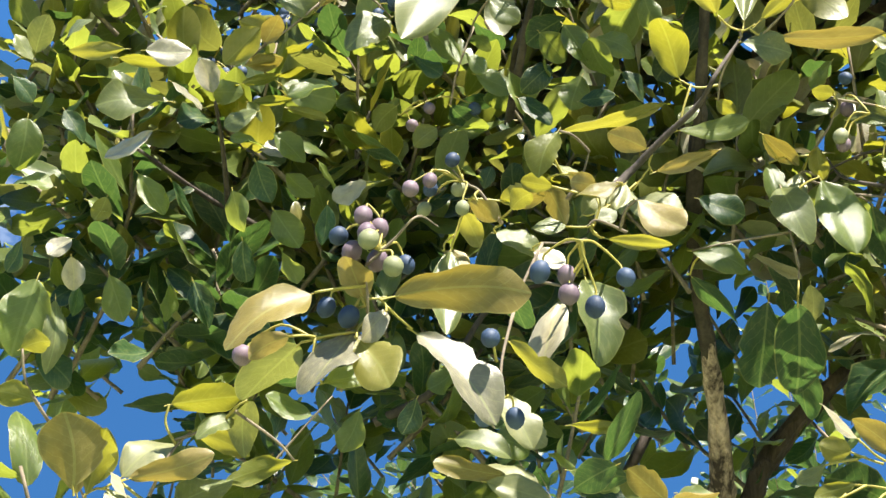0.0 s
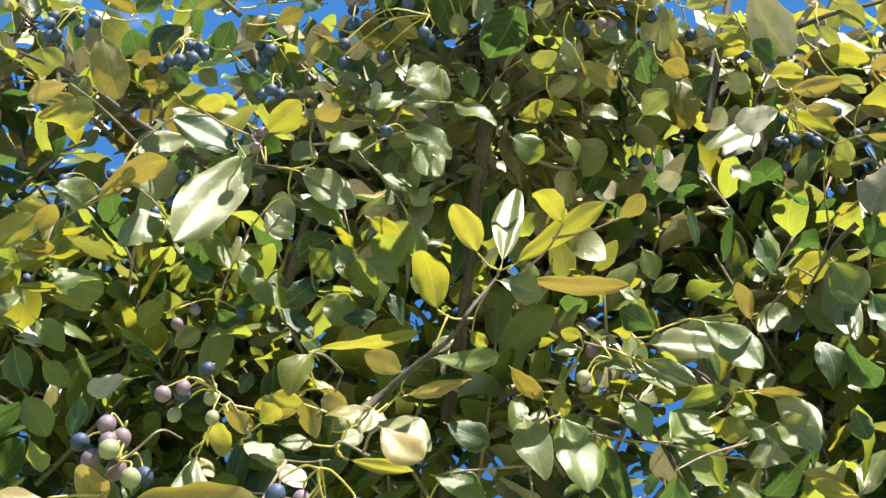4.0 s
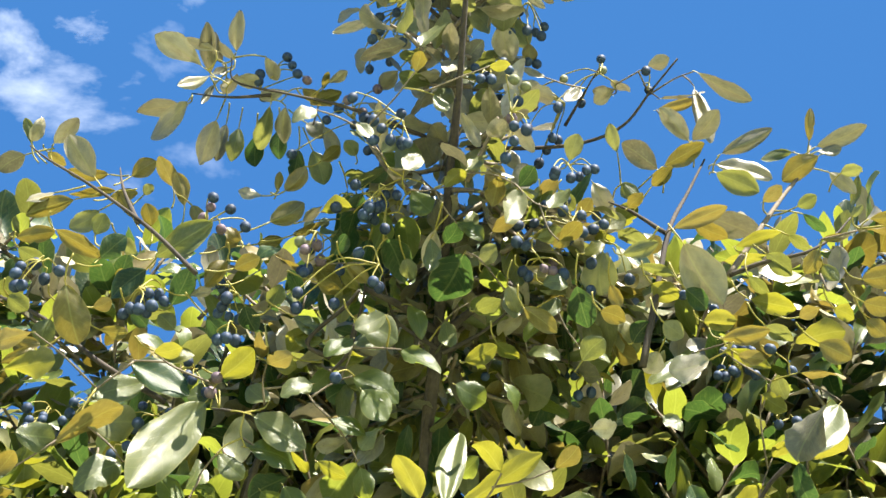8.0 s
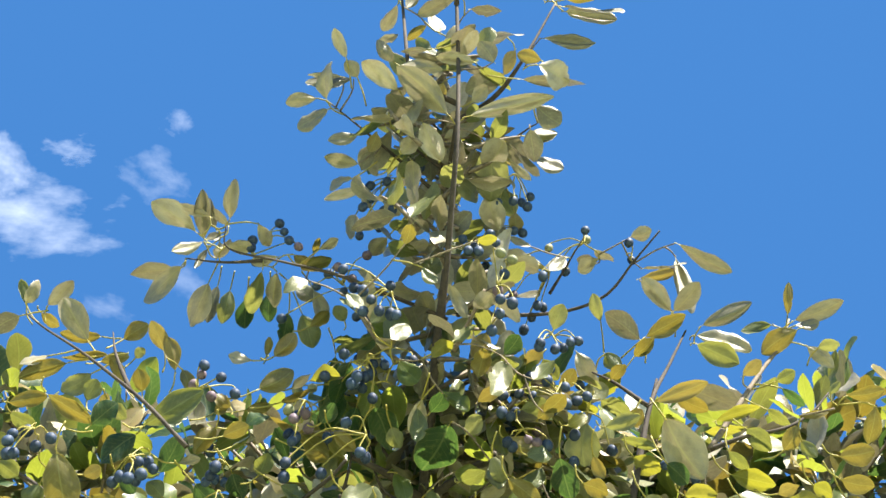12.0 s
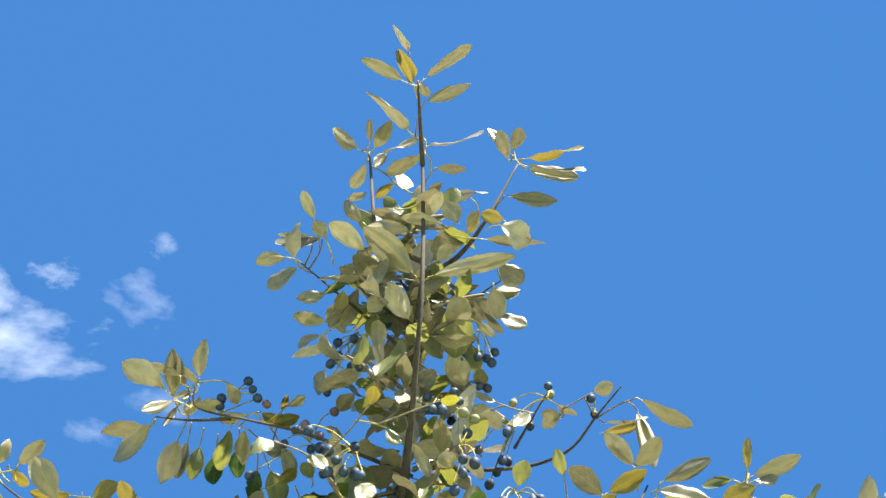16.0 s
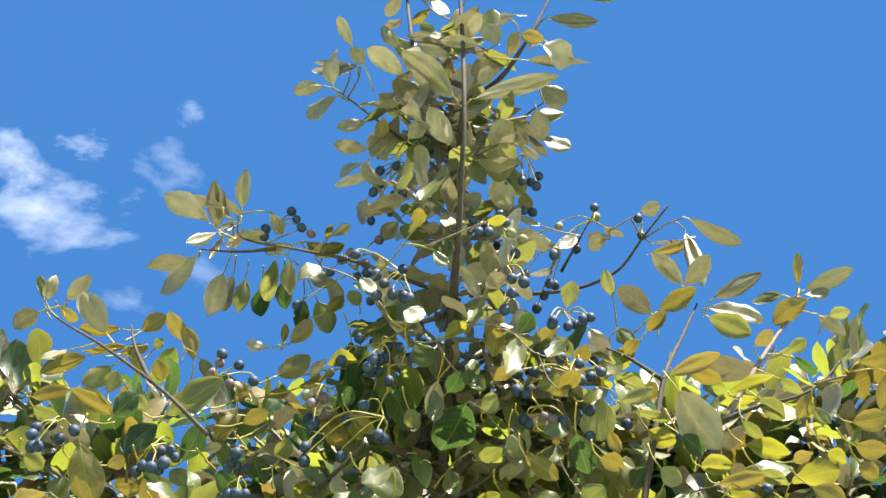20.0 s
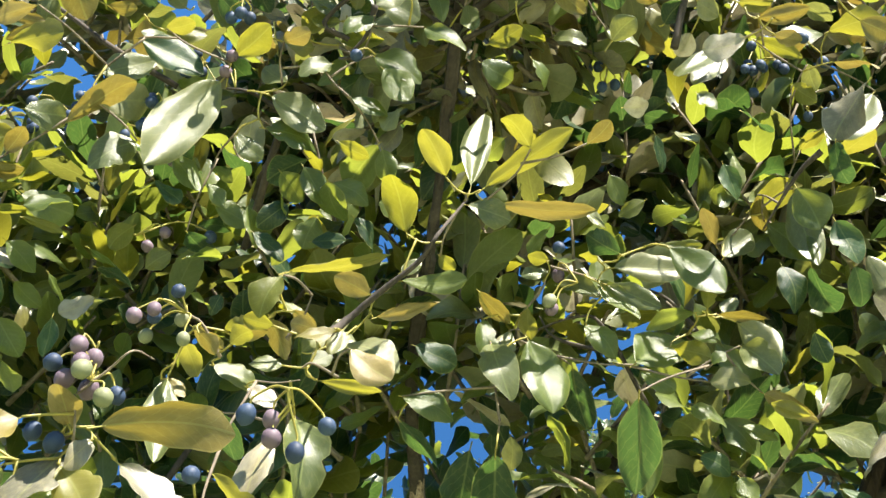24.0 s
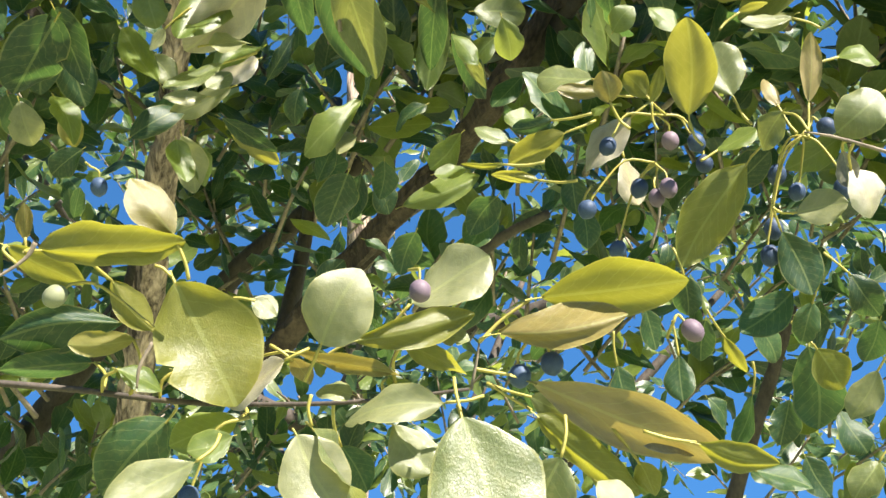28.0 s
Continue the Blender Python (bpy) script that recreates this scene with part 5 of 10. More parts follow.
leaf(spray, (0.197, 1.011, 2.567), (0.235, 1.052, 2.527), (0.37, 0.46, 0.81), 0.0352, "tan", 10, (0.189, 1.012, 2.587))
leaf(spray, (0.169, 1.054, 2.591), (0.186, 1.041, 2.603), (-0.06, 0.64, 0.77), 0.0160, "gold", 2, (0.184, 1.030, 2.604))
leaf(spray, (0.149, 1.051, 2.588), (0.184, 1.041, 2.595), (0.04, 0.69, 0.72), 0.0156, "olive", 9, (0.143, 1.046, 2.593))
leaf(spray, (0.137, 1.066, 2.616), (0.135, 1.091, 2.577), (0.35, 0.80, 0.49), 0.0353, "olive", 2, (0.144, 1.046, 2.633))
leaf(spray, (0.115, 1.050, 2.588), (0.135, 1.041, 2.594), (-0.38, -0.92, -0.09), 0.0177, "lime", 1, (0.109, 1.047, 2.592))
leaf(spray, (0.107, 1.052, 2.555), (0.119, 1.089, 2.534), (-0.10, -0.48, -0.87), 0.0267, "deep", 2, (0.109, 1.033, 2.571))
leaf(spray, (0.139, 1.068, 2.571), (0.151, 1.087, 2.559), (0.11, 0.48, 0.87), 0.0126, "gold", 6, (0.140, 1.048, 2.583))
leaf(spray, (0.073, 1.048, 2.607), (0.099, 1.041, 2.613), (-0.08, 0.37, 0.93), 0.0170, "olive", 6, (0.071, 1.049, 2.611))
leaf(spray, (0.057, 1.067, 2.589), (0.088, 1.071, 2.579), (0.23, 0.35, 0.91), 0.0150, "gold", 10, (0.055, 1.058, 2.597))
leaf(spray, (0.058, 1.066, 2.540), (0.090, 1.081, 2.520), (0.20, 0.58, 0.79), 0.0188, "gold", 0, (0.056, 1.054, 2.554))
leaf(spray, (0.046, 1.059, 2.560), (0.058, 1.083, 2.547), (0.34, -0.58, -0.74), 0.0161, "olive", 1, (0.051, 1.042, 2.573))
leaf(spray, (0.076, 1.058, 2.558), (0.102, 1.060, 2.562), (0.11, -0.99, -0.07), 0.0198, "olive", 1, (0.072, 1.049, 2.563))
leaf(spray, (0.198, 1.050, 2.560), (0.164, 1.046, 2.570), (0.21, 0.38, 0.90), 0.0133, "olive", 10, (0.209, 1.043, 2.567))
leaf(spray, (0.171, 1.048, 2.550), (0.198, 1.063, 2.544), (-0.00, 0.37, 0.93), 0.0212, "lime", 6, (0.165, 1.035, 2.564))
leaf(spray, (0.217, 1.075, 2.527), (0.247, 1.067, 2.521), (0.28, 0.39, 0.88), 0.0221, "lime", 9, (0.211, 1.068, 2.535))
leaf(spray, (0.225, 1.058, 2.489), (0.265, 1.035, 2.478), (0.45, 0.45, 0.77), 0.0164, "gold", 9, (0.219, 1.057, 2.502))
leaf(spray, (0.255, 1.051, 2.532), (0.295, 1.046, 2.514), (0.42, 0.40, 0.81), 0.0218, "lime", 2, (0.243, 1.044, 2.548))
leaf(spray, (0.307, 1.042, 2.550), (0.318, 1.020, 2.561), (0.15, 0.52, 0.84), 0.0158, "gold", 10, (0.289, 1.050, 2.550))
leaf(spray, (0.322, 1.033, 2.558), (0.337, 1.042, 2.545), (0.31, 0.53, 0.79), 0.0127, "olive", 10, (0.322, 1.017, 2.569))
leaf(spray, (0.351, 1.035, 2.538), (0.383, 1.025, 2.537), (0.15, 0.54, 0.83), 0.0212, "gold", 6, (0.338, 1.026, 2.545))
leaf(spray, (0.346, 1.031, 2.507), (0.376, 1.033, 2.502), (0.13, 0.53, 0.84), 0.0187, "gold", 0, (0.332, 1.019, 2.517))
leaf(spray, (0.353, 1.050, 2.506), (0.369, 1.058, 2.492), (0.28, 0.66, 0.70), 0.0166, "gold", 9, (0.343, 1.033, 2.522))
leaf(spray, (0.399, 1.024, 2.596), (0.392, 1.056, 2.576), (0.37, 0.54, 0.75), 0.0162, "gold", 9, (0.366, 1.029, 2.599))
leaf(spray, (0.300, 1.034, 2.463), (0.327, 1.036, 2.446), (0.28, 0.78, 0.56), 0.0218, "gold", 6, (0.283, 1.020, 2.471))
leaf(spray, (0.240, 1.066, 2.479), (0.265, 1.069, 2.475), (0.05, 0.56, 0.83), 0.0154, "gold", 11, (0.228, 1.056, 2.491))
leaf(spray, (0.215, 1.045, 2.454), (0.180, 1.062, 2.456), (-0.43, -0.90, -0.06), 0.0289, "tan", 3, (0.230, 1.026, 2.455))
leaf(spray, (0.179, 1.080, 2.498), (0.166, 1.100, 2.489), (-0.24, -0.53, -0.82), 0.0196, "tan", 0, (0.187, 1.059, 2.513))
leaf(spray, (0.107, 1.071, 2.474), (0.127, 1.052, 2.484), (-0.17, -0.58, -0.80), 0.0216, "olive", 6, (0.102, 1.069, 2.462))
leaf(spray, (0.006, 1.100, 2.501), (0.037, 1.087, 2.510), (0.08, 0.64, 0.76), 0.0184, "lime", 0, (0.004, 1.099, 2.504))
leaf(spray, (0.155, 1.085, 2.509), (0.171, 1.066, 2.519), (0.32, 0.62, 0.71), 0.0202, "deep", 11, (0.152, 1.085, 2.511))
leaf(spray, (0.035, 1.092, 2.521), (0.057, 1.109, 2.516), (-0.06, 0.38, 0.92), 0.0161, "lime", 4, (0.032, 1.076, 2.530))
leaf(spray, (0.099, 1.067, 2.703), (0.116, 1.084, 2.689), (0.14, 0.53, 0.84), 0.0192, "olive", 9, (0.104, 1.063, 2.711))
leaf(spray, (0.114, 1.071, 2.659), (0.129, 1.051, 2.669), (0.06, 0.50, 0.87), 0.0165, "gold", 0, (0.118, 1.076, 2.656))
leaf(spray, (0.163, 1.063, 2.666), (0.178, 1.048, 2.673), (0.18, 0.55, 0.82), 0.0143, "gold", 11, (0.164, 1.069, 2.674))
leaf(spray, (0.162, 1.071, 2.717), (0.178, 1.077, 2.699), (0.41, 0.69, 0.60), 0.0170, "olive", 10, (0.155, 1.095, 2.713))
leaf(spray, (0.083, 1.075, 2.695), (0.099, 1.054, 2.705), (0.01, 0.42, 0.91), 0.0194, "gold", 4, (0.089, 1.087, 2.690))
leaf(spray, (0.062, 1.086, 2.725), (0.079, 1.069, 2.739), (0.13, 0.70, 0.70), 0.0194, "deep", 2, (0.059, 1.082, 2.715))
leaf(spray, (0.200, 1.043, 2.538), (0.218, 1.047, 2.515), (0.65, 0.47, 0.60), 0.0203, "deep", 0, (0.189, 1.035, 2.562))
leaf(spray, (0.178, 1.054, 2.508), (0.196, 1.057, 2.491), (0.48, 0.62, 0.62), 0.0188, "olive", 6, (0.170, 1.046, 2.529))
leaf(spray, (0.125, 1.056, 2.523), (0.149, 1.061, 2.515), (0.18, 0.51, 0.84), 0.0188, "gold", 4, (0.120, 1.047, 2.537))
leaf(spray, (0.263, 1.046, 2.495), (0.289, 1.059, 2.487), (0.11, 0.35, 0.93), 0.0181, "olive", 11, (0.250, 1.034, 2.510))
leaf(spray, (0.324, 1.041, 2.510), (0.341, 1.041, 2.497), (0.53, 0.51, 0.68), 0.0161, "lime", 4, (0.317, 1.029, 2.525))
leaf(spray, (0.292, 1.042, 2.498), (0.310, 1.030, 2.500), (0.18, 0.43, 0.88), 0.0159, "gold", 4, (0.275, 1.046, 2.508))
leaf(spray, (0.088, 1.050, 2.596), (0.103, 1.036, 2.604), (0.08, 0.53, 0.84), 0.0147, "gold", 6, (0.090, 1.054, 2.599))
leaf(spray, (0.021, 1.058, 2.582), (0.036, 1.044, 2.597), (-0.35, 0.49, 0.80), 0.0195, "olive", 0, (0.025, 1.062, 2.578))
leaf(spray, (0.015, 1.064, 2.529), (0.040, 1.051, 2.532), (-0.03, 0.17, 0.98), 0.0207, "olive", 11, (0.013, 1.064, 2.535))
leaf(spray, (-0.011, 1.067, 2.620), (0.004, 1.045, 2.628), (-0.13, 0.24, 0.96), 0.0196, "deep", 9, (-0.018, 1.064, 2.612))

# left shoot
spray = limb("branch", [(-0.200, 0.928, 2.435), (-0.243, 0.927, 2.486), (-0.303, 0.934, 2.549), (-0.344, 0.935, 2.583), (-0.366, 0.935, 2.604)], 0.0021, 0.0006, BRANCH_BARK, seed=16)
limb("twig", [(-0.283, 1.015, 2.594), (-0.307, 1.024, 2.651), (-0.318, 1.030, 2.691)], 0.0024, 0.0006, BRANCH_BARK, parent=spray, seed=17)
cluster(spray, (-0.223, 1.022, 2.603), [((-0.216, 0.999, 2.610), "blue"), ((-0.219, 1.009, 2.608), "mauve"), ((-0.199, 1.001, 2.596), "blue"), ((-0.229, 1.028, 2.616), "mauve"), ((-0.212, 1.033, 2.605), "mauve"), ((-0.191, 1.036, 2.612), "blue")])
cluster(spray, (-0.347, 0.989, 2.515), [((-0.355, 0.995, 2.519), "blue"), ((-0.364, 0.988, 2.508), "blue"), ((-0.334, 0.998, 2.513), "blue"), ((-0.366, 0.988, 2.500), "blue"), ((-0.365, 0.993, 2.490), "blue"), ((-0.357, 0.986, 2.483), "blue"), ((-0.347, 1.003, 2.509), "blue")])
cluster(spray, (-0.267, 1.011, 2.505), [((-0.260, 1.017, 2.505), "blue"), ((-0.270, 1.033, 2.512), "blue"), ((-0.256, 1.020, 2.493), "blue"), ((-0.256, 1.033, 2.521), "blue"), ((-0.263, 1.008, 2.477), "blue"), ((-0.261, 1.025, 2.491), "blue"), ((-0.274, 1.021, 2.492), "blue"), ((-0.281, 1.027, 2.490), "blue"), ((-0.251, 1.034, 2.514), "blue")])
cluster(spray, (-0.186, 1.022, 2.510), [((-0.195, 1.026, 2.509), "blue"), ((-0.200, 1.035, 2.507), "blue"), ((-0.205, 1.045, 2.509), "blue")])
cluster(spray, (-0.188, 1.030, 2.484), [((-0.204, 1.056, 2.488), "blue"), ((-0.190, 1.025, 2.460), "blue"), ((-0.188, 1.053, 2.484), "blue")])
cluster(spray, (-0.124, 1.026, 2.594), [((-0.138, 1.028, 2.583), "pale"), ((-0.125, 1.042, 2.594), "mauve"), ((-0.122, 1.056, 2.588), "mauve"), ((-0.132, 1.023, 2.567), "mauve"), ((-0.133, 1.036, 2.551), "blue"), ((-0.105, 1.066, 2.587), "blue"), ((-0.132, 1.051, 2.572), "blue")])
cluster(spray, (-0.066, 1.021, 2.545), [((-0.085, 1.024, 2.563), "blue"), ((-0.070, 1.018, 2.520), "blue"), ((-0.066, 1.036, 2.532), "blue"), ((-0.105, 1.045, 2.521), "blue"), ((-0.134, 1.020, 2.509), "blue"), ((-0.138, 1.049, 2.520), "blue")])
leaf(spray, (-0.425, 1.059, 2.750), (-0.453, 1.070, 2.738), (-0.35, 0.13, 0.93), 0.0229, "tan", 0, (-0.397, 1.053, 2.750))
leaf(spray, (-0.428, 1.068, 2.775), (-0.435, 1.049, 2.795), (-0.48, 0.72, 0.51), 0.0112, "olive", 2, (-0.410, 1.077, 2.756))
leaf(spray, (-0.420, 1.048, 2.752), (-0.407, 1.030, 2.770), (0.54, -0.39, -0.75), 0.0149, "tan", 1, (-0.411, 1.060, 2.736))
leaf(spray, (-0.403, 1.058, 2.761), (-0.375, 1.035, 2.777), (-0.07, 0.51, 0.86), 0.0177, "tan", 4, (-0.401, 1.067, 2.747))
leaf(spray, (-0.412, 1.068, 2.766), (-0.391, 1.079, 2.756), (0.15, 0.53, 0.83), 0.0152, "gold", 2, (-0.412, 1.059, 2.764))
leaf(spray, (-0.350, 1.067, 2.715), (-0.381, 1.038, 2.753), (0.06, 0.77, 0.64), 0.0268, "tan", 6, (-0.334, 1.066, 2.695))
leaf(spray, (-0.341, 1.077, 2.738), (-0.384, 1.067, 2.733), (-0.16, 0.32, 0.94), 0.0164, "gold", 9, (-0.322, 1.070, 2.728))
leaf(spray, (-0.377, 1.045, 2.673), (-0.404, 1.043, 2.660), (0.04, -1.00, 0.08), 0.0172, "tan", 0, (-0.350, 1.040, 2.676))
leaf(spray, (-0.356, 1.047, 2.666), (-0.405, 1.057, 2.655), (-0.13, 0.32, 0.94), 0.0200, "gold", 6, (-0.330, 1.037, 2.663))
leaf(spray, (-0.336, 1.061, 2.667), (-0.365, 1.069, 2.648), (-0.39, 0.42, 0.82), 0.0199, "olive", 11, (-0.316, 1.047, 2.666))
leaf(spray, (-0.320, 1.051, 2.682), (-0.364, 1.041, 2.665), (-0.41, 0.33, 0.85), 0.0142, "gold", 10, (-0.302, 1.044, 2.676))
leaf(spray, (-0.336, 1.064, 2.685), (-0.306, 1.062, 2.692), (-0.15, 0.51, 0.85), 0.0126, "gold", 0, (-0.344, 1.055, 2.673))
leaf(spray, (-0.321, 1.070, 2.725), (-0.296, 1.063, 2.742), (-0.33, 0.57, 0.75), 0.0186, "gold", 9, (-0.332, 1.064, 2.706))
leaf(spray, (-0.271, 1.062, 2.696), (-0.285, 1.033, 2.712), (0.32, 0.34, 0.88), 0.0178, "gold", 0, (-0.272, 1.069, 2.677))
leaf(spray, (-0.257, 1.063, 2.668), (-0.267, 1.040, 2.696), (-0.35, 0.77, 0.53), 0.0170, "gold", 2, (-0.260, 1.066, 2.645))
leaf(spray, (-0.362, 1.018, 2.593), (-0.314, 1.042, 2.577), (0.12, 0.35, 0.93), 0.0195, "gold", 6, (-0.361, 1.006, 2.600))
leaf(spray, (-0.394, 1.021, 2.581), (-0.360, 1.028, 2.597), (-0.40, 0.68, 0.61), 0.0160, "gold", 11, (-0.394, 1.013, 2.578))
leaf(spray, (-0.386, 1.015, 2.563), (-0.364, 1.032, 2.562), (-0.24, 0.40, 0.89), 0.0164, "olive", 0, (-0.384, 1.001, 2.567))
leaf(spray, (-0.324, 1.028, 2.590), (-0.315, 1.015, 2.607), (-0.25, 0.70, 0.67), 0.0175, "olive", 6, (-0.317, 1.028, 2.577))
leaf(spray, (-0.299, 1.050, 2.638), (-0.313, 1.027, 2.651), (-0.28, 0.62, 0.74), 0.0120, "gold", 0, (-0.288, 1.051, 2.621))
leaf(spray, (-0.303, 1.070, 2.697), (-0.293, 1.062, 2.704), (0.09, 0.74, 0.66), 0.0109, "olive", 4, (-0.314, 1.068, 2.678))
leaf(spray, (-0.280, 1.048, 2.624), (-0.284, 1.026, 2.634), (-0.19, 0.46, 0.87), 0.0162, "gold", 9, (-0.278, 1.050, 2.607))
leaf(spray, (-0.314, 1.026, 2.557), (-0.290, 1.013, 2.574), (0.20, -0.65, -0.73), 0.0228, "deep", 3, (-0.315, 1.021, 2.548))
leaf(spray, (-0.265, 1.013, 2.542), (-0.213, 1.001, 2.579), (-0.42, 0.50, 0.76), 0.0241, "olive", 9, (-0.278, 1.003, 2.538))
leaf(spray, (-0.252, 1.061, 2.675), (-0.242, 1.074, 2.656), (-0.25, 0.83, 0.50), 0.0147, "gold", 9, (-0.265, 1.048, 2.674))
leaf(spray, (-0.173, 1.042, 2.623), (-0.140, 1.037, 2.647), (-0.41, 0.58, 0.70), 0.0205, "gold", 10, (-0.198, 1.041, 2.610))
leaf(spray, (-0.187, 1.081, 2.708), (-0.213, 1.077, 2.715), (0.08, -0.99, -0.12), 0.0147, "tan", 6, (-0.171, 1.067, 2.701))
leaf(spray, (-0.143, 1.051, 2.634), (-0.122, 1.037, 2.645), (-0.31, 0.21, 0.93), 0.0161, "tan", 4, (-0.157, 1.044, 2.631))
leaf(spray, (-0.168, 1.074, 2.705), (-0.146, 1.061, 2.729), (-0.45, 0.51, 0.73), 0.0165, "gold", 10, (-0.178, 1.064, 2.694))
leaf(spray, (-0.176, 1.084, 2.717), (-0.173, 1.068, 2.731), (-0.21, 0.61, 0.76), 0.0085, "gold", 6, (-0.177, 1.081, 2.705))
leaf(spray, (-0.154, 1.058, 2.623), (-0.121, 1.055, 2.641), (-0.43, 0.32, 0.84), 0.0154, "gold", 11, (-0.179, 1.054, 2.612))
leaf(spray, (-0.186, 1.066, 2.621), (-0.160, 1.063, 2.626), (-0.06, 0.66, 0.75), 0.0128, "gold", 4, (-0.210, 1.059, 2.612))
leaf(spray, (-0.212, 1.054, 2.603), (-0.198, 1.052, 2.617), (-0.38, 0.77, 0.51), 0.0127, "gold", 4, (-0.231, 1.047, 2.588))
leaf(spray, (-0.194, 1.050, 2.607), (-0.210, 1.042, 2.618), (0.17, 0.66, 0.73), 0.0119, "gold", 11, (-0.194, 1.047, 2.595))
leaf(spray, (-0.205, 1.052, 2.587), (-0.225, 1.063, 2.561), (-0.48, 0.62, 0.63), 0.0195, "gold", 10, (-0.205, 1.038, 2.593))
leaf(spray, (-0.181, 1.050, 2.583), (-0.156, 1.048, 2.598), (-0.09, -0.99, 0.05), 0.0217, "deep", 1, (-0.203, 1.041, 2.572))
leaf(spray, (-0.198, 1.040, 2.559), (-0.173, 1.034, 2.568), (-0.20, 0.49, 0.85), 0.0158, "gold", 0, (-0.220, 1.034, 2.552))
leaf(spray, (-0.194, 1.068, 2.573), (-0.175, 1.066, 2.591), (-0.55, -0.67, 0.50), 0.0196, "olive", 0, (-0.213, 1.059, 2.560))
leaf(spray, (-0.163, 1.060, 2.529), (-0.154, 1.042, 2.542), (0.04, -0.55, -0.84), 0.0181, "olive", 4, (-0.178, 1.062, 2.523))
leaf(spray, (-0.234, 1.042, 2.527), (-0.212, 1.037, 2.530), (-0.15, -0.91, -0.39), 0.0085, "tan", 2, (-0.253, 1.033, 2.528))
leaf(spray, (-0.250, 1.053, 2.523), (-0.231, 1.026, 2.546), (-0.20, 0.54, 0.82), 0.0226, "deep", 0, (-0.259, 1.049, 2.518))
leaf(spray, (-0.278, 1.060, 2.585), (-0.312, 1.075, 2.561), (-0.06, -0.87, -0.49), 0.0287, "deep", 4, (-0.266, 1.041, 2.587))
leaf(spray, (-0.328, 0.997, 2.503), (-0.314, 1.033, 2.460), (-0.50, 0.73, 0.46), 0.0291, "gold", 4, (-0.321, 0.984, 2.520))
leaf(spray, (-0.309, 1.026, 2.496), (-0.293, 1.024, 2.505), (-0.43, 0.37, 0.82), 0.0142, "gold", 2, (-0.314, 1.019, 2.496))
leaf(spray, (-0.349, 1.041, 2.521), (-0.326, 1.052, 2.520), (0.45, -0.89, -0.11), 0.0154, "tan", 6, (-0.351, 1.025, 2.525))
leaf(spray, (-0.304, 1.039, 2.484), (-0.277, 1.039, 2.481), (0.07, 0.41, 0.91), 0.0131, "gold", 2, (-0.313, 1.028, 2.491))
leaf(spray, (-0.385, 1.024, 2.512), (-0.369, 1.042, 2.510), (-0.34, 0.38, 0.86), 0.0179, "olive", 9, (-0.383, 1.008, 2.515))
leaf(spray, (-0.353, 1.056, 2.517), (-0.361, 1.070, 2.495), (-0.19, 0.79, 0.58), 0.0204, "olive", 10, (-0.340, 1.038, 2.530))
leaf(spray, (-0.381, 1.044, 2.478), (-0.356, 1.056, 2.484), (-0.38, 0.40, 0.84), 0.0118, "gold", 6, (-0.384, 1.031, 2.480))
leaf(spray, (-0.352, 1.050, 2.471), (-0.381, 1.047, 2.454), (-0.49, 0.49, 0.72), 0.0126, "gold", 10, (-0.332, 1.042, 2.483))
leaf(spray, (-0.266, 1.079, 2.498), (-0.228, 1.083, 2.495), (0.01, 0.70, 0.72), 0.0164, "lime", 10, (-0.279, 1.065, 2.502))
leaf(spray, (-0.199, 1.074, 2.465), (-0.172, 1.073, 2.487), (0.37, -0.80, -0.47), 0.0189, "lime", 2, (-0.215, 1.063, 2.462))
leaf(spray, (-0.165, 1.090, 2.495), (-0.139, 1.098, 2.497), (0.31, -0.90, -0.31), 0.0178, "lime", 7, (-0.185, 1.075, 2.497))
leaf(spray, (-0.114, 1.082, 2.511), (-0.142, 1.081, 2.515), (-0.02, -0.94, -0.34), 0.0175, "lime", 2, (-0.111, 1.074, 2.510))
leaf(spray, (-0.087, 1.041, 2.498), (-0.049, 1.051, 2.481), (0.20, -0.97, -0.10), 0.0298, "olive", 2, (-0.095, 1.026, 2.507))
leaf(spray, (-0.145, 1.065, 2.527), (-0.118, 1.083, 2.520), (0.52, -0.84, -0.15), 0.0197, "olive", 2, (-0.166, 1.049, 2.530))
leaf(spray, (-0.126, 1.061, 2.566), (-0.102, 1.072, 2.563), (-0.13, 0.53, 0.84), 0.0137, "gold", 4, (-0.150, 1.048, 2.566))
leaf(spray, (-0.100, 1.052, 2.582), (-0.078, 1.068, 2.571), (0.05, 0.54, 0.84), 0.0149, "gold", 9, (-0.106, 1.031, 2.586))
leaf(spray, (-0.017, 1.034, 2.610), (-0.027, 1.067, 2.593), (-0.05, -0.49, -0.87), 0.0177, "tan", 2, (-0.011, 1.009, 2.614))
leaf(spray, (-0.106, 1.079, 2.723), (-0.114, 1.138, 2.686), (-0.32, 0.48, 0.82), 0.0223, "deep", 4, (-0.113, 1.053, 2.728))
leaf(spray, (-0.079, 1.061, 2.628), (-0.089, 1.087, 2.594), (-0.17, 0.77, 0.62), 0.0203, "deep", 10, (-0.072, 1.039, 2.636))
leaf(spray, (-0.060, 1.082, 2.675), (-0.076, 1.129, 2.654), (0.14, 0.45, 0.88), 0.0233, "deep", 10, (-0.053, 1.055, 2.675))
leaf(spray, (-0.246, 1.072, 2.827), (-0.267, 1.116, 2.802), (-0.01, 0.49, 0.87), 0.0277, "tan", 11, (-0.235, 1.047, 2.823))
leaf(spray, (-0.243, 1.101, 2.858), (-0.254, 1.130, 2.825), (-0.48, 0.57, 0.67), 0.0169, "tan", 9, (-0.238, 1.078, 2.858))
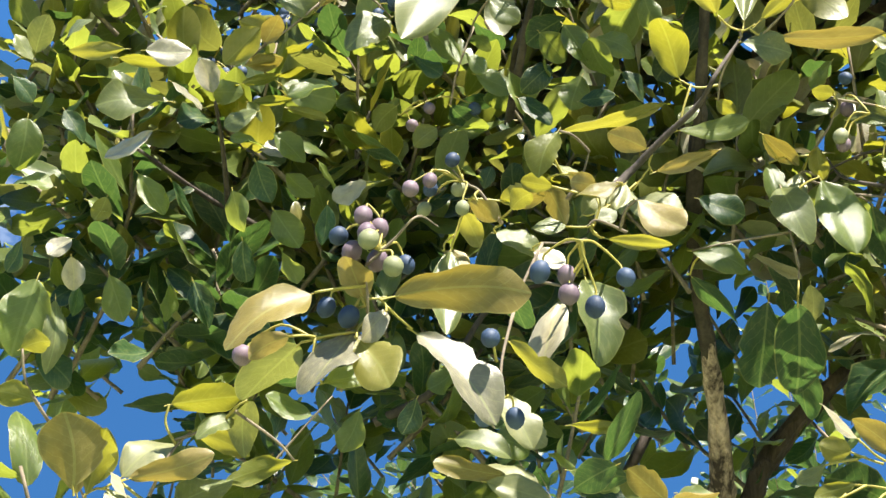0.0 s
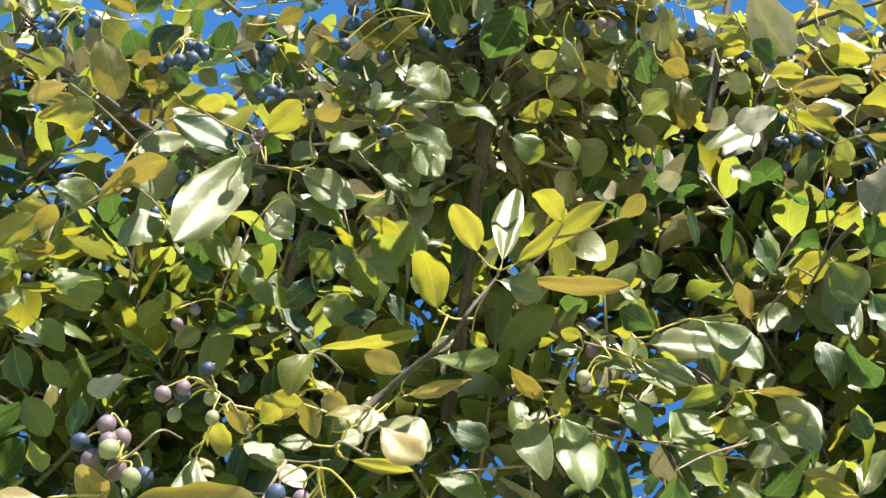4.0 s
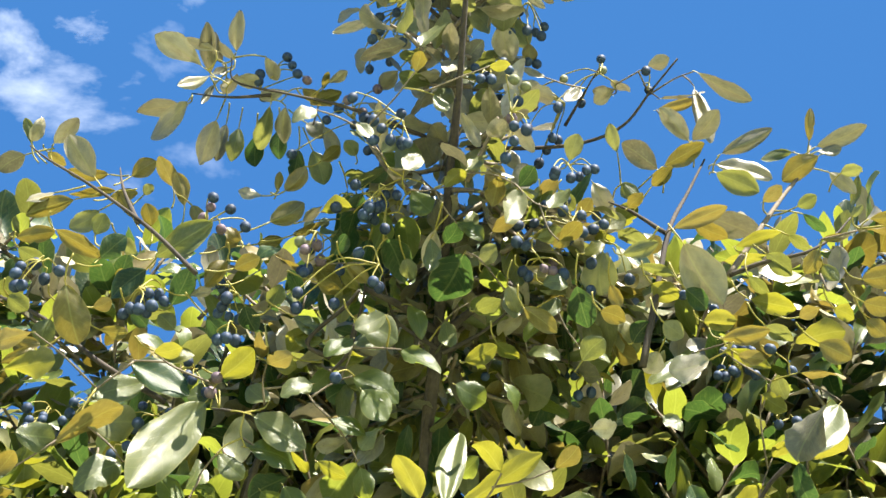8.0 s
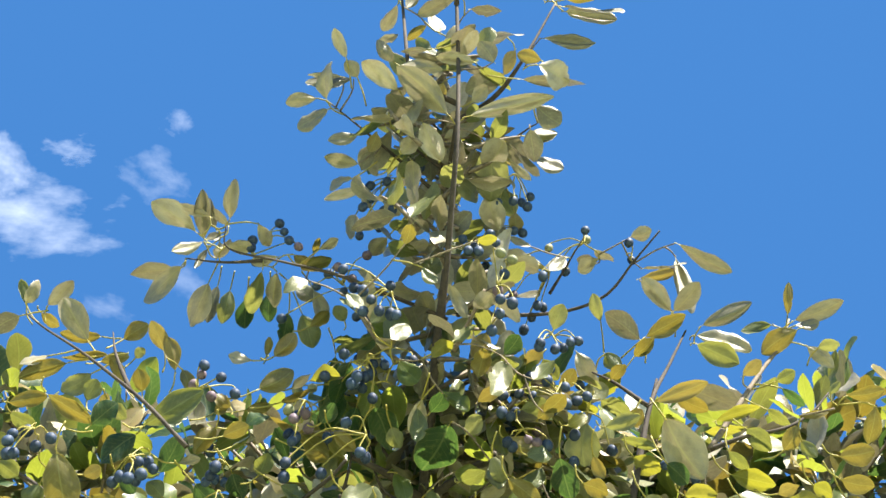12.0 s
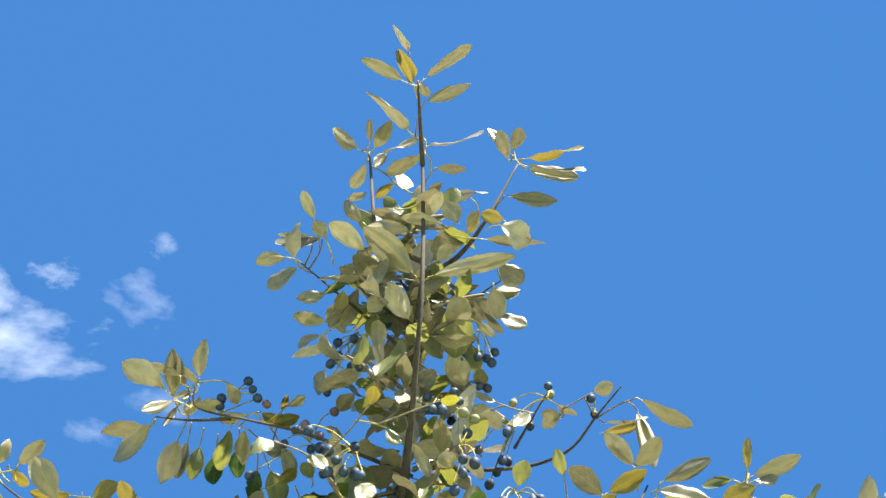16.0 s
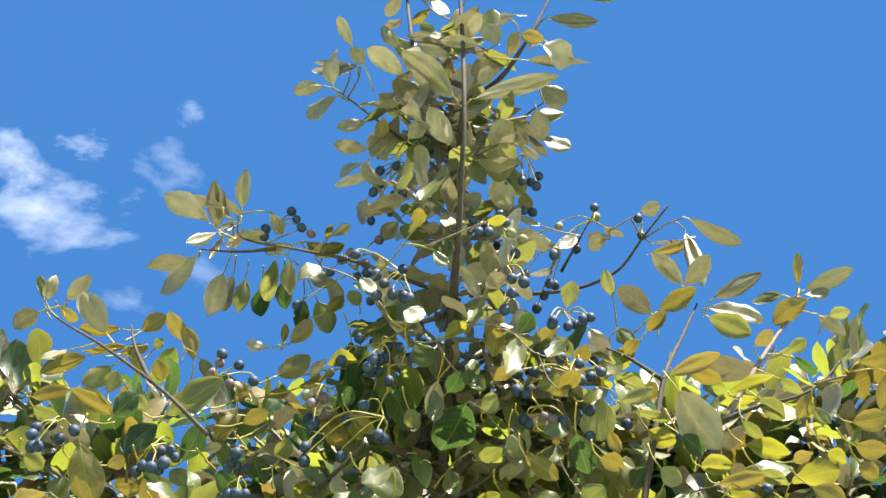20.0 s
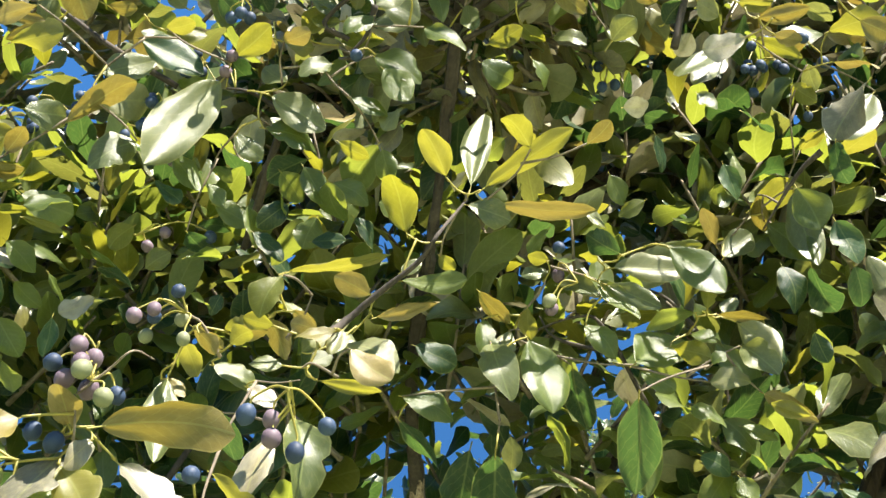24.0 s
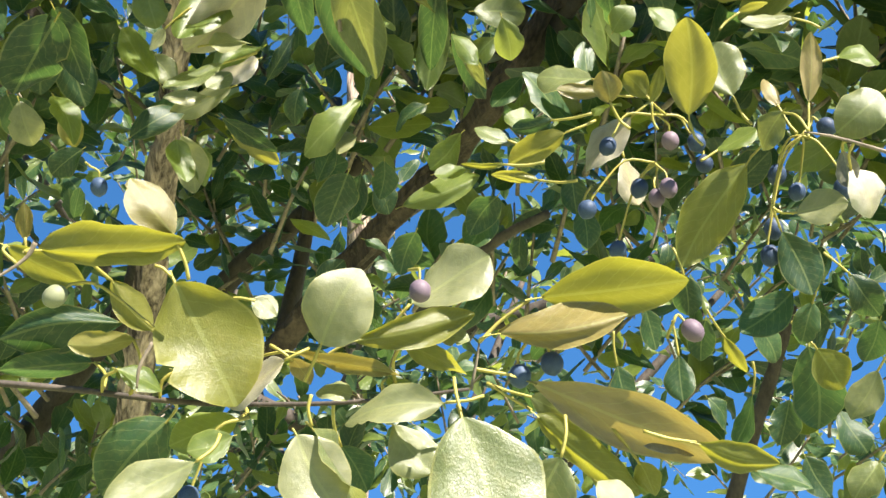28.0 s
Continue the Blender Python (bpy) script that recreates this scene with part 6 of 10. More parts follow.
leaf(spray, (-0.227, 1.093, 2.840), (-0.234, 1.115, 2.806), (-0.14, 0.83, 0.53), 0.0196, "olive", 11, (-0.222, 1.073, 2.843))
leaf(spray, (-0.209, 1.099, 2.835), (-0.213, 1.135, 2.822), (-0.51, 0.25, 0.83), 0.0228, "deep", 2, (-0.205, 1.072, 2.832))
leaf(spray, (-0.184, 1.094, 2.839), (-0.185, 1.120, 2.815), (0.04, 0.68, 0.73), 0.0185, "deep", 9, (-0.183, 1.070, 2.839))
leaf(spray, (-0.161, 1.095, 2.804), (-0.168, 1.117, 2.778), (0.12, -0.75, -0.65), 0.0179, "deep", 3, (-0.160, 1.071, 2.808))
leaf(spray, (-0.149, 1.100, 2.810), (-0.136, 1.123, 2.778), (-0.08, -0.79, -0.61), 0.0241, "olive", 6, (-0.157, 1.077, 2.814))
leaf(spray, (-0.138, 1.090, 2.838), (-0.125, 1.112, 2.806), (-0.05, -0.81, -0.58), 0.0170, "tan", 6, (-0.150, 1.070, 2.841))
leaf(spray, (-0.159, 1.098, 2.851), (-0.139, 1.109, 2.839), (0.21, -0.85, -0.48), 0.0192, "tan", 1, (-0.175, 1.079, 2.848))
leaf(spray, (-0.045, 1.078, 2.745), (-0.034, 1.060, 2.767), (-0.11, 0.74, 0.66), 0.0235, "olive", 2, (-0.049, 1.076, 2.724))
leaf(spray, (-0.024, 1.098, 2.781), (0.001, 1.115, 2.766), (0.09, 0.60, 0.79), 0.0177, "gold", 10, (-0.035, 1.080, 2.778))
leaf(spray, (-0.138, 1.089, 2.770), (-0.116, 1.072, 2.777), (0.09, 0.44, 0.89), 0.0152, "gold", 2, (-0.153, 1.086, 2.761))
leaf(spray, (-0.099, 1.084, 2.773), (-0.111, 1.070, 2.783), (0.02, 0.56, 0.83), 0.0157, "olive", 9, (-0.100, 1.083, 2.761))
leaf(spray, (-0.085, 1.067, 2.710), (-0.067, 1.052, 2.717), (0.15, 0.53, 0.84), 0.0167, "deep", 2, (-0.092, 1.065, 2.699))
leaf(spray, (-0.072, 1.079, 2.680), (-0.050, 1.067, 2.683), (0.12, 0.41, 0.90), 0.0158, "gold", 9, (-0.082, 1.073, 2.673))
leaf(spray, (-0.111, 1.048, 2.584), (-0.098, 1.030, 2.595), (0.05, 0.58, 0.82), 0.0176, "deep", 6, (-0.122, 1.044, 2.580))
leaf(spray, (-0.047, 1.063, 2.601), (-0.037, 1.077, 2.585), (0.12, 0.71, 0.70), 0.0176, "olive", 4, (-0.051, 1.042, 2.606))
leaf(spray, (-0.233, 1.043, 2.593), (-0.251, 1.043, 2.577), (-0.41, 0.77, 0.49), 0.0137, "olive", 2, (-0.230, 1.033, 2.597))
leaf(spray, (-0.306, 1.040, 2.603), (-0.290, 1.049, 2.590), (0.25, 0.60, 0.76), 0.0149, "olive", 9, (-0.310, 1.024, 2.604))
leaf(spray, (-0.334, 1.034, 2.560), (-0.352, 1.023, 2.561), (0.56, -0.83, 0.09), 0.0167, "tan", 4, (-0.312, 1.033, 2.558))
leaf(spray, (-0.288, 1.064, 2.532), (-0.272, 1.074, 2.522), (-0.08, 0.75, 0.65), 0.0161, "deep", 4, (-0.294, 1.043, 2.539))
leaf(spray, (-0.219, 1.058, 2.521), (-0.201, 1.079, 2.514), (-0.24, 0.48, 0.84), 0.0206, "deep", 6, (-0.234, 1.036, 2.526))
leaf(spray, (-0.189, 1.071, 2.548), (-0.179, 1.093, 2.534), (-0.08, 0.56, 0.83), 0.0209, "deep", 4, (-0.202, 1.049, 2.554))
leaf(spray, (-0.242, 1.060, 2.502), (-0.258, 1.052, 2.515), (0.00, 0.87, 0.50), 0.0165, "olive", 9, (-0.235, 1.052, 2.497))

# column heart
spray = limb("branch", [(-0.087, 1.069, 2.518), (-0.094, 1.085, 2.500), (-0.108, 1.095, 2.487)], 0.0029, 0.0011, BRANCH_BARK, seed=18)
limb("twig", [(-0.017, 1.142, 2.560), (-0.041, 1.132, 2.571), (-0.058, 1.120, 2.582), (-0.069, 1.090, 2.612)], 0.0024, 0.0007, BRANCH_BARK, parent=spray, seed=19)
limb("twig", [(-0.012, 1.146, 2.557), (0.023, 1.133, 2.570), (0.054, 1.116, 2.587)], 0.0026, 0.0008, BRANCH_BARK, parent=spray, seed=20)
limb("twig", [(-0.090, 1.105, 2.553), (-0.083, 1.084, 2.575), (-0.083, 1.065, 2.594)], 0.0018, 0.0004, BRANCH_BARK, parent=spray, seed=21)
cluster(spray, (-0.048, 0.967, 2.681), [((-0.058, 0.970, 2.656), "blue"), ((-0.048, 0.983, 2.667), "blue"), ((-0.042, 0.968, 2.648), "blue"), ((-0.073, 0.971, 2.656), "blue"), ((-0.075, 0.977, 2.694), "blue"), ((-0.084, 0.979, 2.700), "blue"), ((-0.066, 0.965, 2.666), "blue"), ((-0.092, 0.943, 2.683), "blue"), ((-0.048, 0.950, 2.668), "blue")])
cluster(spray, (-0.069, 1.015, 2.640), [((-0.064, 1.024, 2.642), "blue"), ((-0.053, 1.017, 2.634), "blue"), ((-0.027, 1.027, 2.652), "blue"), ((-0.078, 1.020, 2.621), "blue"), ((-0.071, 1.027, 2.628), "blue"), ((-0.074, 1.045, 2.634), "blue"), ((-0.063, 1.028, 2.600), "blue"), ((-0.083, 1.023, 2.614), "blue")])
cluster(spray, (0.052, 0.962, 2.685), [((0.059, 0.965, 2.706), "blue"), ((0.055, 0.951, 2.721), "pale"), ((0.066, 0.957, 2.718), "pale"), ((0.053, 0.979, 2.698), "mauve"), ((0.065, 0.964, 2.662), "blue"), ((0.054, 0.964, 2.667), "blue"), ((0.054, 0.976, 2.661), "blue"), ((0.046, 0.981, 2.642), "blue")])
leaf(spray, (-0.089, 1.090, 2.582), (-0.104, 1.072, 2.593), (0.21, 0.35, 0.92), 0.0160, "lime", 2, (-0.083, 1.084, 2.575))
leaf(spray, (-0.073, 1.074, 2.603), (-0.085, 1.107, 2.598), (-0.15, 0.11, 0.98), 0.0206, "deep", 4, (-0.083, 1.065, 2.594))
leaf(spray, (-0.041, 1.103, 2.581), (-0.030, 1.101, 2.536), (0.09, -0.99, 0.07), 0.0174, "green", 1, (-0.059, 1.116, 2.587))
leaf(spray, (-0.063, 1.047, 2.613), (-0.047, 1.092, 2.599), (-0.06, 0.31, 0.95), 0.0281, "deep", 1, (-0.076, 1.072, 2.601))
leaf(spray, (-0.063, 1.031, 2.634), (-0.074, 1.071, 2.623), (0.19, 0.31, 0.93), 0.0238, "green", 4, (-0.066, 1.053, 2.610))
leaf(spray, (-0.047, 1.036, 2.632), (-0.042, 1.087, 2.624), (0.15, 0.13, 0.98), 0.0256, "green", 1, (-0.064, 1.036, 2.628))
leaf(spray, (-0.042, 1.021, 2.647), (-0.021, 1.019, 2.613), (-0.26, -0.96, -0.11), 0.0230, "green", 2, (-0.052, 1.036, 2.631))
leaf(spray, (-0.048, 1.002, 2.649), (-0.030, 1.003, 2.676), (0.17, -0.98, -0.08), 0.0190, "olive", 0, (-0.045, 1.024, 2.643))
leaf(spray, (-0.069, 0.990, 2.659), (-0.048, 0.981, 2.674), (-0.26, -0.95, -0.17), 0.0161, "olive", 0, (-0.047, 1.008, 2.648))
leaf(spray, (-0.084, 1.016, 2.641), (-0.101, 1.060, 2.626), (-0.16, 0.25, 0.95), 0.0254, "deep", 3, (-0.064, 1.036, 2.628))
leaf(spray, (-0.095, 1.038, 2.633), (-0.109, 1.107, 2.637), (0.25, 0.00, 0.97), 0.0230, "deep", 3, (-0.077, 1.023, 2.636))
leaf(spray, (-0.009, 1.110, 2.566), (-0.004, 1.104, 2.525), (-0.19, -0.98, 0.11), 0.0176, "olive", 0, (-0.025, 1.139, 2.564))
leaf(spray, (0.048, 1.084, 2.578), (0.052, 1.084, 2.541), (0.01, -1.00, 0.01), 0.0190, "olive", 3, (0.054, 1.116, 2.587))
leaf(spray, (0.077, 1.101, 2.566), (0.065, 1.102, 2.532), (-0.14, -0.99, 0.01), 0.0217, "green", 4, (0.052, 1.103, 2.583))
leaf(spray, (0.095, 1.084, 2.571), (0.078, 1.086, 2.544), (-0.03, -1.00, -0.06), 0.0190, "olive", 0, (0.071, 1.102, 2.570))
leaf(spray, (-0.011, 1.012, 2.637), (0.010, 0.998, 2.646), (-0.15, 0.34, 0.93), 0.0158, "lime", 7, (-0.045, 1.019, 2.644))
leaf(spray, (0.010, 1.003, 2.651), (0.031, 0.999, 2.672), (-0.02, -0.99, -0.13), 0.0181, "olive", 3, (-0.019, 1.014, 2.639))
leaf(spray, (-0.000, 1.034, 2.615), (0.026, 1.035, 2.594), (0.01, -1.00, -0.06), 0.0200, "green", 8, (-0.019, 1.014, 2.639))
leaf(spray, (-0.022, 1.043, 2.607), (-0.022, 1.045, 2.562), (-0.23, -0.97, -0.05), 0.0170, "olive", 2, (-0.005, 1.029, 2.621))
leaf(spray, (0.011, 1.089, 2.568), (0.043, 1.102, 2.567), (-0.08, 0.31, 0.95), 0.0205, "green", 1, (-0.013, 1.117, 2.565))
leaf(spray, (0.041, 1.001, 2.645), (0.034, 1.033, 2.637), (-0.08, 0.21, 0.97), 0.0201, "gold", 8, (0.003, 1.005, 2.648))
leaf(spray, (0.063, 1.020, 2.647), (0.046, 1.015, 2.595), (0.23, -0.97, 0.00), 0.0221, "olive", 5, (0.032, 1.002, 2.646))
leaf(spray, (0.084, 1.029, 2.626), (0.106, 1.023, 2.651), (-0.20, -0.98, -0.08), 0.0202, "olive", 5, (0.055, 1.015, 2.647))
leaf(spray, (0.064, 1.131, 2.544), (0.095, 1.123, 2.530), (-0.21, -0.97, 0.09), 0.0206, "olive", 8, (0.071, 1.102, 2.570))
leaf(spray, (-0.122, 1.116, 2.521), (-0.080, 1.099, 2.512), (0.27, 0.18, 0.95), 0.0252, "lime", 4, (-0.108, 1.095, 2.487))
leaf(spray, (-0.152, 1.108, 2.520), (-0.130, 1.074, 2.522), (0.17, 0.18, 0.97), 0.0218, "lime", 2, (-0.118, 1.111, 2.513))
leaf(spray, (-0.050, 1.099, 2.539), (-0.092, 1.100, 2.526), (-0.01, -0.99, -0.10), 0.0260, "olive", 6, (-0.089, 1.103, 2.554))
leaf(spray, (-0.124, 1.019, 2.612), (-0.093, 1.017, 2.618), (-0.17, 0.11, 0.98), 0.0188, "lime", 8, (-0.091, 1.034, 2.634))
leaf(spray, (0.026, 1.056, 2.586), (0.043, 1.094, 2.587), (-0.18, 0.04, 0.98), 0.0248, "green", 2, (0.049, 1.092, 2.580))
leaf(spray, (0.032, 1.057, 2.625), (0.063, 1.037, 2.635), (-0.11, 0.28, 0.95), 0.0212, "gold", 4, (0.032, 1.065, 2.584))
leaf(spray, (0.093, 1.042, 2.595), (0.113, 1.018, 2.599), (0.05, 0.23, 0.97), 0.0188, "gold", 0, (0.077, 1.026, 2.632))
leaf(spray, (-0.090, 0.964, 2.676), (-0.073, 0.968, 2.656), (0.16, -0.99, -0.05), 0.0157, "olive", 0, (-0.063, 0.994, 2.656))
leaf(spray, (-0.123, 0.950, 2.676), (-0.145, 0.948, 2.655), (0.14, -0.99, -0.03), 0.0177, "olive", 1, (-0.083, 0.971, 2.671))
leaf(spray, (-0.130, 1.063, 2.590), (-0.106, 1.102, 2.594), (-0.28, 0.09, 0.95), 0.0196, "gold", 7, (-0.083, 1.065, 2.594))
leaf(spray, (0.010, 1.025, 2.569), (-0.017, 1.087, 2.567), (0.10, 0.07, 0.99), 0.0406, "deep", 0, (0.032, 1.065, 2.584))
leaf(spray, (0.109, 1.108, 2.531), (0.139, 1.111, 2.513), (0.03, -1.00, -0.09), 0.0208, "olive", 3, (0.089, 1.088, 2.571))
leaf(spray, (-0.036, 0.935, 2.708), (-0.030, 0.913, 2.714), (0.06, 0.26, 0.96), 0.0140, "gold", 7, (-0.083, 0.971, 2.671))
leaf(spray, (-0.020, 0.944, 2.691), (-0.006, 0.950, 2.672), (0.22, -0.97, -0.12), 0.0140, "olive", 2, (-0.048, 0.944, 2.699))
leaf(spray, (0.030, 0.929, 2.711), (0.051, 0.929, 2.715), (-0.19, 0.15, 0.97), 0.0129, "lime", 0, (-0.027, 0.944, 2.693))

# fork spray
spray = limb("branch", [(-0.109, 1.051, 2.168), (-0.096, 1.062, 2.189), (-0.072, 1.052, 2.207), (-0.046, 1.040, 2.224), (-0.032, 1.028, 2.240), (-0.012, 1.091, 2.322)], 0.0032, 0.0009, BRANCH_BARK, seed=22)
limb("twig", [(-0.012, 1.076, 2.309), (-0.013, 1.073, 2.313)], 0.0013, 0.0005, TWIG_BARK, parent=spray, seed=23)
limb("twig", [(-0.136, 1.050, 2.164), (-0.125, 1.043, 2.177), (-0.119, 1.035, 2.190)], 0.0015, 0.0004, TWIG_BARK, parent=spray, seed=24)
leaf(spray, (-0.014, 1.074, 2.304), (0.022, 1.083, 2.297), (0.21, -0.97, -0.08), 0.0225, "olive", 7)
leaf(spray, (-0.004, 1.072, 2.314), (0.067, 1.031, 2.342), (-0.11, 0.42, 0.90), 0.0207, "lime", 0, (-0.013, 1.073, 2.313))
leaf(spray, (-0.010, 1.079, 2.319), (0.004, 1.095, 2.419), (0.07, -0.99, 0.15), 0.0244, "olive", 2, (-0.014, 1.086, 2.316))
leaf(spray, (0.005, 1.075, 2.305), (0.089, 1.098, 2.316), (-0.22, 0.37, 0.90), 0.0214, "gold", 0, (-0.006, 1.072, 2.314))
leaf(spray, (-0.026, 1.064, 2.318), (-0.045, 1.021, 2.334), (0.09, 0.30, 0.95), 0.0228, "lime", 6, (-0.013, 1.073, 2.313))
leaf(spray, (-0.034, 1.108, 2.283), (-0.021, 1.121, 2.277), (0.03, 0.40, 0.91), 0.0128, "lime", 6, (-0.017, 1.077, 2.303))
leaf(spray, (-0.057, 1.094, 2.288), (-0.069, 1.041, 2.308), (-0.23, 0.39, 0.89), 0.0261, "lime", 1, (-0.030, 1.100, 2.288))
leaf(spray, (-0.061, 1.102, 2.256), (-0.047, 1.100, 2.272), (-0.24, -0.97, 0.07), 0.0133, "olive", 0, (-0.050, 1.096, 2.288))
leaf(spray, (-0.066, 1.122, 2.268), (-0.012, 1.112, 2.262), (-0.17, -0.97, 0.19), 0.0212, "green", 2, (-0.058, 1.101, 2.264))
leaf(spray, (-0.083, 1.125, 2.255), (-0.112, 1.110, 2.263), (0.00, 0.49, 0.87), 0.0199, "gold", 0, (-0.064, 1.117, 2.267))
leaf(spray, (-0.086, 1.134, 2.241), (-0.032, 1.138, 2.259), (-0.33, 0.23, 0.91), 0.0158, "gold", 6, (-0.079, 1.123, 2.258))
leaf(spray, (-0.098, 1.136, 2.230), (-0.107, 1.129, 2.206), (0.28, -0.95, 0.16), 0.0136, "olive", 1, (-0.084, 1.131, 2.245))
leaf(spray, (-0.105, 1.130, 2.217), (-0.062, 1.122, 2.189), (0.00, -0.95, 0.30), 0.0316, "olive", 1, (-0.095, 1.134, 2.234))
leaf(spray, (-0.118, 1.128, 2.211), (-0.103, 1.140, 2.244), (0.30, -0.93, 0.21), 0.0111, "olive", 8, (-0.103, 1.131, 2.221))
leaf(spray, (-0.136, 1.129, 2.205), (-0.118, 1.136, 2.231), (0.31, -0.95, 0.05), 0.0191, "lime", 7, (-0.114, 1.129, 2.213))
leaf(spray, (-0.132, 1.129, 2.241), (-0.156, 1.123, 2.253), (0.34, -0.92, 0.20), 0.0158, "olive", 4, (-0.121, 1.129, 2.211))
leaf(spray, (-0.144, 1.119, 2.240), (-0.123, 1.134, 2.229), (0.08, 0.50, 0.86), 0.0164, "gold", 4, (-0.129, 1.129, 2.234))
leaf(spray, (-0.162, 1.127, 2.241), (-0.151, 1.163, 2.224), (-0.21, 0.47, 0.86), 0.0180, "gold", 8, (-0.140, 1.121, 2.238))
leaf(spray, (-0.152, 1.098, 2.257), (-0.068, 1.081, 2.260), (-0.01, 0.17, 0.99), 0.0206, "lime", 0, (-0.147, 1.123, 2.239))
leaf(spray, (-0.182, 1.135, 2.221), (-0.159, 1.113, 2.221), (0.29, 0.32, 0.90), 0.0185, "gold", 7, (-0.156, 1.126, 2.240))
leaf(spray, (-0.196, 1.133, 2.229), (-0.173, 1.123, 2.230), (0.15, 0.43, 0.89), 0.0146, "lime", 3, (-0.176, 1.133, 2.225))
leaf(spray, (-0.219, 1.123, 2.228), (-0.195, 1.141, 2.219), (0.14, 0.25, 0.96), 0.0186, "gold", 2, (-0.191, 1.133, 2.228))
leaf(spray, (0.037, 1.042, 2.328), (0.015, 1.011, 2.337), (0.25, 0.10, 0.96), 0.0231, "lime", 8, (0.002, 1.074, 2.307))
leaf(spray, (0.075, 1.037, 2.329), (0.094, 1.020, 2.339), (-0.12, 0.37, 0.92), 0.0166, "gold", 2, (0.028, 1.050, 2.323))
leaf(spray, (-0.131, 0.979, 2.168), (-0.146, 0.983, 2.135), (-0.14, -0.99, -0.06), 0.0222, "lime", 8, (-0.119, 1.035, 2.190))

# berry spray upper
spray = limb("branch", [(-0.177, 1.038, 2.141), (-0.189, 1.024, 2.158), (-0.197, 1.019, 2.162), (-0.205, 1.012, 2.169)], 0.0013, 0.0005, TWIG_BARK, seed=25)
limb("twig", [(-0.097, 1.027, 2.118), (-0.114, 1.021, 2.125), (-0.121, 1.022, 2.122)], 0.0011, 0.0005, TWIG_BARK, parent=spray, seed=26)
cluster(spray, (-0.199, 1.018, 2.163), [((-0.203, 1.003, 2.170), "blue"), ((-0.220, 1.018, 2.160), "blue"), ((-0.229, 1.000, 2.148), "mauve"), ((-0.226, 1.027, 2.151), "pale"), ((-0.203, 1.024, 2.162), "pale"), ((-0.198, 1.013, 2.139), "pale"), ((-0.217, 1.002, 2.155), "mauve")])
leaf(spray, (-0.185, 1.044, 2.140), (-0.154, 1.061, 2.134), (0.50, -0.85, 0.17), 0.0212, "olive", 1, (-0.177, 1.038, 2.141))
leaf(spray, (-0.191, 1.017, 2.148), (-0.179, 1.030, 2.138), (0.08, 0.57, 0.82), 0.0123, "gold", 8, (-0.190, 1.023, 2.158))
leaf(spray, (-0.171, 1.027, 2.142), (-0.155, 1.018, 2.149), (-0.14, 0.47, 0.87), 0.0156, "lime", 8, (-0.178, 1.036, 2.144))
leaf(spray, (-0.202, 1.033, 2.151), (-0.195, 1.061, 2.143), (0.01, 0.26, 0.96), 0.0150, "lime", 1, (-0.190, 1.023, 2.157))
leaf(spray, (-0.210, 1.039, 2.130), (-0.208, 1.022, 2.053), (0.54, -0.82, 0.19), 0.0245, "olive", 0, (-0.199, 1.030, 2.152))
leaf(spray, (-0.218, 1.044, 2.130), (-0.199, 1.044, 2.115), (-0.01, -1.00, 0.02), 0.0124, "gold", 6, (-0.207, 1.037, 2.136))
leaf(spray, (-0.116, 1.049, 2.131), (-0.071, 1.069, 2.134), (-0.26, 0.50, 0.83), 0.0118, "lime", 2, (-0.118, 1.022, 2.123))
leaf(spray, (-0.120, 1.051, 2.146), (-0.105, 1.054, 2.155), (0.16, -0.99, 0.03), 0.0139, "olive", 0, (-0.117, 1.042, 2.129))
leaf(spray, (-0.134, 1.045, 2.139), (-0.159, 1.042, 2.140), (0.14, -0.99, 0.06), 0.0151, "olive", 4, (-0.119, 1.048, 2.140))
leaf(spray, (-0.114, 1.041, 2.165), (-0.132, 1.033, 2.166), (-0.13, 0.41, 0.90), 0.0151, "gold", 4, (-0.119, 1.049, 2.142))
leaf(spray, (-0.096, 1.035, 2.163), (-0.103, 1.029, 2.137), (0.04, -0.97, 0.22), 0.0136, "olive", 6, (-0.115, 1.043, 2.159))
leaf(spray, (-0.099, 1.025, 2.156), (-0.127, 1.018, 2.144), (0.19, -0.98, 0.10), 0.0171, "gold", 4, (-0.101, 1.037, 2.162))
leaf(spray, (-0.141, 1.032, 2.162), (-0.163, 1.026, 2.165), (-0.01, 0.41, 0.91), 0.0143, "lime", 6, (-0.115, 1.043, 2.159))
leaf(spray, (-0.090, 0.991, 2.118), (-0.061, 0.984, 2.088), (0.03, -0.97, 0.26), 0.0253, "gold", 2, (-0.101, 1.025, 2.120))

# berry spray near
spray = limb("branch", [(-0.244, 0.928, 1.967), (-0.231, 0.919, 1.989), (-0.222, 0.894, 1.995), (-0.222, 0.882, 2.013)], 0.0012, 0.0005, TWIG_BARK, seed=27)
limb("twig", [(-0.221, 0.882, 2.013), (-0.205, 0.878, 2.026), (-0.193, 0.874, 2.035), (-0.194, 0.927, 2.065)], 0.0009, 0.0004, TWIG_BARK, parent=spray, seed=28)
limb("twig", [(-0.147, 1.008, 2.103), (-0.134, 1.010, 2.103), (-0.120, 1.010, 2.105)], 0.0007, 0.0003, TWIG_BARK, parent=spray, seed=29)
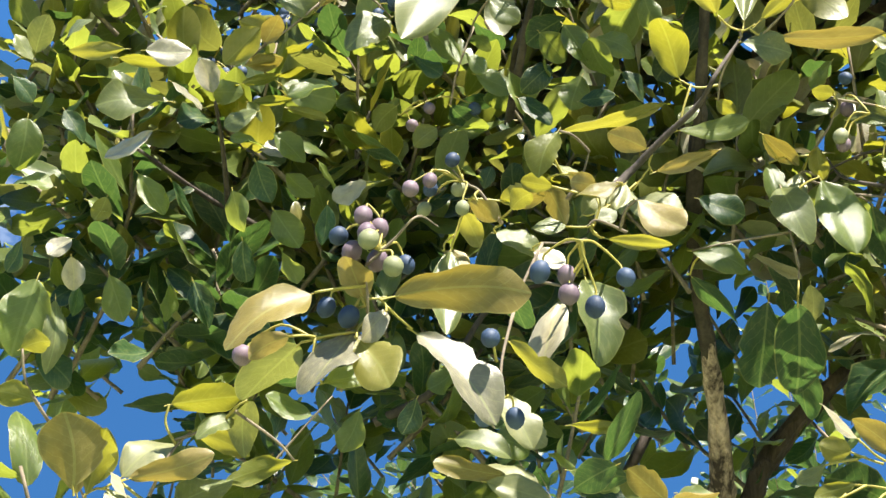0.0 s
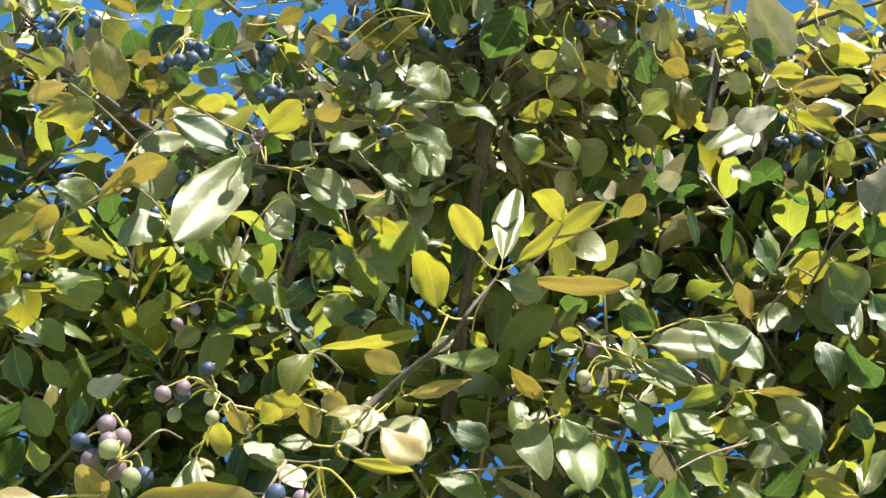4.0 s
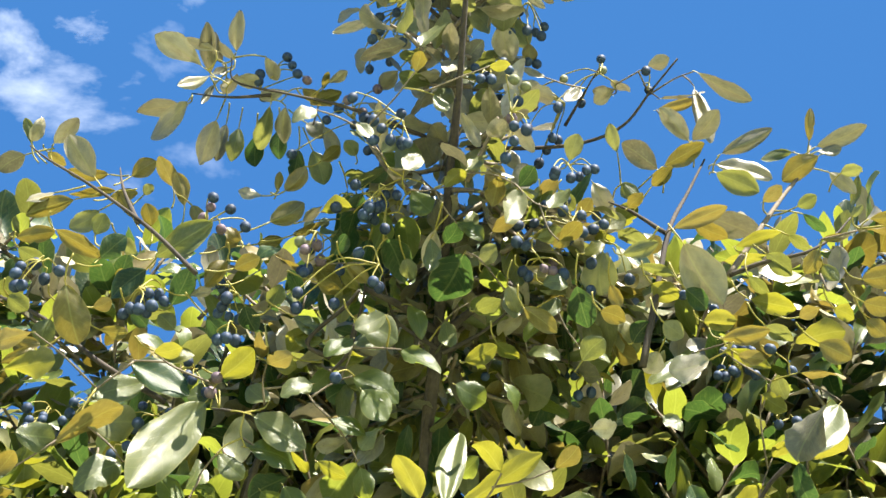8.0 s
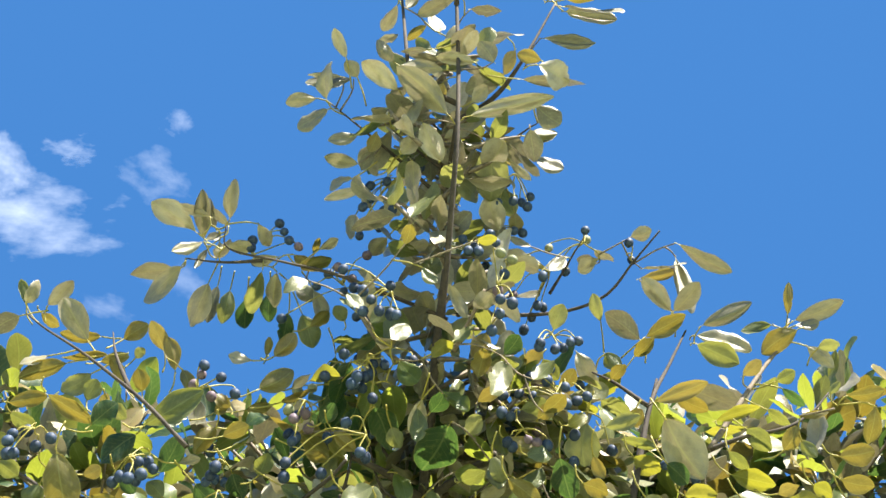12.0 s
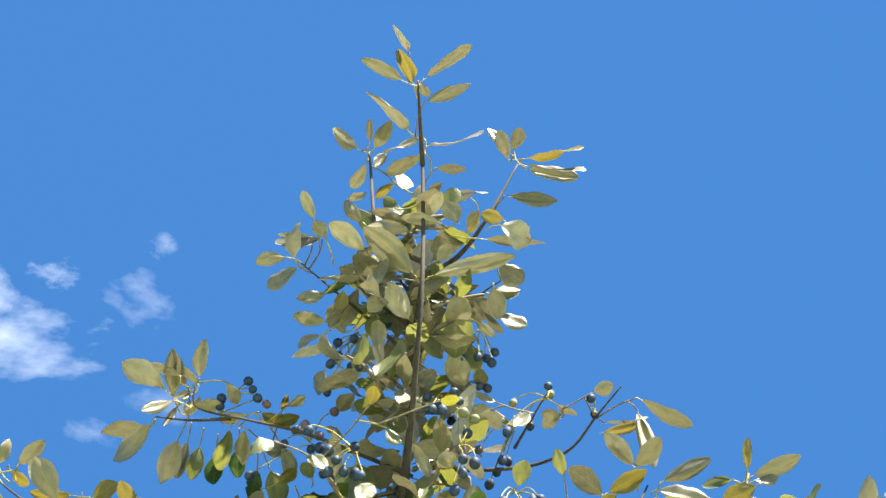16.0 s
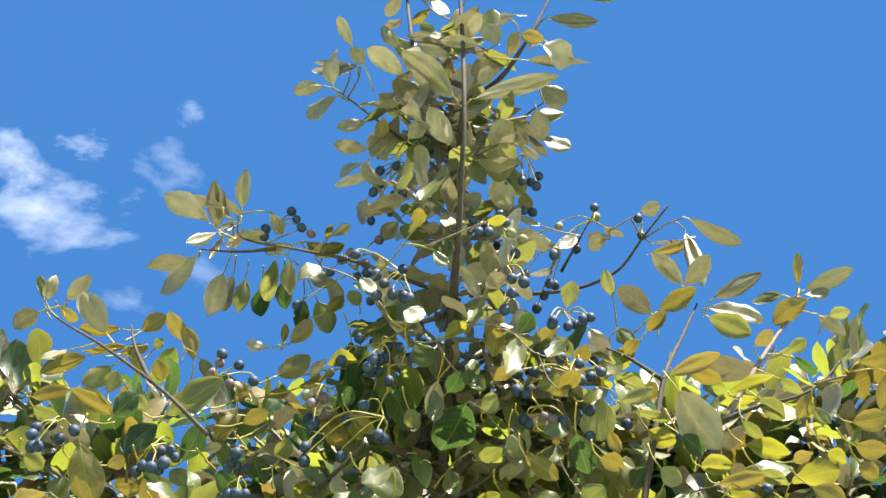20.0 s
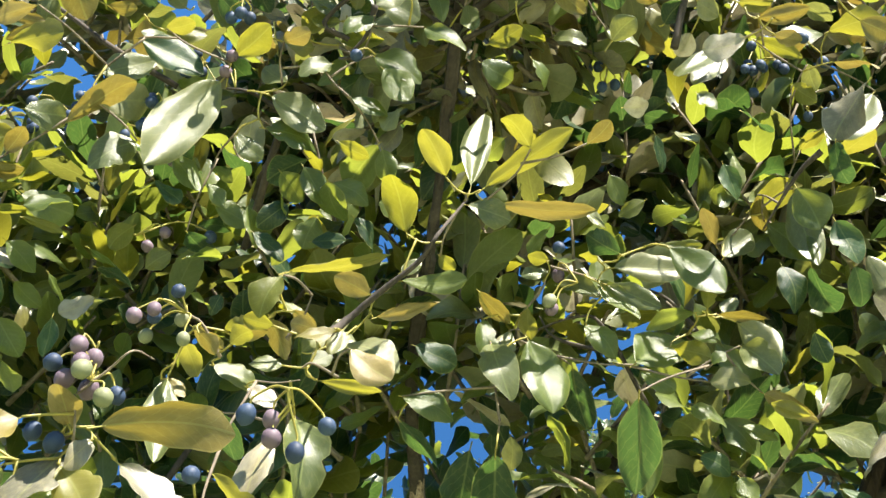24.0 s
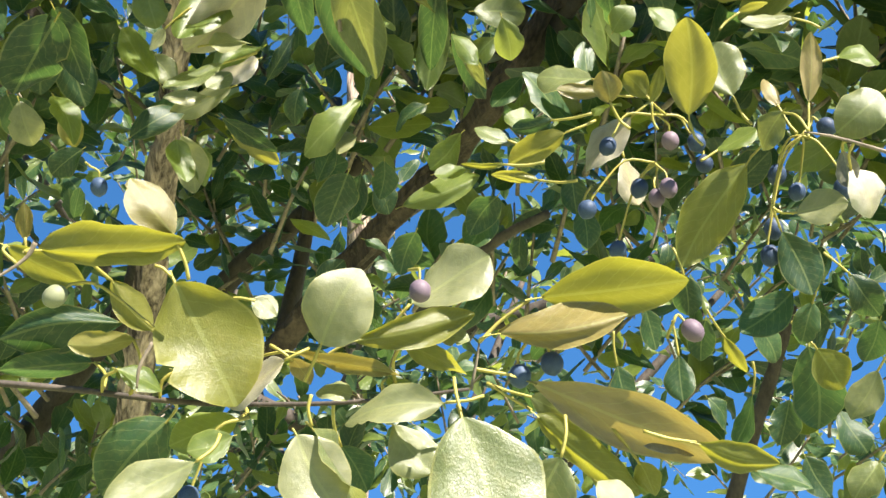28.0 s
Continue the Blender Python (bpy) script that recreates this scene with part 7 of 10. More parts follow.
cluster(spray, (-0.214, 0.879, 2.020), [((-0.221, 0.871, 2.037), "mauve"), ((-0.219, 0.872, 2.027), "mauve"), ((-0.215, 0.881, 2.035), "mauve"), ((-0.236, 0.879, 2.031), "blue"), ((-0.228, 0.879, 2.021), "mauve"), ((-0.216, 0.867, 2.019), "pale"), ((-0.218, 0.892, 2.023), "mauve"), ((-0.206, 0.879, 2.009), "pale"), ((-0.204, 0.897, 2.022), "blue")])
cluster(spray, (-0.223, 0.893, 1.996), [((-0.232, 0.895, 1.992), "blue"), ((-0.245, 0.897, 2.000), "blue")])
cluster(spray, (-0.249, 0.895, 1.980), [((-0.286, 0.892, 1.972), "mauve")])
cluster(spray, (-0.112, 0.895, 2.025), [((-0.135, 0.906, 2.016), "blue"), ((-0.122, 0.911, 2.016), "mauve"), ((-0.121, 0.910, 2.003), "mauve"), ((-0.108, 0.912, 1.996), "blue"), ((-0.092, 0.916, 2.014), "blue")])
cluster(spray, (-0.160, 0.921, 1.973), [((-0.160, 0.903, 1.977), "blue")])
cluster(spray, (-0.156, 0.930, 1.958), [((-0.155, 0.948, 1.955), "blue"), ((-0.167, 0.928, 1.947), "blue")])
leaf(spray, (-0.228, 0.904, 1.992), (-0.244, 0.877, 1.943), (0.45, -0.84, 0.31), 0.0274, "tan", 4)
leaf(spray, (-0.224, 0.898, 1.999), (-0.228, 0.869, 2.012), (-0.17, 0.44, 0.88), 0.0189, "gold", 3, (-0.223, 0.896, 1.994))
leaf(spray, (-0.216, 0.896, 2.002), (-0.140, 0.906, 2.008), (-0.12, 0.40, 0.91), 0.0243, "gold", 1, (-0.222, 0.891, 1.999))
leaf(spray, (-0.212, 0.898, 1.996), (-0.222, 0.887, 1.973), (0.48, -0.86, 0.17), 0.0124, "tan", 3, (-0.217, 0.895, 2.001))
leaf(spray, (-0.229, 0.896, 1.981), (-0.207, 0.888, 1.946), (0.13, -0.94, 0.30), 0.0256, "lime", 2, (-0.225, 0.902, 1.993))
leaf(spray, (-0.156, 1.018, 2.106), (-0.135, 1.014, 2.089), (0.03, -0.97, 0.25), 0.0163, "tan", 6, (-0.147, 1.008, 2.103))
leaf(spray, (-0.204, 0.909, 1.992), (-0.158, 0.918, 1.939), (0.49, -0.83, 0.28), 0.0331, "tan", 8, (-0.213, 0.897, 1.997))
leaf(spray, (-0.243, 0.876, 1.997), (-0.281, 0.855, 1.957), (0.31, -0.93, 0.21), 0.0294, "gold", 7, (-0.222, 0.887, 2.004))
leaf(spray, (-0.255, 0.895, 1.980), (-0.299, 0.936, 1.973), (0.19, 0.36, 0.91), 0.0268, "olive", 3, (-0.228, 0.898, 1.984))
leaf(spray, (-0.258, 0.887, 1.979), (-0.281, 0.887, 1.968), (-0.37, 0.44, 0.82), 0.0152, "gold", 8, (-0.248, 0.896, 1.981))
leaf(spray, (-0.248, 0.901, 1.957), (-0.217, 0.925, 1.977), (0.45, -0.84, 0.30), 0.0157, "green", 6, (-0.249, 0.895, 1.981))
leaf(spray, (-0.126, 1.045, 2.104), (-0.119, 1.033, 2.030), (0.41, -0.90, 0.18), 0.0344, "olive", 8, (-0.126, 1.010, 2.104))
leaf(spray, (-0.141, 1.051, 2.092), (-0.151, 1.030, 2.032), (0.43, -0.88, 0.23), 0.0212, "tan", 4, (-0.126, 1.036, 2.104))
leaf(spray, (-0.178, 1.069, 2.120), (-0.173, 1.112, 2.107), (0.12, 0.29, 0.95), 0.0254, "deep", 2, (-0.137, 1.047, 2.095))
leaf(spray, (-0.171, 1.007, 2.039), (-0.138, 1.041, 2.023), (0.12, 0.33, 0.94), 0.0136, "lime", 5, (-0.147, 1.008, 2.103))
leaf(spray, (-0.173, 1.000, 2.000), (-0.153, 1.003, 1.965), (0.42, -0.89, 0.18), 0.0246, "olive", 8, (-0.165, 1.007, 2.055))

# left low spray
spray = limb("branch", [(-0.403, 0.997, 1.914), (-0.405, 0.984, 1.939), (-0.408, 0.979, 1.948)], 0.0012, 0.0004, TWIG_BARK, seed=30)
limb("twig", [(-0.357, 1.142, 2.026), (-0.345, 1.139, 2.041), (-0.310, 1.131, 2.077)], 0.0012, 0.0005, TWIG_BARK, parent=spray, seed=31)
leaf(spray, (-0.409, 0.984, 1.940), (-0.408, 0.943, 1.976), (-0.49, 0.56, 0.67), 0.0283, "gold", 2)
leaf(spray, (-0.402, 0.977, 1.937), (-0.382, 0.948, 1.966), (-0.32, 0.55, 0.77), 0.0196, "lime", 8, (-0.406, 0.984, 1.941))
leaf(spray, (-0.397, 0.992, 1.953), (-0.380, 0.994, 1.925), (0.48, -0.83, 0.26), 0.0179, "olive", 1, (-0.406, 0.982, 1.943))
leaf(spray, (-0.391, 0.990, 1.955), (-0.363, 1.005, 1.986), (0.28, -0.94, 0.21), 0.0270, "olive", 1, (-0.400, 0.990, 1.950))
leaf(spray, (-0.387, 0.987, 1.953), (-0.332, 0.985, 1.964), (-0.13, 0.59, 0.79), 0.0168, "gold", 3, (-0.393, 0.990, 1.954))
leaf(spray, (-0.363, 1.004, 1.942), (-0.336, 1.027, 1.968), (0.32, -0.86, 0.41), 0.0261, "olive", 3, (-0.388, 0.988, 1.953))
leaf(spray, (-0.354, 0.993, 1.986), (-0.326, 1.024, 1.984), (-0.36, 0.36, 0.86), 0.0152, "lime", 7, (-0.373, 0.997, 1.947))
leaf(spray, (-0.365, 0.982, 1.997), (-0.322, 0.991, 2.004), (-0.21, 0.30, 0.93), 0.0249, "lime", 0, (-0.359, 0.994, 1.976))
leaf(spray, (-0.326, 0.999, 1.994), (-0.342, 0.982, 1.975), (0.55, -0.79, 0.25), 0.0154, "olive", 7, (-0.360, 0.992, 1.979))
leaf(spray, (-0.315, 0.983, 1.999), (-0.329, 1.022, 1.983), (-0.39, 0.22, 0.89), 0.0180, "olive", 1, (-0.335, 0.997, 1.990))
leaf(spray, (-0.294, 1.021, 1.976), (-0.341, 1.031, 1.971), (0.04, 0.59, 0.81), 0.0118, "lime", 7, (-0.325, 0.990, 1.994))
leaf(spray, (-0.423, 0.945, 1.984), (-0.441, 0.926, 1.983), (-0.43, 0.37, 0.82), 0.0150, "lime", 2, (-0.408, 0.979, 1.948))
leaf(spray, (-0.430, 0.922, 2.005), (-0.413, 0.925, 2.012), (-0.39, 0.37, 0.84), 0.0154, "lime", 8, (-0.419, 0.953, 1.975))
leaf(spray, (-0.402, 0.964, 1.935), (-0.401, 0.934, 1.971), (-0.27, 0.74, 0.62), 0.0369, "gold", 2)
leaf(spray, (-0.405, 0.983, 1.944), (-0.393, 0.971, 1.979), (-0.52, 0.74, 0.42), 0.0201, "lime", 9)
leaf(spray, (-0.386, 0.967, 1.951), (-0.377, 0.978, 1.938), (0.86, -0.19, 0.47), 0.0149, "tan", 0)

# white leaf spray: olive tint and tilt to the camera stand in for sheen
spray = limb("branch", [(-0.152, 1.146, 2.447), (-0.180, 1.127, 2.462), (-0.190, 1.084, 2.432), (-0.206, 1.081, 2.432)], 0.0028, 0.0007, BRANCH_BARK, seed=32)
limb("twig", [(-0.214, 1.284, 2.425), (-0.199, 1.257, 2.463), (-0.189, 1.238, 2.488), (-0.183, 1.221, 2.508)], 0.0030, 0.0012, BRANCH_BARK, parent=spray, seed=33)
cluster(spray, (-0.197, 1.074, 2.426), [((-0.206, 1.073, 2.443), "mauve"), ((-0.200, 1.059, 2.447), "mauve")])
cluster(spray, (-0.266, 1.089, 2.391), [((-0.288, 1.104, 2.402), "blue"), ((-0.270, 1.084, 2.394), "blue"), ((-0.262, 1.073, 2.409), "blue"), ((-0.249, 1.116, 2.386), "mauve")])
cluster(spray, (-0.275, 1.141, 2.327), [((-0.249, 1.128, 2.320), "mauve"), ((-0.291, 1.155, 2.334), "blue"), ((-0.271, 1.165, 2.335), "mauve"), ((-0.218, 1.153, 2.335), "blue")])
cluster(spray, (-0.085, 1.064, 2.453), [((-0.099, 1.048, 2.436), "blue")])
leaf(spray, (-0.205, 1.074, 2.441), (-0.255, 1.056, 2.329), (0.46, -0.89, -0.07), 0.0437, "olive", 0, (-0.206, 1.081, 2.432))
leaf(spray, (-0.200, 1.063, 2.447), (-0.166, 1.033, 2.456), (0.08, 0.38, 0.92), 0.0244, "lime", 6, (-0.205, 1.075, 2.439))
leaf(spray, (-0.173, 1.081, 2.427), (-0.126, 1.105, 2.408), (0.44, -0.90, -0.05), 0.0333, "olive", 0, (-0.190, 1.084, 2.432))
leaf(spray, (-0.155, 1.083, 2.440), (-0.179, 1.086, 2.463), (-0.18, -0.98, -0.04), 0.0198, "olive", 6, (-0.177, 1.082, 2.428))
leaf(spray, (-0.178, 1.096, 2.404), (-0.131, 1.119, 2.401), (0.44, -0.90, -0.00), 0.0311, "green", 7, (-0.177, 1.082, 2.428))
leaf(spray, (-0.199, 1.097, 2.398), (-0.174, 1.103, 2.377), (0.23, -0.97, -0.01), 0.0197, "olive", 4, (-0.178, 1.093, 2.410))
leaf(spray, (-0.160, 1.051, 2.454), (-0.134, 1.033, 2.448), (0.31, 0.17, 0.94), 0.0166, "gold", 5, (-0.161, 1.083, 2.437))
leaf(spray, (-0.220, 1.124, 2.384), (-0.203, 1.139, 2.384), (-0.10, 0.10, 0.99), 0.0135, "green", 7, (-0.194, 1.096, 2.401))
leaf(spray, (-0.119, 1.076, 2.456), (-0.144, 1.065, 2.432), (0.46, -0.89, -0.04), 0.0208, "olive", 7, (-0.160, 1.070, 2.444))
leaf(spray, (-0.107, 1.079, 2.421), (-0.073, 1.087, 2.409), (0.24, -0.97, 0.06), 0.0228, "green", 6, (-0.130, 1.075, 2.453))
leaf(spray, (-0.090, 1.073, 2.463), (-0.048, 1.078, 2.438), (0.05, -0.99, -0.12), 0.0296, "green", 7, (-0.121, 1.076, 2.440))
leaf(spray, (-0.085, 1.046, 2.481), (-0.107, 1.039, 2.454), (0.27, -0.96, 0.04), 0.0213, "green", 4, (-0.098, 1.074, 2.457))
leaf(spray, (-0.048, 1.051, 2.473), (-0.013, 1.043, 2.439), (-0.21, -0.98, 0.03), 0.0220, "green", 3, (-0.088, 1.053, 2.475))
leaf(spray, (-0.056, 1.021, 2.484), (-0.083, 1.019, 2.465), (0.13, -0.99, -0.06), 0.0198, "olive", 5, (-0.058, 1.052, 2.474))
leaf(spray, (-0.137, 1.121, 2.393), (-0.174, 1.133, 2.379), (-0.29, 0.21, 0.93), 0.0249, "deep", 2, (-0.178, 1.093, 2.410))
leaf(spray, (-0.081, 1.113, 2.404), (-0.111, 1.156, 2.391), (-0.25, 0.11, 0.96), 0.0300, "green", 4, (-0.113, 1.078, 2.429))
leaf(spray, (-0.251, 1.031, 2.448), (-0.224, 1.023, 2.449), (0.02, 0.29, 0.96), 0.0170, "lime", 0, (-0.201, 1.066, 2.445))
leaf(spray, (-0.276, 1.043, 2.452), (-0.221, 1.062, 2.433), (0.32, -0.95, -0.05), 0.0357, "deep", 6, (-0.239, 1.040, 2.447))
leaf(spray, (-0.305, 1.053, 2.419), (-0.261, 1.064, 2.446), (0.20, -0.98, 0.08), 0.0276, "olive", 0, (-0.266, 1.042, 2.451))
leaf(spray, (-0.306, 1.054, 2.396), (-0.264, 1.079, 2.418), (0.44, -0.89, 0.13), 0.0270, "olive", 4, (-0.296, 1.050, 2.427))
leaf(spray, (-0.331, 1.074, 2.383), (-0.265, 1.032, 2.397), (-0.07, 0.22, 0.97), 0.0234, "gold", 7, (-0.304, 1.053, 2.403))
leaf(spray, (-0.269, 1.083, 2.378), (-0.301, 1.071, 2.340), (0.39, -0.92, -0.04), 0.0288, "olive", 1, (-0.308, 1.056, 2.400))
leaf(spray, (-0.368, 1.071, 2.351), (-0.349, 1.051, 2.363), (-0.09, 0.44, 0.89), 0.0165, "gold", 1, (-0.324, 1.069, 2.388))
leaf(spray, (-0.385, 1.077, 2.339), (-0.351, 1.073, 2.339), (0.04, 0.15, 0.99), 0.0181, "gold", 6, (-0.357, 1.070, 2.360))
leaf(spray, (-0.363, 1.100, 2.337), (-0.321, 1.120, 2.333), (0.44, -0.88, 0.18), 0.0282, "green", 4, (-0.376, 1.075, 2.347))
leaf(spray, (-0.236, 1.136, 2.329), (-0.220, 1.169, 2.331), (-0.35, 0.12, 0.93), 0.0217, "deep", 2, (-0.213, 1.117, 2.388))
leaf(spray, (-0.342, 1.006, 2.450), (-0.383, 1.024, 2.453), (0.09, 0.04, 0.99), 0.0145, "gold", 2, (-0.296, 1.050, 2.427))
leaf(spray, (-0.366, 1.015, 2.414), (-0.314, 0.994, 2.408), (0.16, 0.14, 0.98), 0.0179, "lime", 3, (-0.330, 1.017, 2.444))
leaf(spray, (-0.513, 1.000, 2.301), (-0.496, 0.979, 2.320), (-0.37, 0.44, 0.81), 0.0193, "olive", 0)
leaf(spray, (-0.506, 1.021, 2.330), (-0.482, 1.011, 2.345), (-0.52, -0.80, 0.29), 0.0236, "olive", 1)
leaf(spray, (-0.446, 1.013, 2.310), (-0.485, 0.997, 2.300), (-0.39, 0.40, 0.83), 0.0134, "lime", 0)
leaf(spray, (-0.467, 1.029, 2.319), (-0.425, 1.046, 2.319), (-0.22, 0.54, 0.81), 0.0134, "lime", 4)
leaf(spray, (-0.440, 1.018, 2.312), (-0.405, 1.029, 2.315), (0.30, -0.94, -0.15), 0.0226, "tan", 0)
leaf(spray, (-0.519, 1.011, 2.306), (-0.528, 0.994, 2.321), (0.87, -0.49, -0.02), 0.0182, "olive", 0)
leaf(spray, (-0.395, 1.060, 2.324), (-0.364, 1.052, 2.352), (-0.49, 0.52, 0.70), 0.0246, "lime", 9)
leaf(spray, (-0.428, 1.046, 2.306), (-0.405, 1.063, 2.290), (0.71, -0.33, 0.62), 0.0254, "tan", 0)
leaf(spray, (-0.402, 1.072, 2.308), (-0.408, 1.052, 2.328), (0.75, -0.57, -0.34), 0.0227, "tan", 0)
leaf(spray, (-0.428, 1.063, 2.299), (-0.476, 1.033, 2.281), (0.38, -0.84, 0.38), 0.0258, "olive", 3)
leaf(spray, (-0.363, 1.070, 2.287), (-0.391, 1.070, 2.278), (-0.11, -0.96, 0.25), 0.0227, "olive", 6)
leaf(spray, (-0.440, 1.065, 2.277), (-0.478, 1.065, 2.253), (-0.04, -1.00, 0.06), 0.0228, "tan", 0)
leaf(spray, (-0.384, 1.096, 2.319), (-0.350, 1.104, 2.324), (-0.25, 0.58, 0.78), 0.0112, "lime", 11)
leaf(spray, (-0.358, 1.101, 2.315), (-0.324, 1.112, 2.307), (0.02, 0.52, 0.86), 0.0095, "lime", 0)
leaf(spray, (-0.390, 1.085, 2.328), (-0.355, 1.087, 2.336), (-0.22, 0.43, 0.88), 0.0141, "lime", 11)
leaf(spray, (-0.349, 1.075, 2.303), (-0.311, 1.078, 2.311), (0.04, -0.99, 0.11), 0.0241, "green", 3)
leaf(spray, (-0.531, 1.004, 2.291), (-0.518, 1.020, 2.276), (0.73, -0.67, -0.08), 0.0159, "deep", 2)
leaf(spray, (-0.530, 1.036, 2.280), (-0.541, 1.055, 2.243), (0.30, -0.81, -0.51), 0.0264, "green", 1)
leaf(spray, (-0.498, 1.027, 2.274), (-0.485, 1.044, 2.254), (0.65, -0.73, -0.18), 0.0183, "deep", 3)
leaf(spray, (-0.515, 1.071, 2.236), (-0.543, 1.058, 2.236), (0.40, -0.88, 0.27), 0.0237, "green", 7)
leaf(spray, (-0.482, 1.088, 2.237), (-0.494, 1.096, 2.221), (-0.48, 0.58, 0.66), 0.0153, "lime", 4)
leaf(spray, (-0.501, 1.089, 2.237), (-0.477, 1.110, 2.229), (0.69, -0.62, 0.37), 0.0207, "green", 3)
leaf(spray, (-0.510, 1.100, 2.210), (-0.525, 1.095, 2.193), (0.28, -0.96, 0.07), 0.0181, "tan", 0)
leaf(spray, (-0.502, 1.087, 2.186), (-0.503, 1.103, 2.164), (0.52, -0.67, -0.53), 0.0170, "tan", 4)
leaf(spray, (-0.529, 1.064, 2.188), (-0.545, 1.078, 2.169), (-0.28, -0.87, -0.41), 0.0173, "deep", 2)
leaf(spray, (-0.531, 1.099, 2.181), (-0.545, 1.108, 2.117), (0.35, -0.91, -0.21), 0.0395, "green", 3)
leaf(spray, (-0.522, 1.113, 2.170), (-0.523, 1.126, 2.111), (0.73, -0.66, -0.17), 0.0183, "olive", 1)
leaf(spray, (-0.507, 1.116, 2.180), (-0.510, 1.123, 2.155), (0.89, -0.38, -0.24), 0.0160, "deep", 6)
leaf(spray, (-0.488, 1.120, 2.191), (-0.475, 1.134, 2.154), (-0.03, -0.93, -0.36), 0.0260, "green", 2)
leaf(spray, (-0.466, 1.133, 2.187), (-0.476, 1.157, 2.162), (-0.60, -0.68, -0.42), 0.0220, "deep", 4)
leaf(spray, (-0.454, 1.144, 2.203), (-0.452, 1.162, 2.168), (0.96, 0.22, 0.18), 0.0242, "green", 7)
leaf(spray, (-0.426, 1.133, 2.187), (-0.416, 1.155, 2.155), (0.63, -0.72, -0.30), 0.0228, "deep", 3)
leaf(spray, (-0.458, 1.078, 2.250), (-0.438, 1.095, 2.219), (0.74, -0.66, 0.13), 0.0255, "green", 2)
leaf(spray, (-0.438, 1.093, 2.253), (-0.427, 1.132, 2.233), (0.94, -0.10, 0.31), 0.0283, "deep", 2)
leaf(spray, (-0.390, 1.099, 2.241), (-0.382, 1.113, 2.210), (0.05, -0.92, -0.40), 0.0221, "green", 4)
leaf(spray, (-0.383, 1.120, 2.283), (-0.374, 1.143, 2.256), (0.51, -0.72, -0.47), 0.0226, "deep", 0)
leaf(spray, (-0.401, 1.103, 2.294), (-0.371, 1.110, 2.285), (0.34, -0.85, 0.41), 0.0251, "green", 3)
leaf(spray, (-0.368, 1.108, 2.299), (-0.345, 1.128, 2.279), (0.56, -0.82, -0.15), 0.0227, "green", 3)
leaf(spray, (-0.392, 1.137, 2.222), (-0.392, 1.162, 2.197), (0.89, -0.31, -0.34), 0.0217, "deep", 4)
leaf(spray, (-0.374, 1.165, 2.233), (-0.362, 1.192, 2.213), (0.82, 0.06, 0.56), 0.0281, "green", 3)
leaf(spray, (-0.335, 1.126, 2.281), (-0.321, 1.143, 2.260), (0.88, -0.30, 0.36), 0.0193, "green", 6)
leaf(spray, (-0.295, 1.109, 2.273), (-0.265, 1.131, 2.266), (0.39, -0.21, 0.90), 0.0238, "deep", 1)
leaf(spray, (-0.219, 1.106, 2.355), (-0.203, 1.117, 2.339), (0.63, -0.77, 0.12), 0.0154, "green", 2)
leaf(spray, (-0.158, 1.106, 2.345), (-0.156, 1.124, 2.333), (0.97, 0.08, 0.24), 0.0174, "green", 3)
leaf(spray, (-0.123, 1.107, 2.358), (-0.110, 1.137, 2.337), (-0.54, -0.30, -0.78), 0.0298, "green", 1)
leaf(spray, (-0.136, 1.133, 2.315), (-0.106, 1.126, 2.310), (-0.16, -0.93, 0.34), 0.0196, "deep", 0)
leaf(spray, (-0.186, 1.119, 2.344), (-0.175, 1.136, 2.311), (0.83, -0.55, -0.03), 0.0235, "green", 6)
leaf(spray, (-0.055, 1.185, 2.253), (-0.019, 1.196, 2.240), (0.32, -0.94, 0.15), 0.0246, "deep", 4)
leaf(spray, (-0.344, 1.205, 2.101), (-0.376, 1.179, 2.108), (0.64, -0.75, 0.16), 0.0251, "green", 0)
leaf(spray, (-0.316, 1.227, 2.119), (-0.335, 1.240, 2.089), (-0.20, -0.93, -0.30), 0.0235, "green", 6)
leaf(spray, (-0.272, 1.225, 2.124), (-0.286, 1.236, 2.098), (-0.09, -0.94, -0.33), 0.0199, "deep", 2)
leaf(spray, (-0.242, 1.248, 2.163), (-0.272, 1.261, 2.148), (-0.48, -0.86, 0.18), 0.0277, "green", 3)
leaf(spray, (-0.167, 1.261, 2.073), (-0.127, 1.269, 2.060), (0.34, -0.67, 0.66), 0.0267, "green", 7)
leaf(spray, (-0.130, 1.265, 2.072), (-0.107, 1.281, 2.056), (-0.11, 0.78, 0.61), 0.0214, "lime", 6)
leaf(spray, (-0.008, 1.211, 2.179), (-0.022, 1.263, 2.128), (-0.32, -0.70, -0.63), 0.0349, "deep", 3)
leaf(spray, (-0.381, 1.077, 2.342), (-0.357, 1.089, 2.352), (-0.48, 0.39, 0.78), 0.0122, "lime", 9)
leaf(spray, (-0.388, 1.101, 2.325), (-0.378, 1.117, 2.315), (0.83, -0.55, -0.14), 0.0165, "olive", 3)
leaf(spray, (-0.357, 1.052, 2.382), (-0.325, 1.067, 2.389), (0.41, -0.91, 0.04), 0.0249, "olive", 4)
leaf(spray, (-0.384, 1.051, 2.363), (-0.361, 1.069, 2.361), (-0.41, 0.58, 0.70), 0.0184, "lime", 0)
leaf(spray, (-0.247, 1.096, 2.378), (-0.224, 1.117, 2.353), (0.76, -0.63, 0.18), 0.0306, "green", 0)
leaf(spray, (-0.215, 1.124, 2.347), (-0.185, 1.143, 2.339), (0.55, -0.83, 0.06), 0.0229, "green", 0)
leaf(spray, (-0.258, 1.099, 2.351), (-0.235, 1.109, 2.336), (0.59, -0.69, 0.42), 0.0181, "deep", 4)
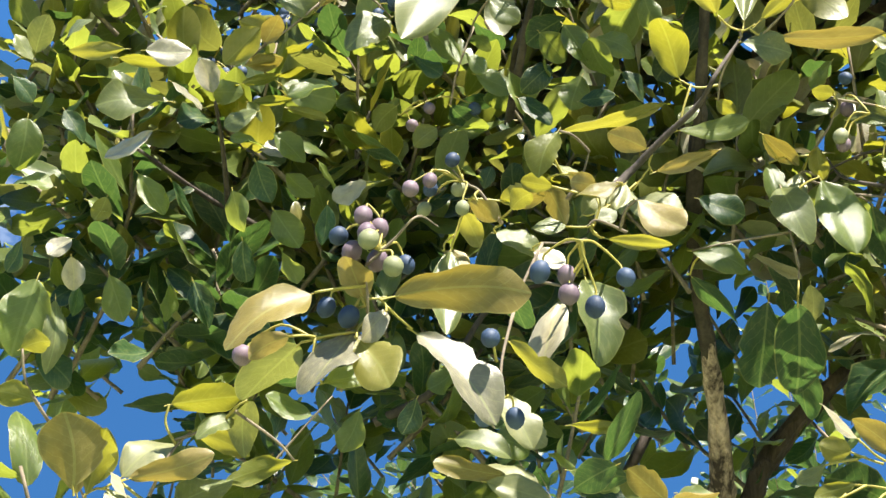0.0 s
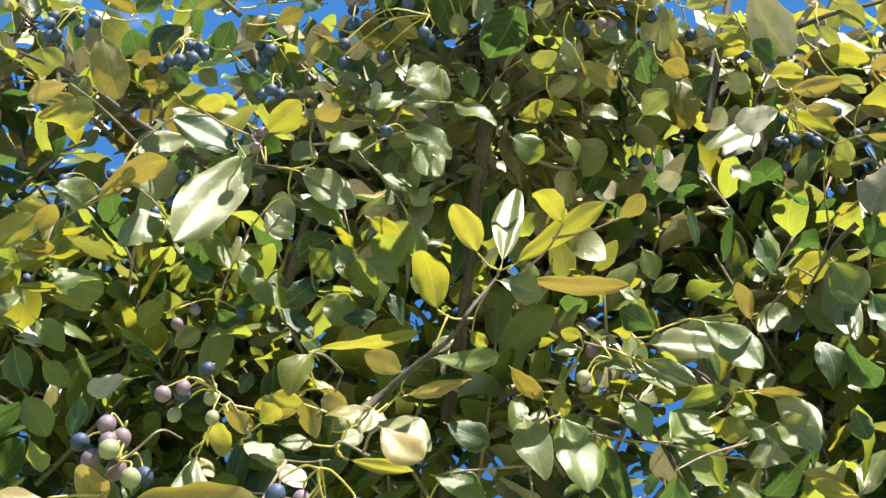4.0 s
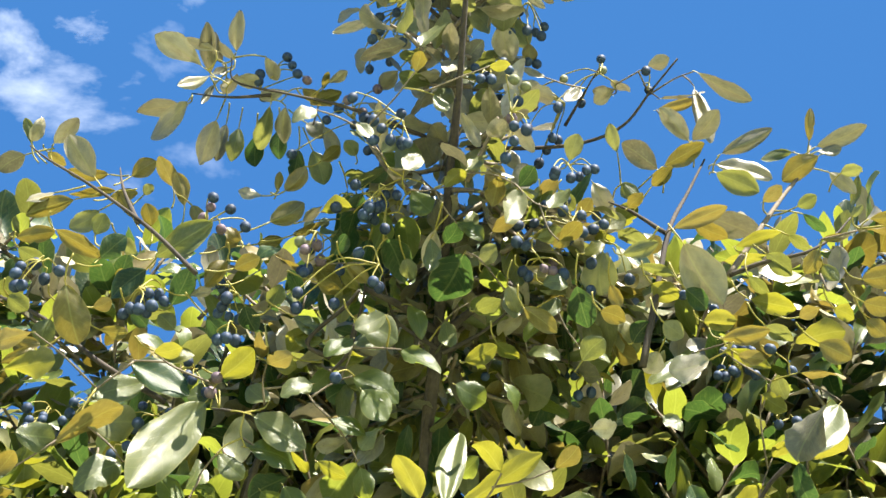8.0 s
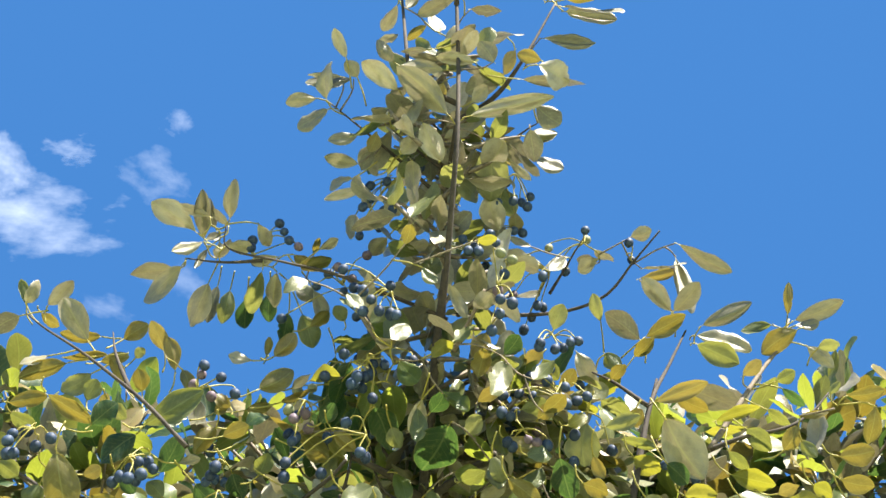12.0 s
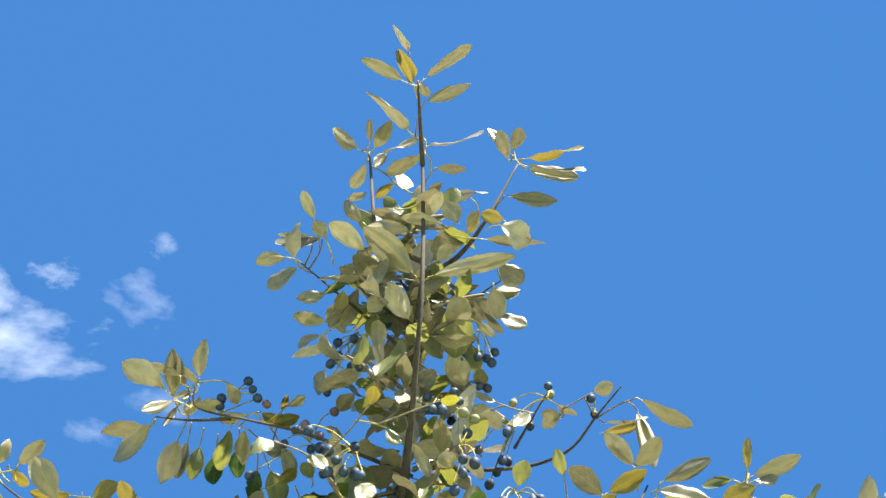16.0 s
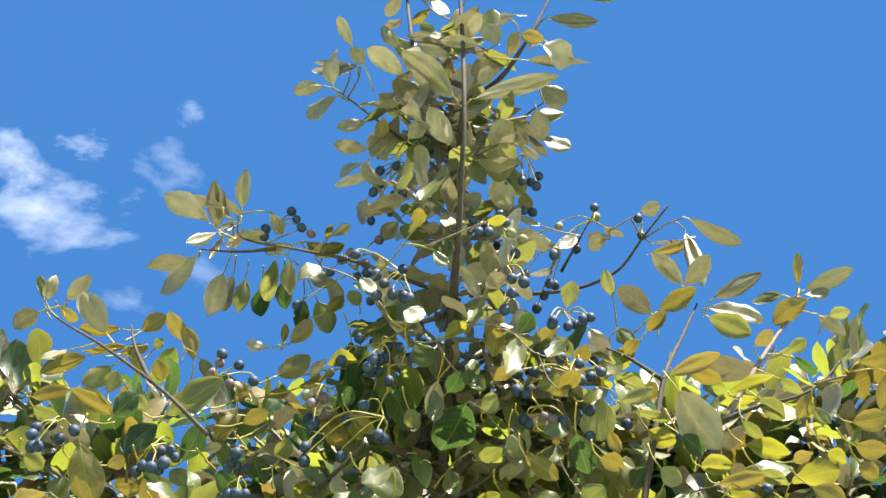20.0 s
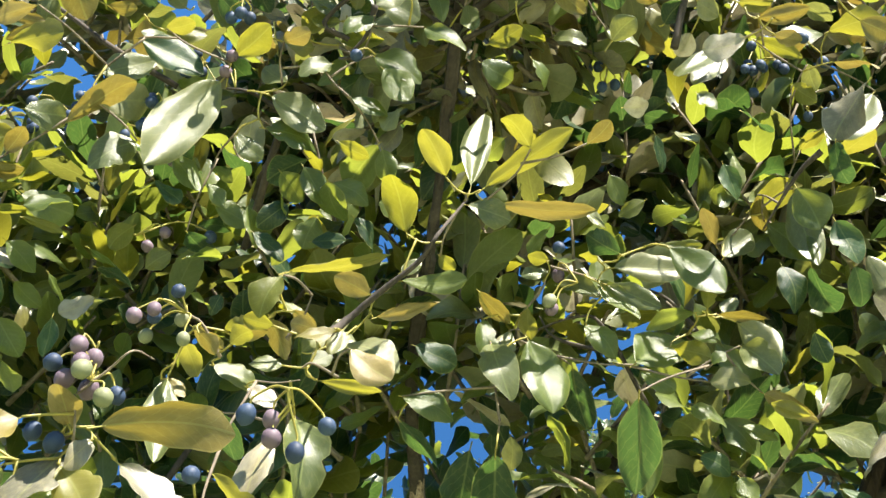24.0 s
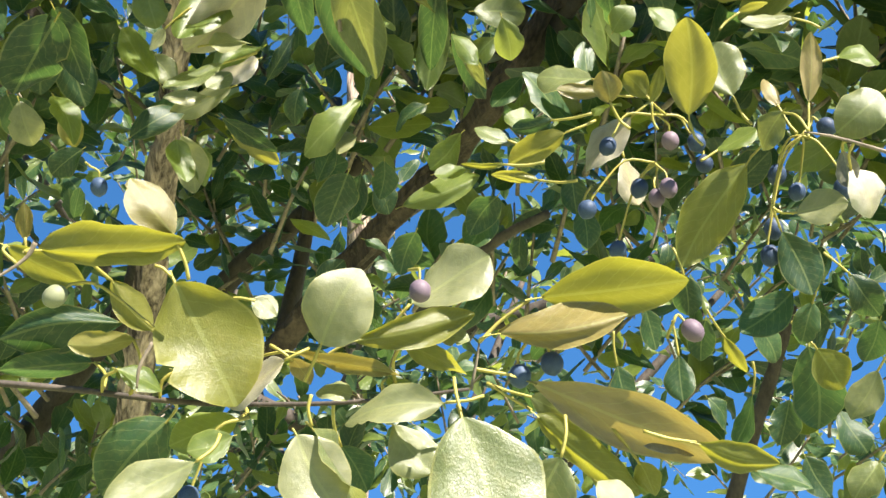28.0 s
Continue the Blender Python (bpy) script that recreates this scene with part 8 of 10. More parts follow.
leaf(spray, (-0.161, 1.106, 2.367), (-0.144, 1.133, 2.355), (0.52, -0.60, -0.61), 0.0214, "green", 0)
leaf(spray, (-0.143, 1.107, 2.374), (-0.125, 1.123, 2.346), (0.56, -0.82, -0.12), 0.0290, "green", 6)
leaf(spray, (-0.152, 1.122, 2.346), (-0.177, 1.124, 2.324), (0.08, -0.98, -0.18), 0.0207, "deep", 1)
leaf(spray, (-0.115, 1.087, 2.381), (-0.088, 1.093, 2.368), (0.24, 0.57, 0.78), 0.0168, "lime", 2)
leaf(spray, (-0.080, 1.107, 2.392), (-0.071, 1.118, 2.365), (0.14, -0.93, -0.33), 0.0188, "green", 4)
leaf(spray, (-0.121, 1.117, 2.364), (-0.089, 1.128, 2.350), (0.30, -0.95, -0.07), 0.0228, "green", 1)
leaf(spray, (-0.102, 1.128, 2.338), (-0.084, 1.153, 2.318), (0.76, -0.63, -0.13), 0.0229, "deep", 1)
leaf(spray, (-0.131, 1.141, 2.349), (-0.143, 1.149, 2.321), (-0.29, -0.94, -0.17), 0.0247, "green", 3)
leaf(spray, (-0.384, 1.119, 2.289), (-0.348, 1.130, 2.294), (0.24, -0.93, 0.28), 0.0223, "tan", 3)
leaf(spray, (-0.366, 1.140, 2.283), (-0.343, 1.153, 2.265), (0.46, -0.89, -0.03), 0.0197, "green", 0)
leaf(spray, (-0.324, 1.127, 2.241), (-0.328, 1.136, 2.207), (-0.44, -0.88, -0.19), 0.0220, "deep", 2)
leaf(spray, (-0.371, 1.136, 2.247), (-0.352, 1.155, 2.220), (0.18, -0.86, -0.48), 0.0241, "green", 3)
leaf(spray, (-0.295, 1.136, 2.263), (-0.323, 1.137, 2.248), (-0.14, -0.97, 0.21), 0.0248, "tan", 3)
leaf(spray, (-0.281, 1.148, 2.272), (-0.311, 1.147, 2.266), (-0.10, -0.77, 0.63), 0.0237, "olive", 4)
leaf(spray, (-0.229, 1.150, 2.278), (-0.212, 1.161, 2.270), (0.63, -0.66, 0.39), 0.0173, "green", 3)
leaf(spray, (-0.206, 1.168, 2.290), (-0.214, 1.173, 2.272), (0.20, -0.92, -0.35), 0.0126, "deep", 1)
leaf(spray, (-0.301, 1.102, 2.286), (-0.278, 1.122, 2.279), (0.40, -0.16, 0.90), 0.0196, "green", 2)
leaf(spray, (-0.275, 1.135, 2.334), (-0.296, 1.142, 2.316), (-0.52, 0.35, 0.78), 0.0218, "lime", 0)
leaf(spray, (-0.264, 1.136, 2.289), (-0.244, 1.135, 2.305), (-0.32, 0.85, 0.41), 0.0182, "lime", 9)
leaf(spray, (-0.181, 1.121, 2.317), (-0.154, 1.135, 2.299), (0.56, -0.80, 0.23), 0.0216, "deep", 0)
leaf(spray, (-0.236, 1.143, 2.306), (-0.204, 1.138, 2.307), (-0.13, -0.61, 0.78), 0.0202, "green", 3)
leaf(spray, (0.236, 1.143, 2.302), (0.245, 1.154, 2.262), (0.16, -0.96, -0.22), 0.0267, "deep", 1)
leaf(spray, (0.256, 1.136, 2.296), (0.278, 1.166, 2.269), (-0.79, 0.04, -0.61), 0.0286, "deep", 3)
leaf(spray, (0.272, 1.106, 2.318), (0.287, 1.113, 2.279), (-0.24, -0.94, -0.25), 0.0262, "deep", 3)
leaf(spray, (0.223, 1.174, 2.270), (0.238, 1.189, 2.238), (0.78, -0.62, 0.07), 0.0238, "deep", 0)
leaf(spray, (0.261, 1.174, 2.259), (0.271, 1.183, 2.234), (-0.22, -0.90, -0.38), 0.0179, "deep", 2)
leaf(spray, (0.284, 1.116, 2.281), (0.294, 1.144, 2.259), (0.42, -0.64, -0.64), 0.0229, "deep", 0)
leaf(spray, (0.246, 1.103, 2.349), (0.264, 1.116, 2.314), (-0.13, -0.91, -0.40), 0.0325, "green", 2)
leaf(spray, (0.271, 1.062, 2.360), (0.276, 1.075, 2.325), (-0.96, -0.22, -0.20), 0.0232, "deep", 1)
leaf(spray, (0.300, 1.036, 2.401), (0.270, 1.070, 2.367), (-0.84, -0.44, 0.32), 0.0444, "tan", 3)
leaf(spray, (0.139, 1.091, 2.394), (0.148, 1.114, 2.371), (0.88, -0.46, -0.12), 0.0205, "deep", 0)
leaf(spray, (0.109, 1.061, 2.391), (0.131, 1.059, 2.394), (0.04, -0.71, -0.70), 0.0177, "tan", 7)
leaf(spray, (0.166, 1.048, 2.396), (0.182, 1.052, 2.382), (0.05, -0.98, -0.20), 0.0173, "olive", 3)
leaf(spray, (0.204, 1.070, 2.398), (0.231, 1.083, 2.385), (0.56, -0.61, 0.56), 0.0200, "deep", 3)
leaf(spray, (0.186, 1.080, 2.353), (0.198, 1.095, 2.326), (0.19, -0.89, -0.41), 0.0207, "deep", 3)
leaf(spray, (0.103, 1.119, 2.376), (0.116, 1.136, 2.355), (0.32, -0.83, -0.46), 0.0208, "green", 6)
leaf(spray, (0.131, 1.113, 2.342), (0.109, 1.126, 2.335), (0.22, 0.72, 0.66), 0.0136, "lime", 11)
leaf(spray, (0.148, 1.068, 2.372), (0.168, 1.063, 2.362), (0.15, -0.76, 0.63), 0.0180, "olive", 4)
leaf(spray, (0.038, 1.034, 2.421), (0.051, 1.050, 2.399), (0.77, -0.63, -0.01), 0.0234, "green", 7)
leaf(spray, (-0.002, 1.048, 2.430), (0.026, 1.062, 2.423), (0.42, -0.90, -0.08), 0.0241, "green", 4)
leaf(spray, (-0.080, 1.066, 2.442), (-0.057, 1.080, 2.417), (0.38, -0.91, -0.16), 0.0287, "green", 0)
leaf(spray, (-0.061, 1.083, 2.414), (-0.079, 1.091, 2.396), (-0.57, -0.78, 0.26), 0.0207, "olive", 3)
leaf(spray, (0.056, 1.143, 2.338), (0.038, 1.155, 2.318), (-0.66, -0.73, 0.21), 0.0229, "green", 7)
leaf(spray, (0.079, 1.131, 2.351), (0.102, 1.141, 2.336), (0.52, -0.83, 0.20), 0.0225, "olive", 6)
leaf(spray, (0.021, 1.101, 2.398), (0.003, 1.120, 2.390), (-0.44, -0.66, -0.61), 0.0191, "green", 7)

# right gold spray
spray = limb("branch", [(0.136, 1.242, 2.231), (0.102, 1.211, 2.286), (0.080, 1.207, 2.295), (0.038, 1.217, 2.285)], 0.0022, 0.0007, BRANCH_BARK, seed=34)
limb("twig", [(0.178, 1.205, 2.276), (0.148, 1.191, 2.305), (0.099, 1.189, 2.318)], 0.0020, 0.0006, BRANCH_BARK, parent=spray, seed=35)
cluster(spray, (0.076, 1.151, 2.288), [((0.062, 1.162, 2.304), "mauve"), ((0.053, 1.149, 2.269), "pale"), ((0.055, 1.157, 2.267), "mauve")])
cluster(spray, (0.059, 1.139, 2.306), [((0.061, 1.137, 2.312), "blue")])
leaf(spray, (0.163, 1.175, 2.256), (0.183, 1.168, 2.245), (-0.19, -0.94, 0.29), 0.0140, "green", 1, (0.174, 1.203, 2.280))
leaf(spray, (0.145, 1.177, 2.246), (0.180, 1.181, 2.239), (0.17, 0.29, 0.94), 0.0176, "lime", 3, (0.166, 1.182, 2.262))
leaf(spray, (0.169, 1.155, 2.263), (0.127, 1.164, 2.254), (-0.08, 0.47, 0.88), 0.0157, "green", 1, (0.163, 1.181, 2.259))
leaf(spray, (0.180, 1.157, 2.262), (0.224, 1.155, 2.257), (0.12, 0.47, 0.87), 0.0112, "gold", 4, (0.167, 1.161, 2.262))
leaf(spray, (0.189, 1.162, 2.263), (0.202, 1.166, 2.286), (-0.11, -0.97, 0.20), 0.0144, "olive", 6, (0.176, 1.158, 2.262))
leaf(spray, (0.197, 1.161, 2.259), (0.221, 1.141, 2.211), (-0.46, -0.88, 0.13), 0.0261, "olive", 6, (0.186, 1.161, 2.262))
leaf(spray, (0.173, 1.145, 2.256), (0.173, 1.124, 2.262), (0.37, 0.23, 0.90), 0.0135, "lime", 8, (0.176, 1.158, 2.262))
leaf(spray, (0.023, 1.183, 2.267), (0.017, 1.177, 2.227), (0.30, -0.95, 0.09), 0.0191, "olive", 4, (0.038, 1.217, 2.285))
leaf(spray, (0.036, 1.158, 2.271), (0.040, 1.182, 2.256), (0.23, 0.48, 0.84), 0.0145, "lime", 6, (0.027, 1.191, 2.272))
leaf(spray, (0.001, 1.164, 2.265), (0.004, 1.163, 2.223), (0.28, -0.96, 0.05), 0.0197, "green", 8, (0.032, 1.172, 2.271))
leaf(spray, (-0.004, 1.148, 2.280), (0.023, 1.171, 2.264), (0.17, 0.42, 0.89), 0.0178, "gold", 0, (0.008, 1.166, 2.266))
leaf(spray, (0.055, 1.154, 2.301), (0.032, 1.147, 2.293), (0.23, -0.96, 0.14), 0.0149, "olive", 7, (0.034, 1.166, 2.271))
leaf(spray, (0.055, 1.146, 2.306), (0.037, 1.143, 2.309), (0.08, 0.41, 0.91), 0.0128, "lime", 0, (0.049, 1.157, 2.293))
leaf(spray, (0.090, 1.154, 2.295), (0.120, 1.141, 2.248), (-0.23, -0.97, 0.11), 0.0181, "green", 5, (0.053, 1.149, 2.303))
leaf(spray, (0.096, 1.151, 2.287), (0.138, 1.141, 2.256), (-0.23, -0.97, 0.01), 0.0178, "olive", 0, (0.081, 1.153, 2.297))
leaf(spray, (0.098, 1.143, 2.297), (0.172, 1.171, 2.316), (0.31, -0.94, 0.17), 0.0240, "olive", 0, (0.092, 1.151, 2.290))
leaf(spray, (0.093, 1.133, 2.296), (0.076, 1.132, 2.301), (0.28, 0.16, 0.95), 0.0144, "lime", 3, (0.097, 1.145, 2.295))
leaf(spray, (0.098, 1.156, 2.275), (0.061, 1.178, 2.308), (-0.35, -0.91, 0.22), 0.0197, "olive", 8, (0.092, 1.151, 2.290))
leaf(spray, (0.110, 1.127, 2.296), (0.079, 1.103, 2.300), (-0.21, 0.42, 0.88), 0.0209, "deep", 7, (0.094, 1.136, 2.296))
leaf(spray, (0.079, 1.161, 2.257), (0.103, 1.162, 2.226), (0.11, -0.99, 0.06), 0.0222, "green", 1, (0.096, 1.155, 2.279))
leaf(spray, (0.134, 1.128, 2.309), (0.171, 1.119, 2.300), (-0.24, -0.97, -0.03), 0.0112, "lime", 2, (0.106, 1.129, 2.296))
leaf(spray, (0.141, 1.118, 2.301), (0.185, 1.125, 2.260), (0.11, -0.99, -0.06), 0.0366, "green", 2, (0.127, 1.128, 2.306))

# right high spray
spray = limb("branch", [(0.297, 1.172, 2.446), (0.278, 1.188, 2.434), (0.249, 1.224, 2.400)], 0.0030, 0.0008, BRANCH_BARK, seed=36)
cluster(spray, (0.302, 1.175, 2.589), [((0.303, 1.176, 2.591), "blue"), ((0.327, 1.201, 2.585), "blue")])
cluster(spray, (0.312, 1.222, 2.539), [((0.310, 1.225, 2.538), "blue"), ((0.327, 1.221, 2.538), "blue")])
cluster(spray, (0.123, 1.216, 2.591), [((0.109, 1.233, 2.608), "blue"), ((0.119, 1.222, 2.601), "blue"), ((0.136, 1.206, 2.584), "blue"), ((0.120, 1.223, 2.574), "blue"), ((0.135, 1.239, 2.593), "blue")])
cluster(spray, (0.050, 1.225, 2.589), [((0.056, 1.233, 2.590), "blue"), ((0.029, 1.200, 2.578), "blue")])
cluster(spray, (0.231, 1.150, 2.633), [((0.251, 1.153, 2.622), "blue"), ((0.240, 1.138, 2.616), "blue"), ((0.171, 1.161, 2.664), "blue"), ((0.223, 1.149, 2.638), "blue")])
cluster(spray, (0.094, 1.129, 2.676), [((0.067, 1.131, 2.672), "blue"), ((0.074, 1.139, 2.675), "blue"), ((0.089, 1.139, 2.680), "mauve"), ((0.095, 1.120, 2.653), "mauve"), ((0.110, 1.148, 2.691), "blue"), ((0.134, 1.125, 2.675), "blue"), ((0.136, 1.153, 2.670), "blue")])
cluster(spray, (0.078, 1.100, 2.700), [((0.063, 1.112, 2.720), "blue"), ((0.074, 1.117, 2.721), "blue"), ((0.080, 1.086, 2.698), "blue"), ((0.093, 1.105, 2.719), "blue"), ((0.065, 1.112, 2.701), "blue"), ((0.074, 1.119, 2.708), "blue"), ((0.107, 1.076, 2.696), "blue"), ((0.139, 1.098, 2.697), "blue")])
cluster(spray, (-0.079, 1.117, 2.689), [((-0.084, 1.091, 2.725), "blue"), ((-0.068, 1.106, 2.723), "blue"), ((-0.093, 1.125, 2.708), "blue"), ((-0.116, 1.141, 2.691), "blue"), ((-0.079, 1.145, 2.681), "blue"), ((-0.069, 1.130, 2.657), "blue"), ((-0.142, 1.116, 2.668), "blue"), ((-0.154, 1.156, 2.683), "blue"), ((-0.114, 1.131, 2.640), "blue"), ((-0.127, 1.093, 2.683), "pale"), ((-0.142, 1.094, 2.680), "pale")])
cluster(spray, (-0.224, 1.143, 2.648), [((-0.227, 1.128, 2.634), "blue"), ((-0.230, 1.157, 2.656), "blue"), ((-0.226, 1.185, 2.646), "blue"), ((-0.217, 1.187, 2.644), "blue")])
leaf(spray, (0.262, 1.267, 2.480), (0.273, 1.313, 2.471), (0.15, 0.17, 0.97), 0.0165, "gold", 6, (0.263, 1.207, 2.416))
leaf(spray, (0.268, 1.287, 2.463), (0.297, 1.255, 2.392), (-0.51, -0.84, 0.17), 0.0337, "green", 2, (0.263, 1.252, 2.464))
leaf(spray, (0.256, 1.296, 2.479), (0.295, 1.261, 2.493), (0.06, 0.41, 0.91), 0.0280, "lime", 6, (0.267, 1.278, 2.463))
leaf(spray, (0.295, 1.265, 2.486), (0.302, 1.256, 2.387), (-0.20, -0.98, 0.08), 0.0323, "olive", 0, (0.265, 1.269, 2.464))
leaf(spray, (0.303, 1.253, 2.517), (0.324, 1.216, 2.522), (0.07, 0.19, 0.98), 0.0251, "lime", 4, (0.287, 1.266, 2.480))
leaf(spray, (0.231, 1.328, 2.462), (0.215, 1.290, 2.480), (-0.14, 0.47, 0.87), 0.0170, "gold", 3, (0.259, 1.292, 2.475))
leaf(spray, (0.231, 1.313, 2.437), (0.263, 1.314, 2.471), (-0.25, -0.93, 0.27), 0.0280, "olive", 4, (0.238, 1.319, 2.465))
leaf(spray, (0.290, 1.199, 2.554), (0.317, 1.213, 2.545), (0.09, 0.41, 0.91), 0.0190, "lime", 5, (0.299, 1.256, 2.508))
leaf(spray, (0.306, 1.187, 2.571), (0.318, 1.211, 2.558), (0.27, 0.35, 0.90), 0.0182, "olive", 6, (0.292, 1.213, 2.542))
leaf(spray, (0.325, 1.181, 2.565), (0.372, 1.185, 2.565), (0.01, 0.03, 1.00), 0.0240, "gold", 4, (0.302, 1.193, 2.564))
leaf(spray, (0.320, 1.164, 2.585), (0.369, 1.146, 2.588), (-0.02, 0.11, 0.99), 0.0262, "lime", 3, (0.319, 1.184, 2.565))
leaf(spray, (0.363, 1.185, 2.533), (0.302, 1.160, 2.446), (0.20, -0.97, 0.14), 0.0413, "olive", 0, (0.319, 1.184, 2.565))
leaf(spray, (0.253, 1.171, 2.586), (0.304, 1.192, 2.584), (-0.12, 0.34, 0.93), 0.0174, "lime", 7, (0.302, 1.193, 2.564))
leaf(spray, (0.255, 1.116, 2.650), (0.299, 1.102, 2.645), (0.07, -0.08, 0.99), 0.0205, "lime", 2, (0.266, 1.177, 2.580))
leaf(spray, (0.245, 1.250, 2.657), (0.195, 1.226, 2.593), (0.29, -0.95, 0.13), 0.0281, "olive", 2, (0.264, 1.167, 2.591))
leaf(spray, (0.258, 1.266, 2.677), (0.216, 1.253, 2.611), (0.25, -0.97, 0.04), 0.0304, "olive", 5, (0.250, 1.229, 2.641))
leaf(spray, (0.156, 1.098, 2.679), (0.191, 1.130, 2.676), (0.08, 0.02, 1.00), 0.0251, "olive", 7)
leaf(spray, (0.180, 1.090, 2.712), (0.156, 1.129, 2.708), (-0.01, 0.08, 1.00), 0.0258, "lime", 5)
leaf(spray, (0.125, 1.129, 2.659), (0.139, 1.179, 2.651), (0.03, 0.16, 0.99), 0.0284, "deep", 6)
leaf(spray, (0.105, 1.180, 2.636), (0.110, 1.236, 2.615), (0.11, 0.35, 0.93), 0.0208, "deep", 5)
leaf(spray, (0.093, 1.212, 2.592), (0.077, 1.264, 2.573), (0.11, 0.36, 0.93), 0.0343, "deep", 7)

# low center spray
spray = limb("branch", [(0.060, 1.165, 1.922), (0.052, 1.149, 1.965), (0.044, 1.112, 1.975)], 0.0014, 0.0005, TWIG_BARK, seed=37)
limb("twig", [(0.044, 1.112, 1.975), (0.056, 1.105, 1.989), (0.067, 1.098, 2.002)], 0.0008, 0.0004, TWIG_BARK, parent=spray, seed=38)
cluster(spray, (0.067, 1.099, 1.999), [((0.078, 1.084, 1.989), "blue"), ((0.059, 1.117, 1.999), "blue")])
leaf(spray, (0.029, 1.089, 1.996), (0.007, 1.070, 2.014), (0.76, -0.54, 0.36), 0.0265, "tan", 2, (0.042, 1.100, 1.988))
leaf(spray, (0.059, 1.119, 1.995), (0.029, 1.115, 2.025), (0.42, 0.74, 0.53), 0.0189, "gold", 6, (0.056, 1.105, 1.989))
leaf(spray, (0.066, 1.110, 2.010), (0.049, 1.118, 2.006), (0.20, 0.71, 0.67), 0.0109, "gold", 6, (0.066, 1.099, 2.000))
leaf(spray, (0.027, 1.118, 2.003), (0.006, 1.111, 2.007), (-0.01, 0.53, 0.85), 0.0162, "lime", 11, (0.043, 1.119, 1.995))
leaf(spray, (0.084, 1.117, 2.011), (0.092, 1.105, 2.055), (-0.19, 0.94, 0.30), 0.0357, "gold", 2, (0.066, 1.099, 2.000))
leaf(spray, (-0.011, 1.105, 1.960), (-0.069, 1.110, 1.943), (-0.28, -0.45, 0.85), 0.0476, "tan", 7, (0.008, 1.105, 1.965))
leaf(spray, (0.078, 1.126, 1.993), (0.145, 1.141, 1.979), (-0.01, 0.72, 0.69), 0.0156, "gold", 4, (0.060, 1.102, 1.994))
leaf(spray, (0.101, 1.112, 1.976), (0.157, 1.117, 1.945), (0.21, -0.94, 0.25), 0.0435, "tan", 3, (0.085, 1.109, 1.985))
leaf(spray, (0.062, 1.107, 1.979), (0.096, 1.106, 1.955), (0.34, 0.83, 0.44), 0.0194, "gold", 6, (0.053, 1.107, 1.986))
leaf(spray, (0.063, 1.118, 1.965), (0.114, 1.136, 1.925), (0.19, 0.78, 0.59), 0.0151, "lime", 11, (0.046, 1.121, 1.973))
leaf(spray, (0.009, 1.093, 1.986), (-0.011, 1.097, 1.977), (-0.33, -0.82, 0.46), 0.0173, "olive", 6, (0.026, 1.095, 1.988))
leaf(spray, (0.027, 1.116, 1.982), (-0.000, 1.122, 1.978), (0.06, 0.72, 0.69), 0.0092, "lime", 4, (0.044, 1.112, 1.975))
leaf(spray, (0.013, 1.096, 1.965), (-0.014, 1.098, 1.946), (-0.37, 0.70, 0.62), 0.0114, "lime", 2, (0.029, 1.099, 1.973))
leaf(spray, (0.003, 1.110, 1.963), (-0.030, 1.109, 1.928), (-0.33, 0.90, 0.28), 0.0105, "lime", 6, (0.018, 1.110, 1.973))
leaf(spray, (0.054, 1.137, 1.958), (0.083, 1.172, 1.896), (0.12, 0.84, 0.53), 0.0328, "olive", 4, (0.050, 1.140, 1.968))
leaf(spray, (0.015, 1.150, 1.958), (-0.031, 1.180, 1.907), (0.41, -0.58, -0.70), 0.0428, "tan", 6, (0.030, 1.145, 1.968))
leaf(spray, (-0.022, 1.170, 1.910), (0.007, 1.175, 1.916), (0.03, -0.88, 0.48), 0.0235, "olive", 3, (-0.025, 1.168, 1.908))
leaf(spray, (-0.044, 1.166, 1.920), (-0.054, 1.173, 1.906), (-0.69, -0.71, 0.15), 0.0149, "olive", 2, (-0.030, 1.162, 1.931))
leaf(spray, (-0.007, 1.173, 1.902), (-0.045, 1.166, 1.879), (-0.06, -0.91, 0.40), 0.0186, "olive", 0, (0.010, 1.174, 1.909))
leaf(spray, (0.113, 1.091, 1.997), (0.099, 1.097, 1.980), (-0.38, -0.92, 0.00), 0.0157, "olive", 0, (0.111, 1.090, 2.006))
leaf(spray, (0.121, 1.082, 1.970), (0.142, 1.080, 1.947), (0.20, -0.95, 0.25), 0.0212, "olive", 1, (0.106, 1.084, 1.981))
leaf(spray, (0.134, 1.109, 1.937), (0.156, 1.098, 1.930), (-0.27, -0.87, 0.41), 0.0198, "olive", 3, (0.118, 1.117, 1.941))
leaf(spray, (0.038, 1.123, 1.974), (0.018, 1.125, 1.959), (-0.14, -0.99, 0.04), 0.0155, "green", 3, (0.046, 1.121, 1.973))
leaf(spray, (0.071, 1.101, 1.966), (0.086, 1.112, 1.952), (-0.06, 0.80, 0.59), 0.0138, "lime", 0, (0.053, 1.107, 1.986))
leaf(spray, (0.030, 1.097, 1.958), (0.027, 1.104, 1.931), (-0.48, -0.86, -0.17), 0.0153, "green", 2, (0.044, 1.112, 1.975))

# middle hanging
spray = limb("branch", [(0.117, 1.291, 2.316), (0.069, 1.287, 2.329), (0.054, 1.276, 2.345)], 0.0023, 0.0006, BRANCH_BARK, seed=39)
limb("twig", [(0.011, 1.164, 2.159), (0.012, 1.159, 2.166)], 0.0010, 0.0003, TWIG_BARK, parent=spray, seed=40)
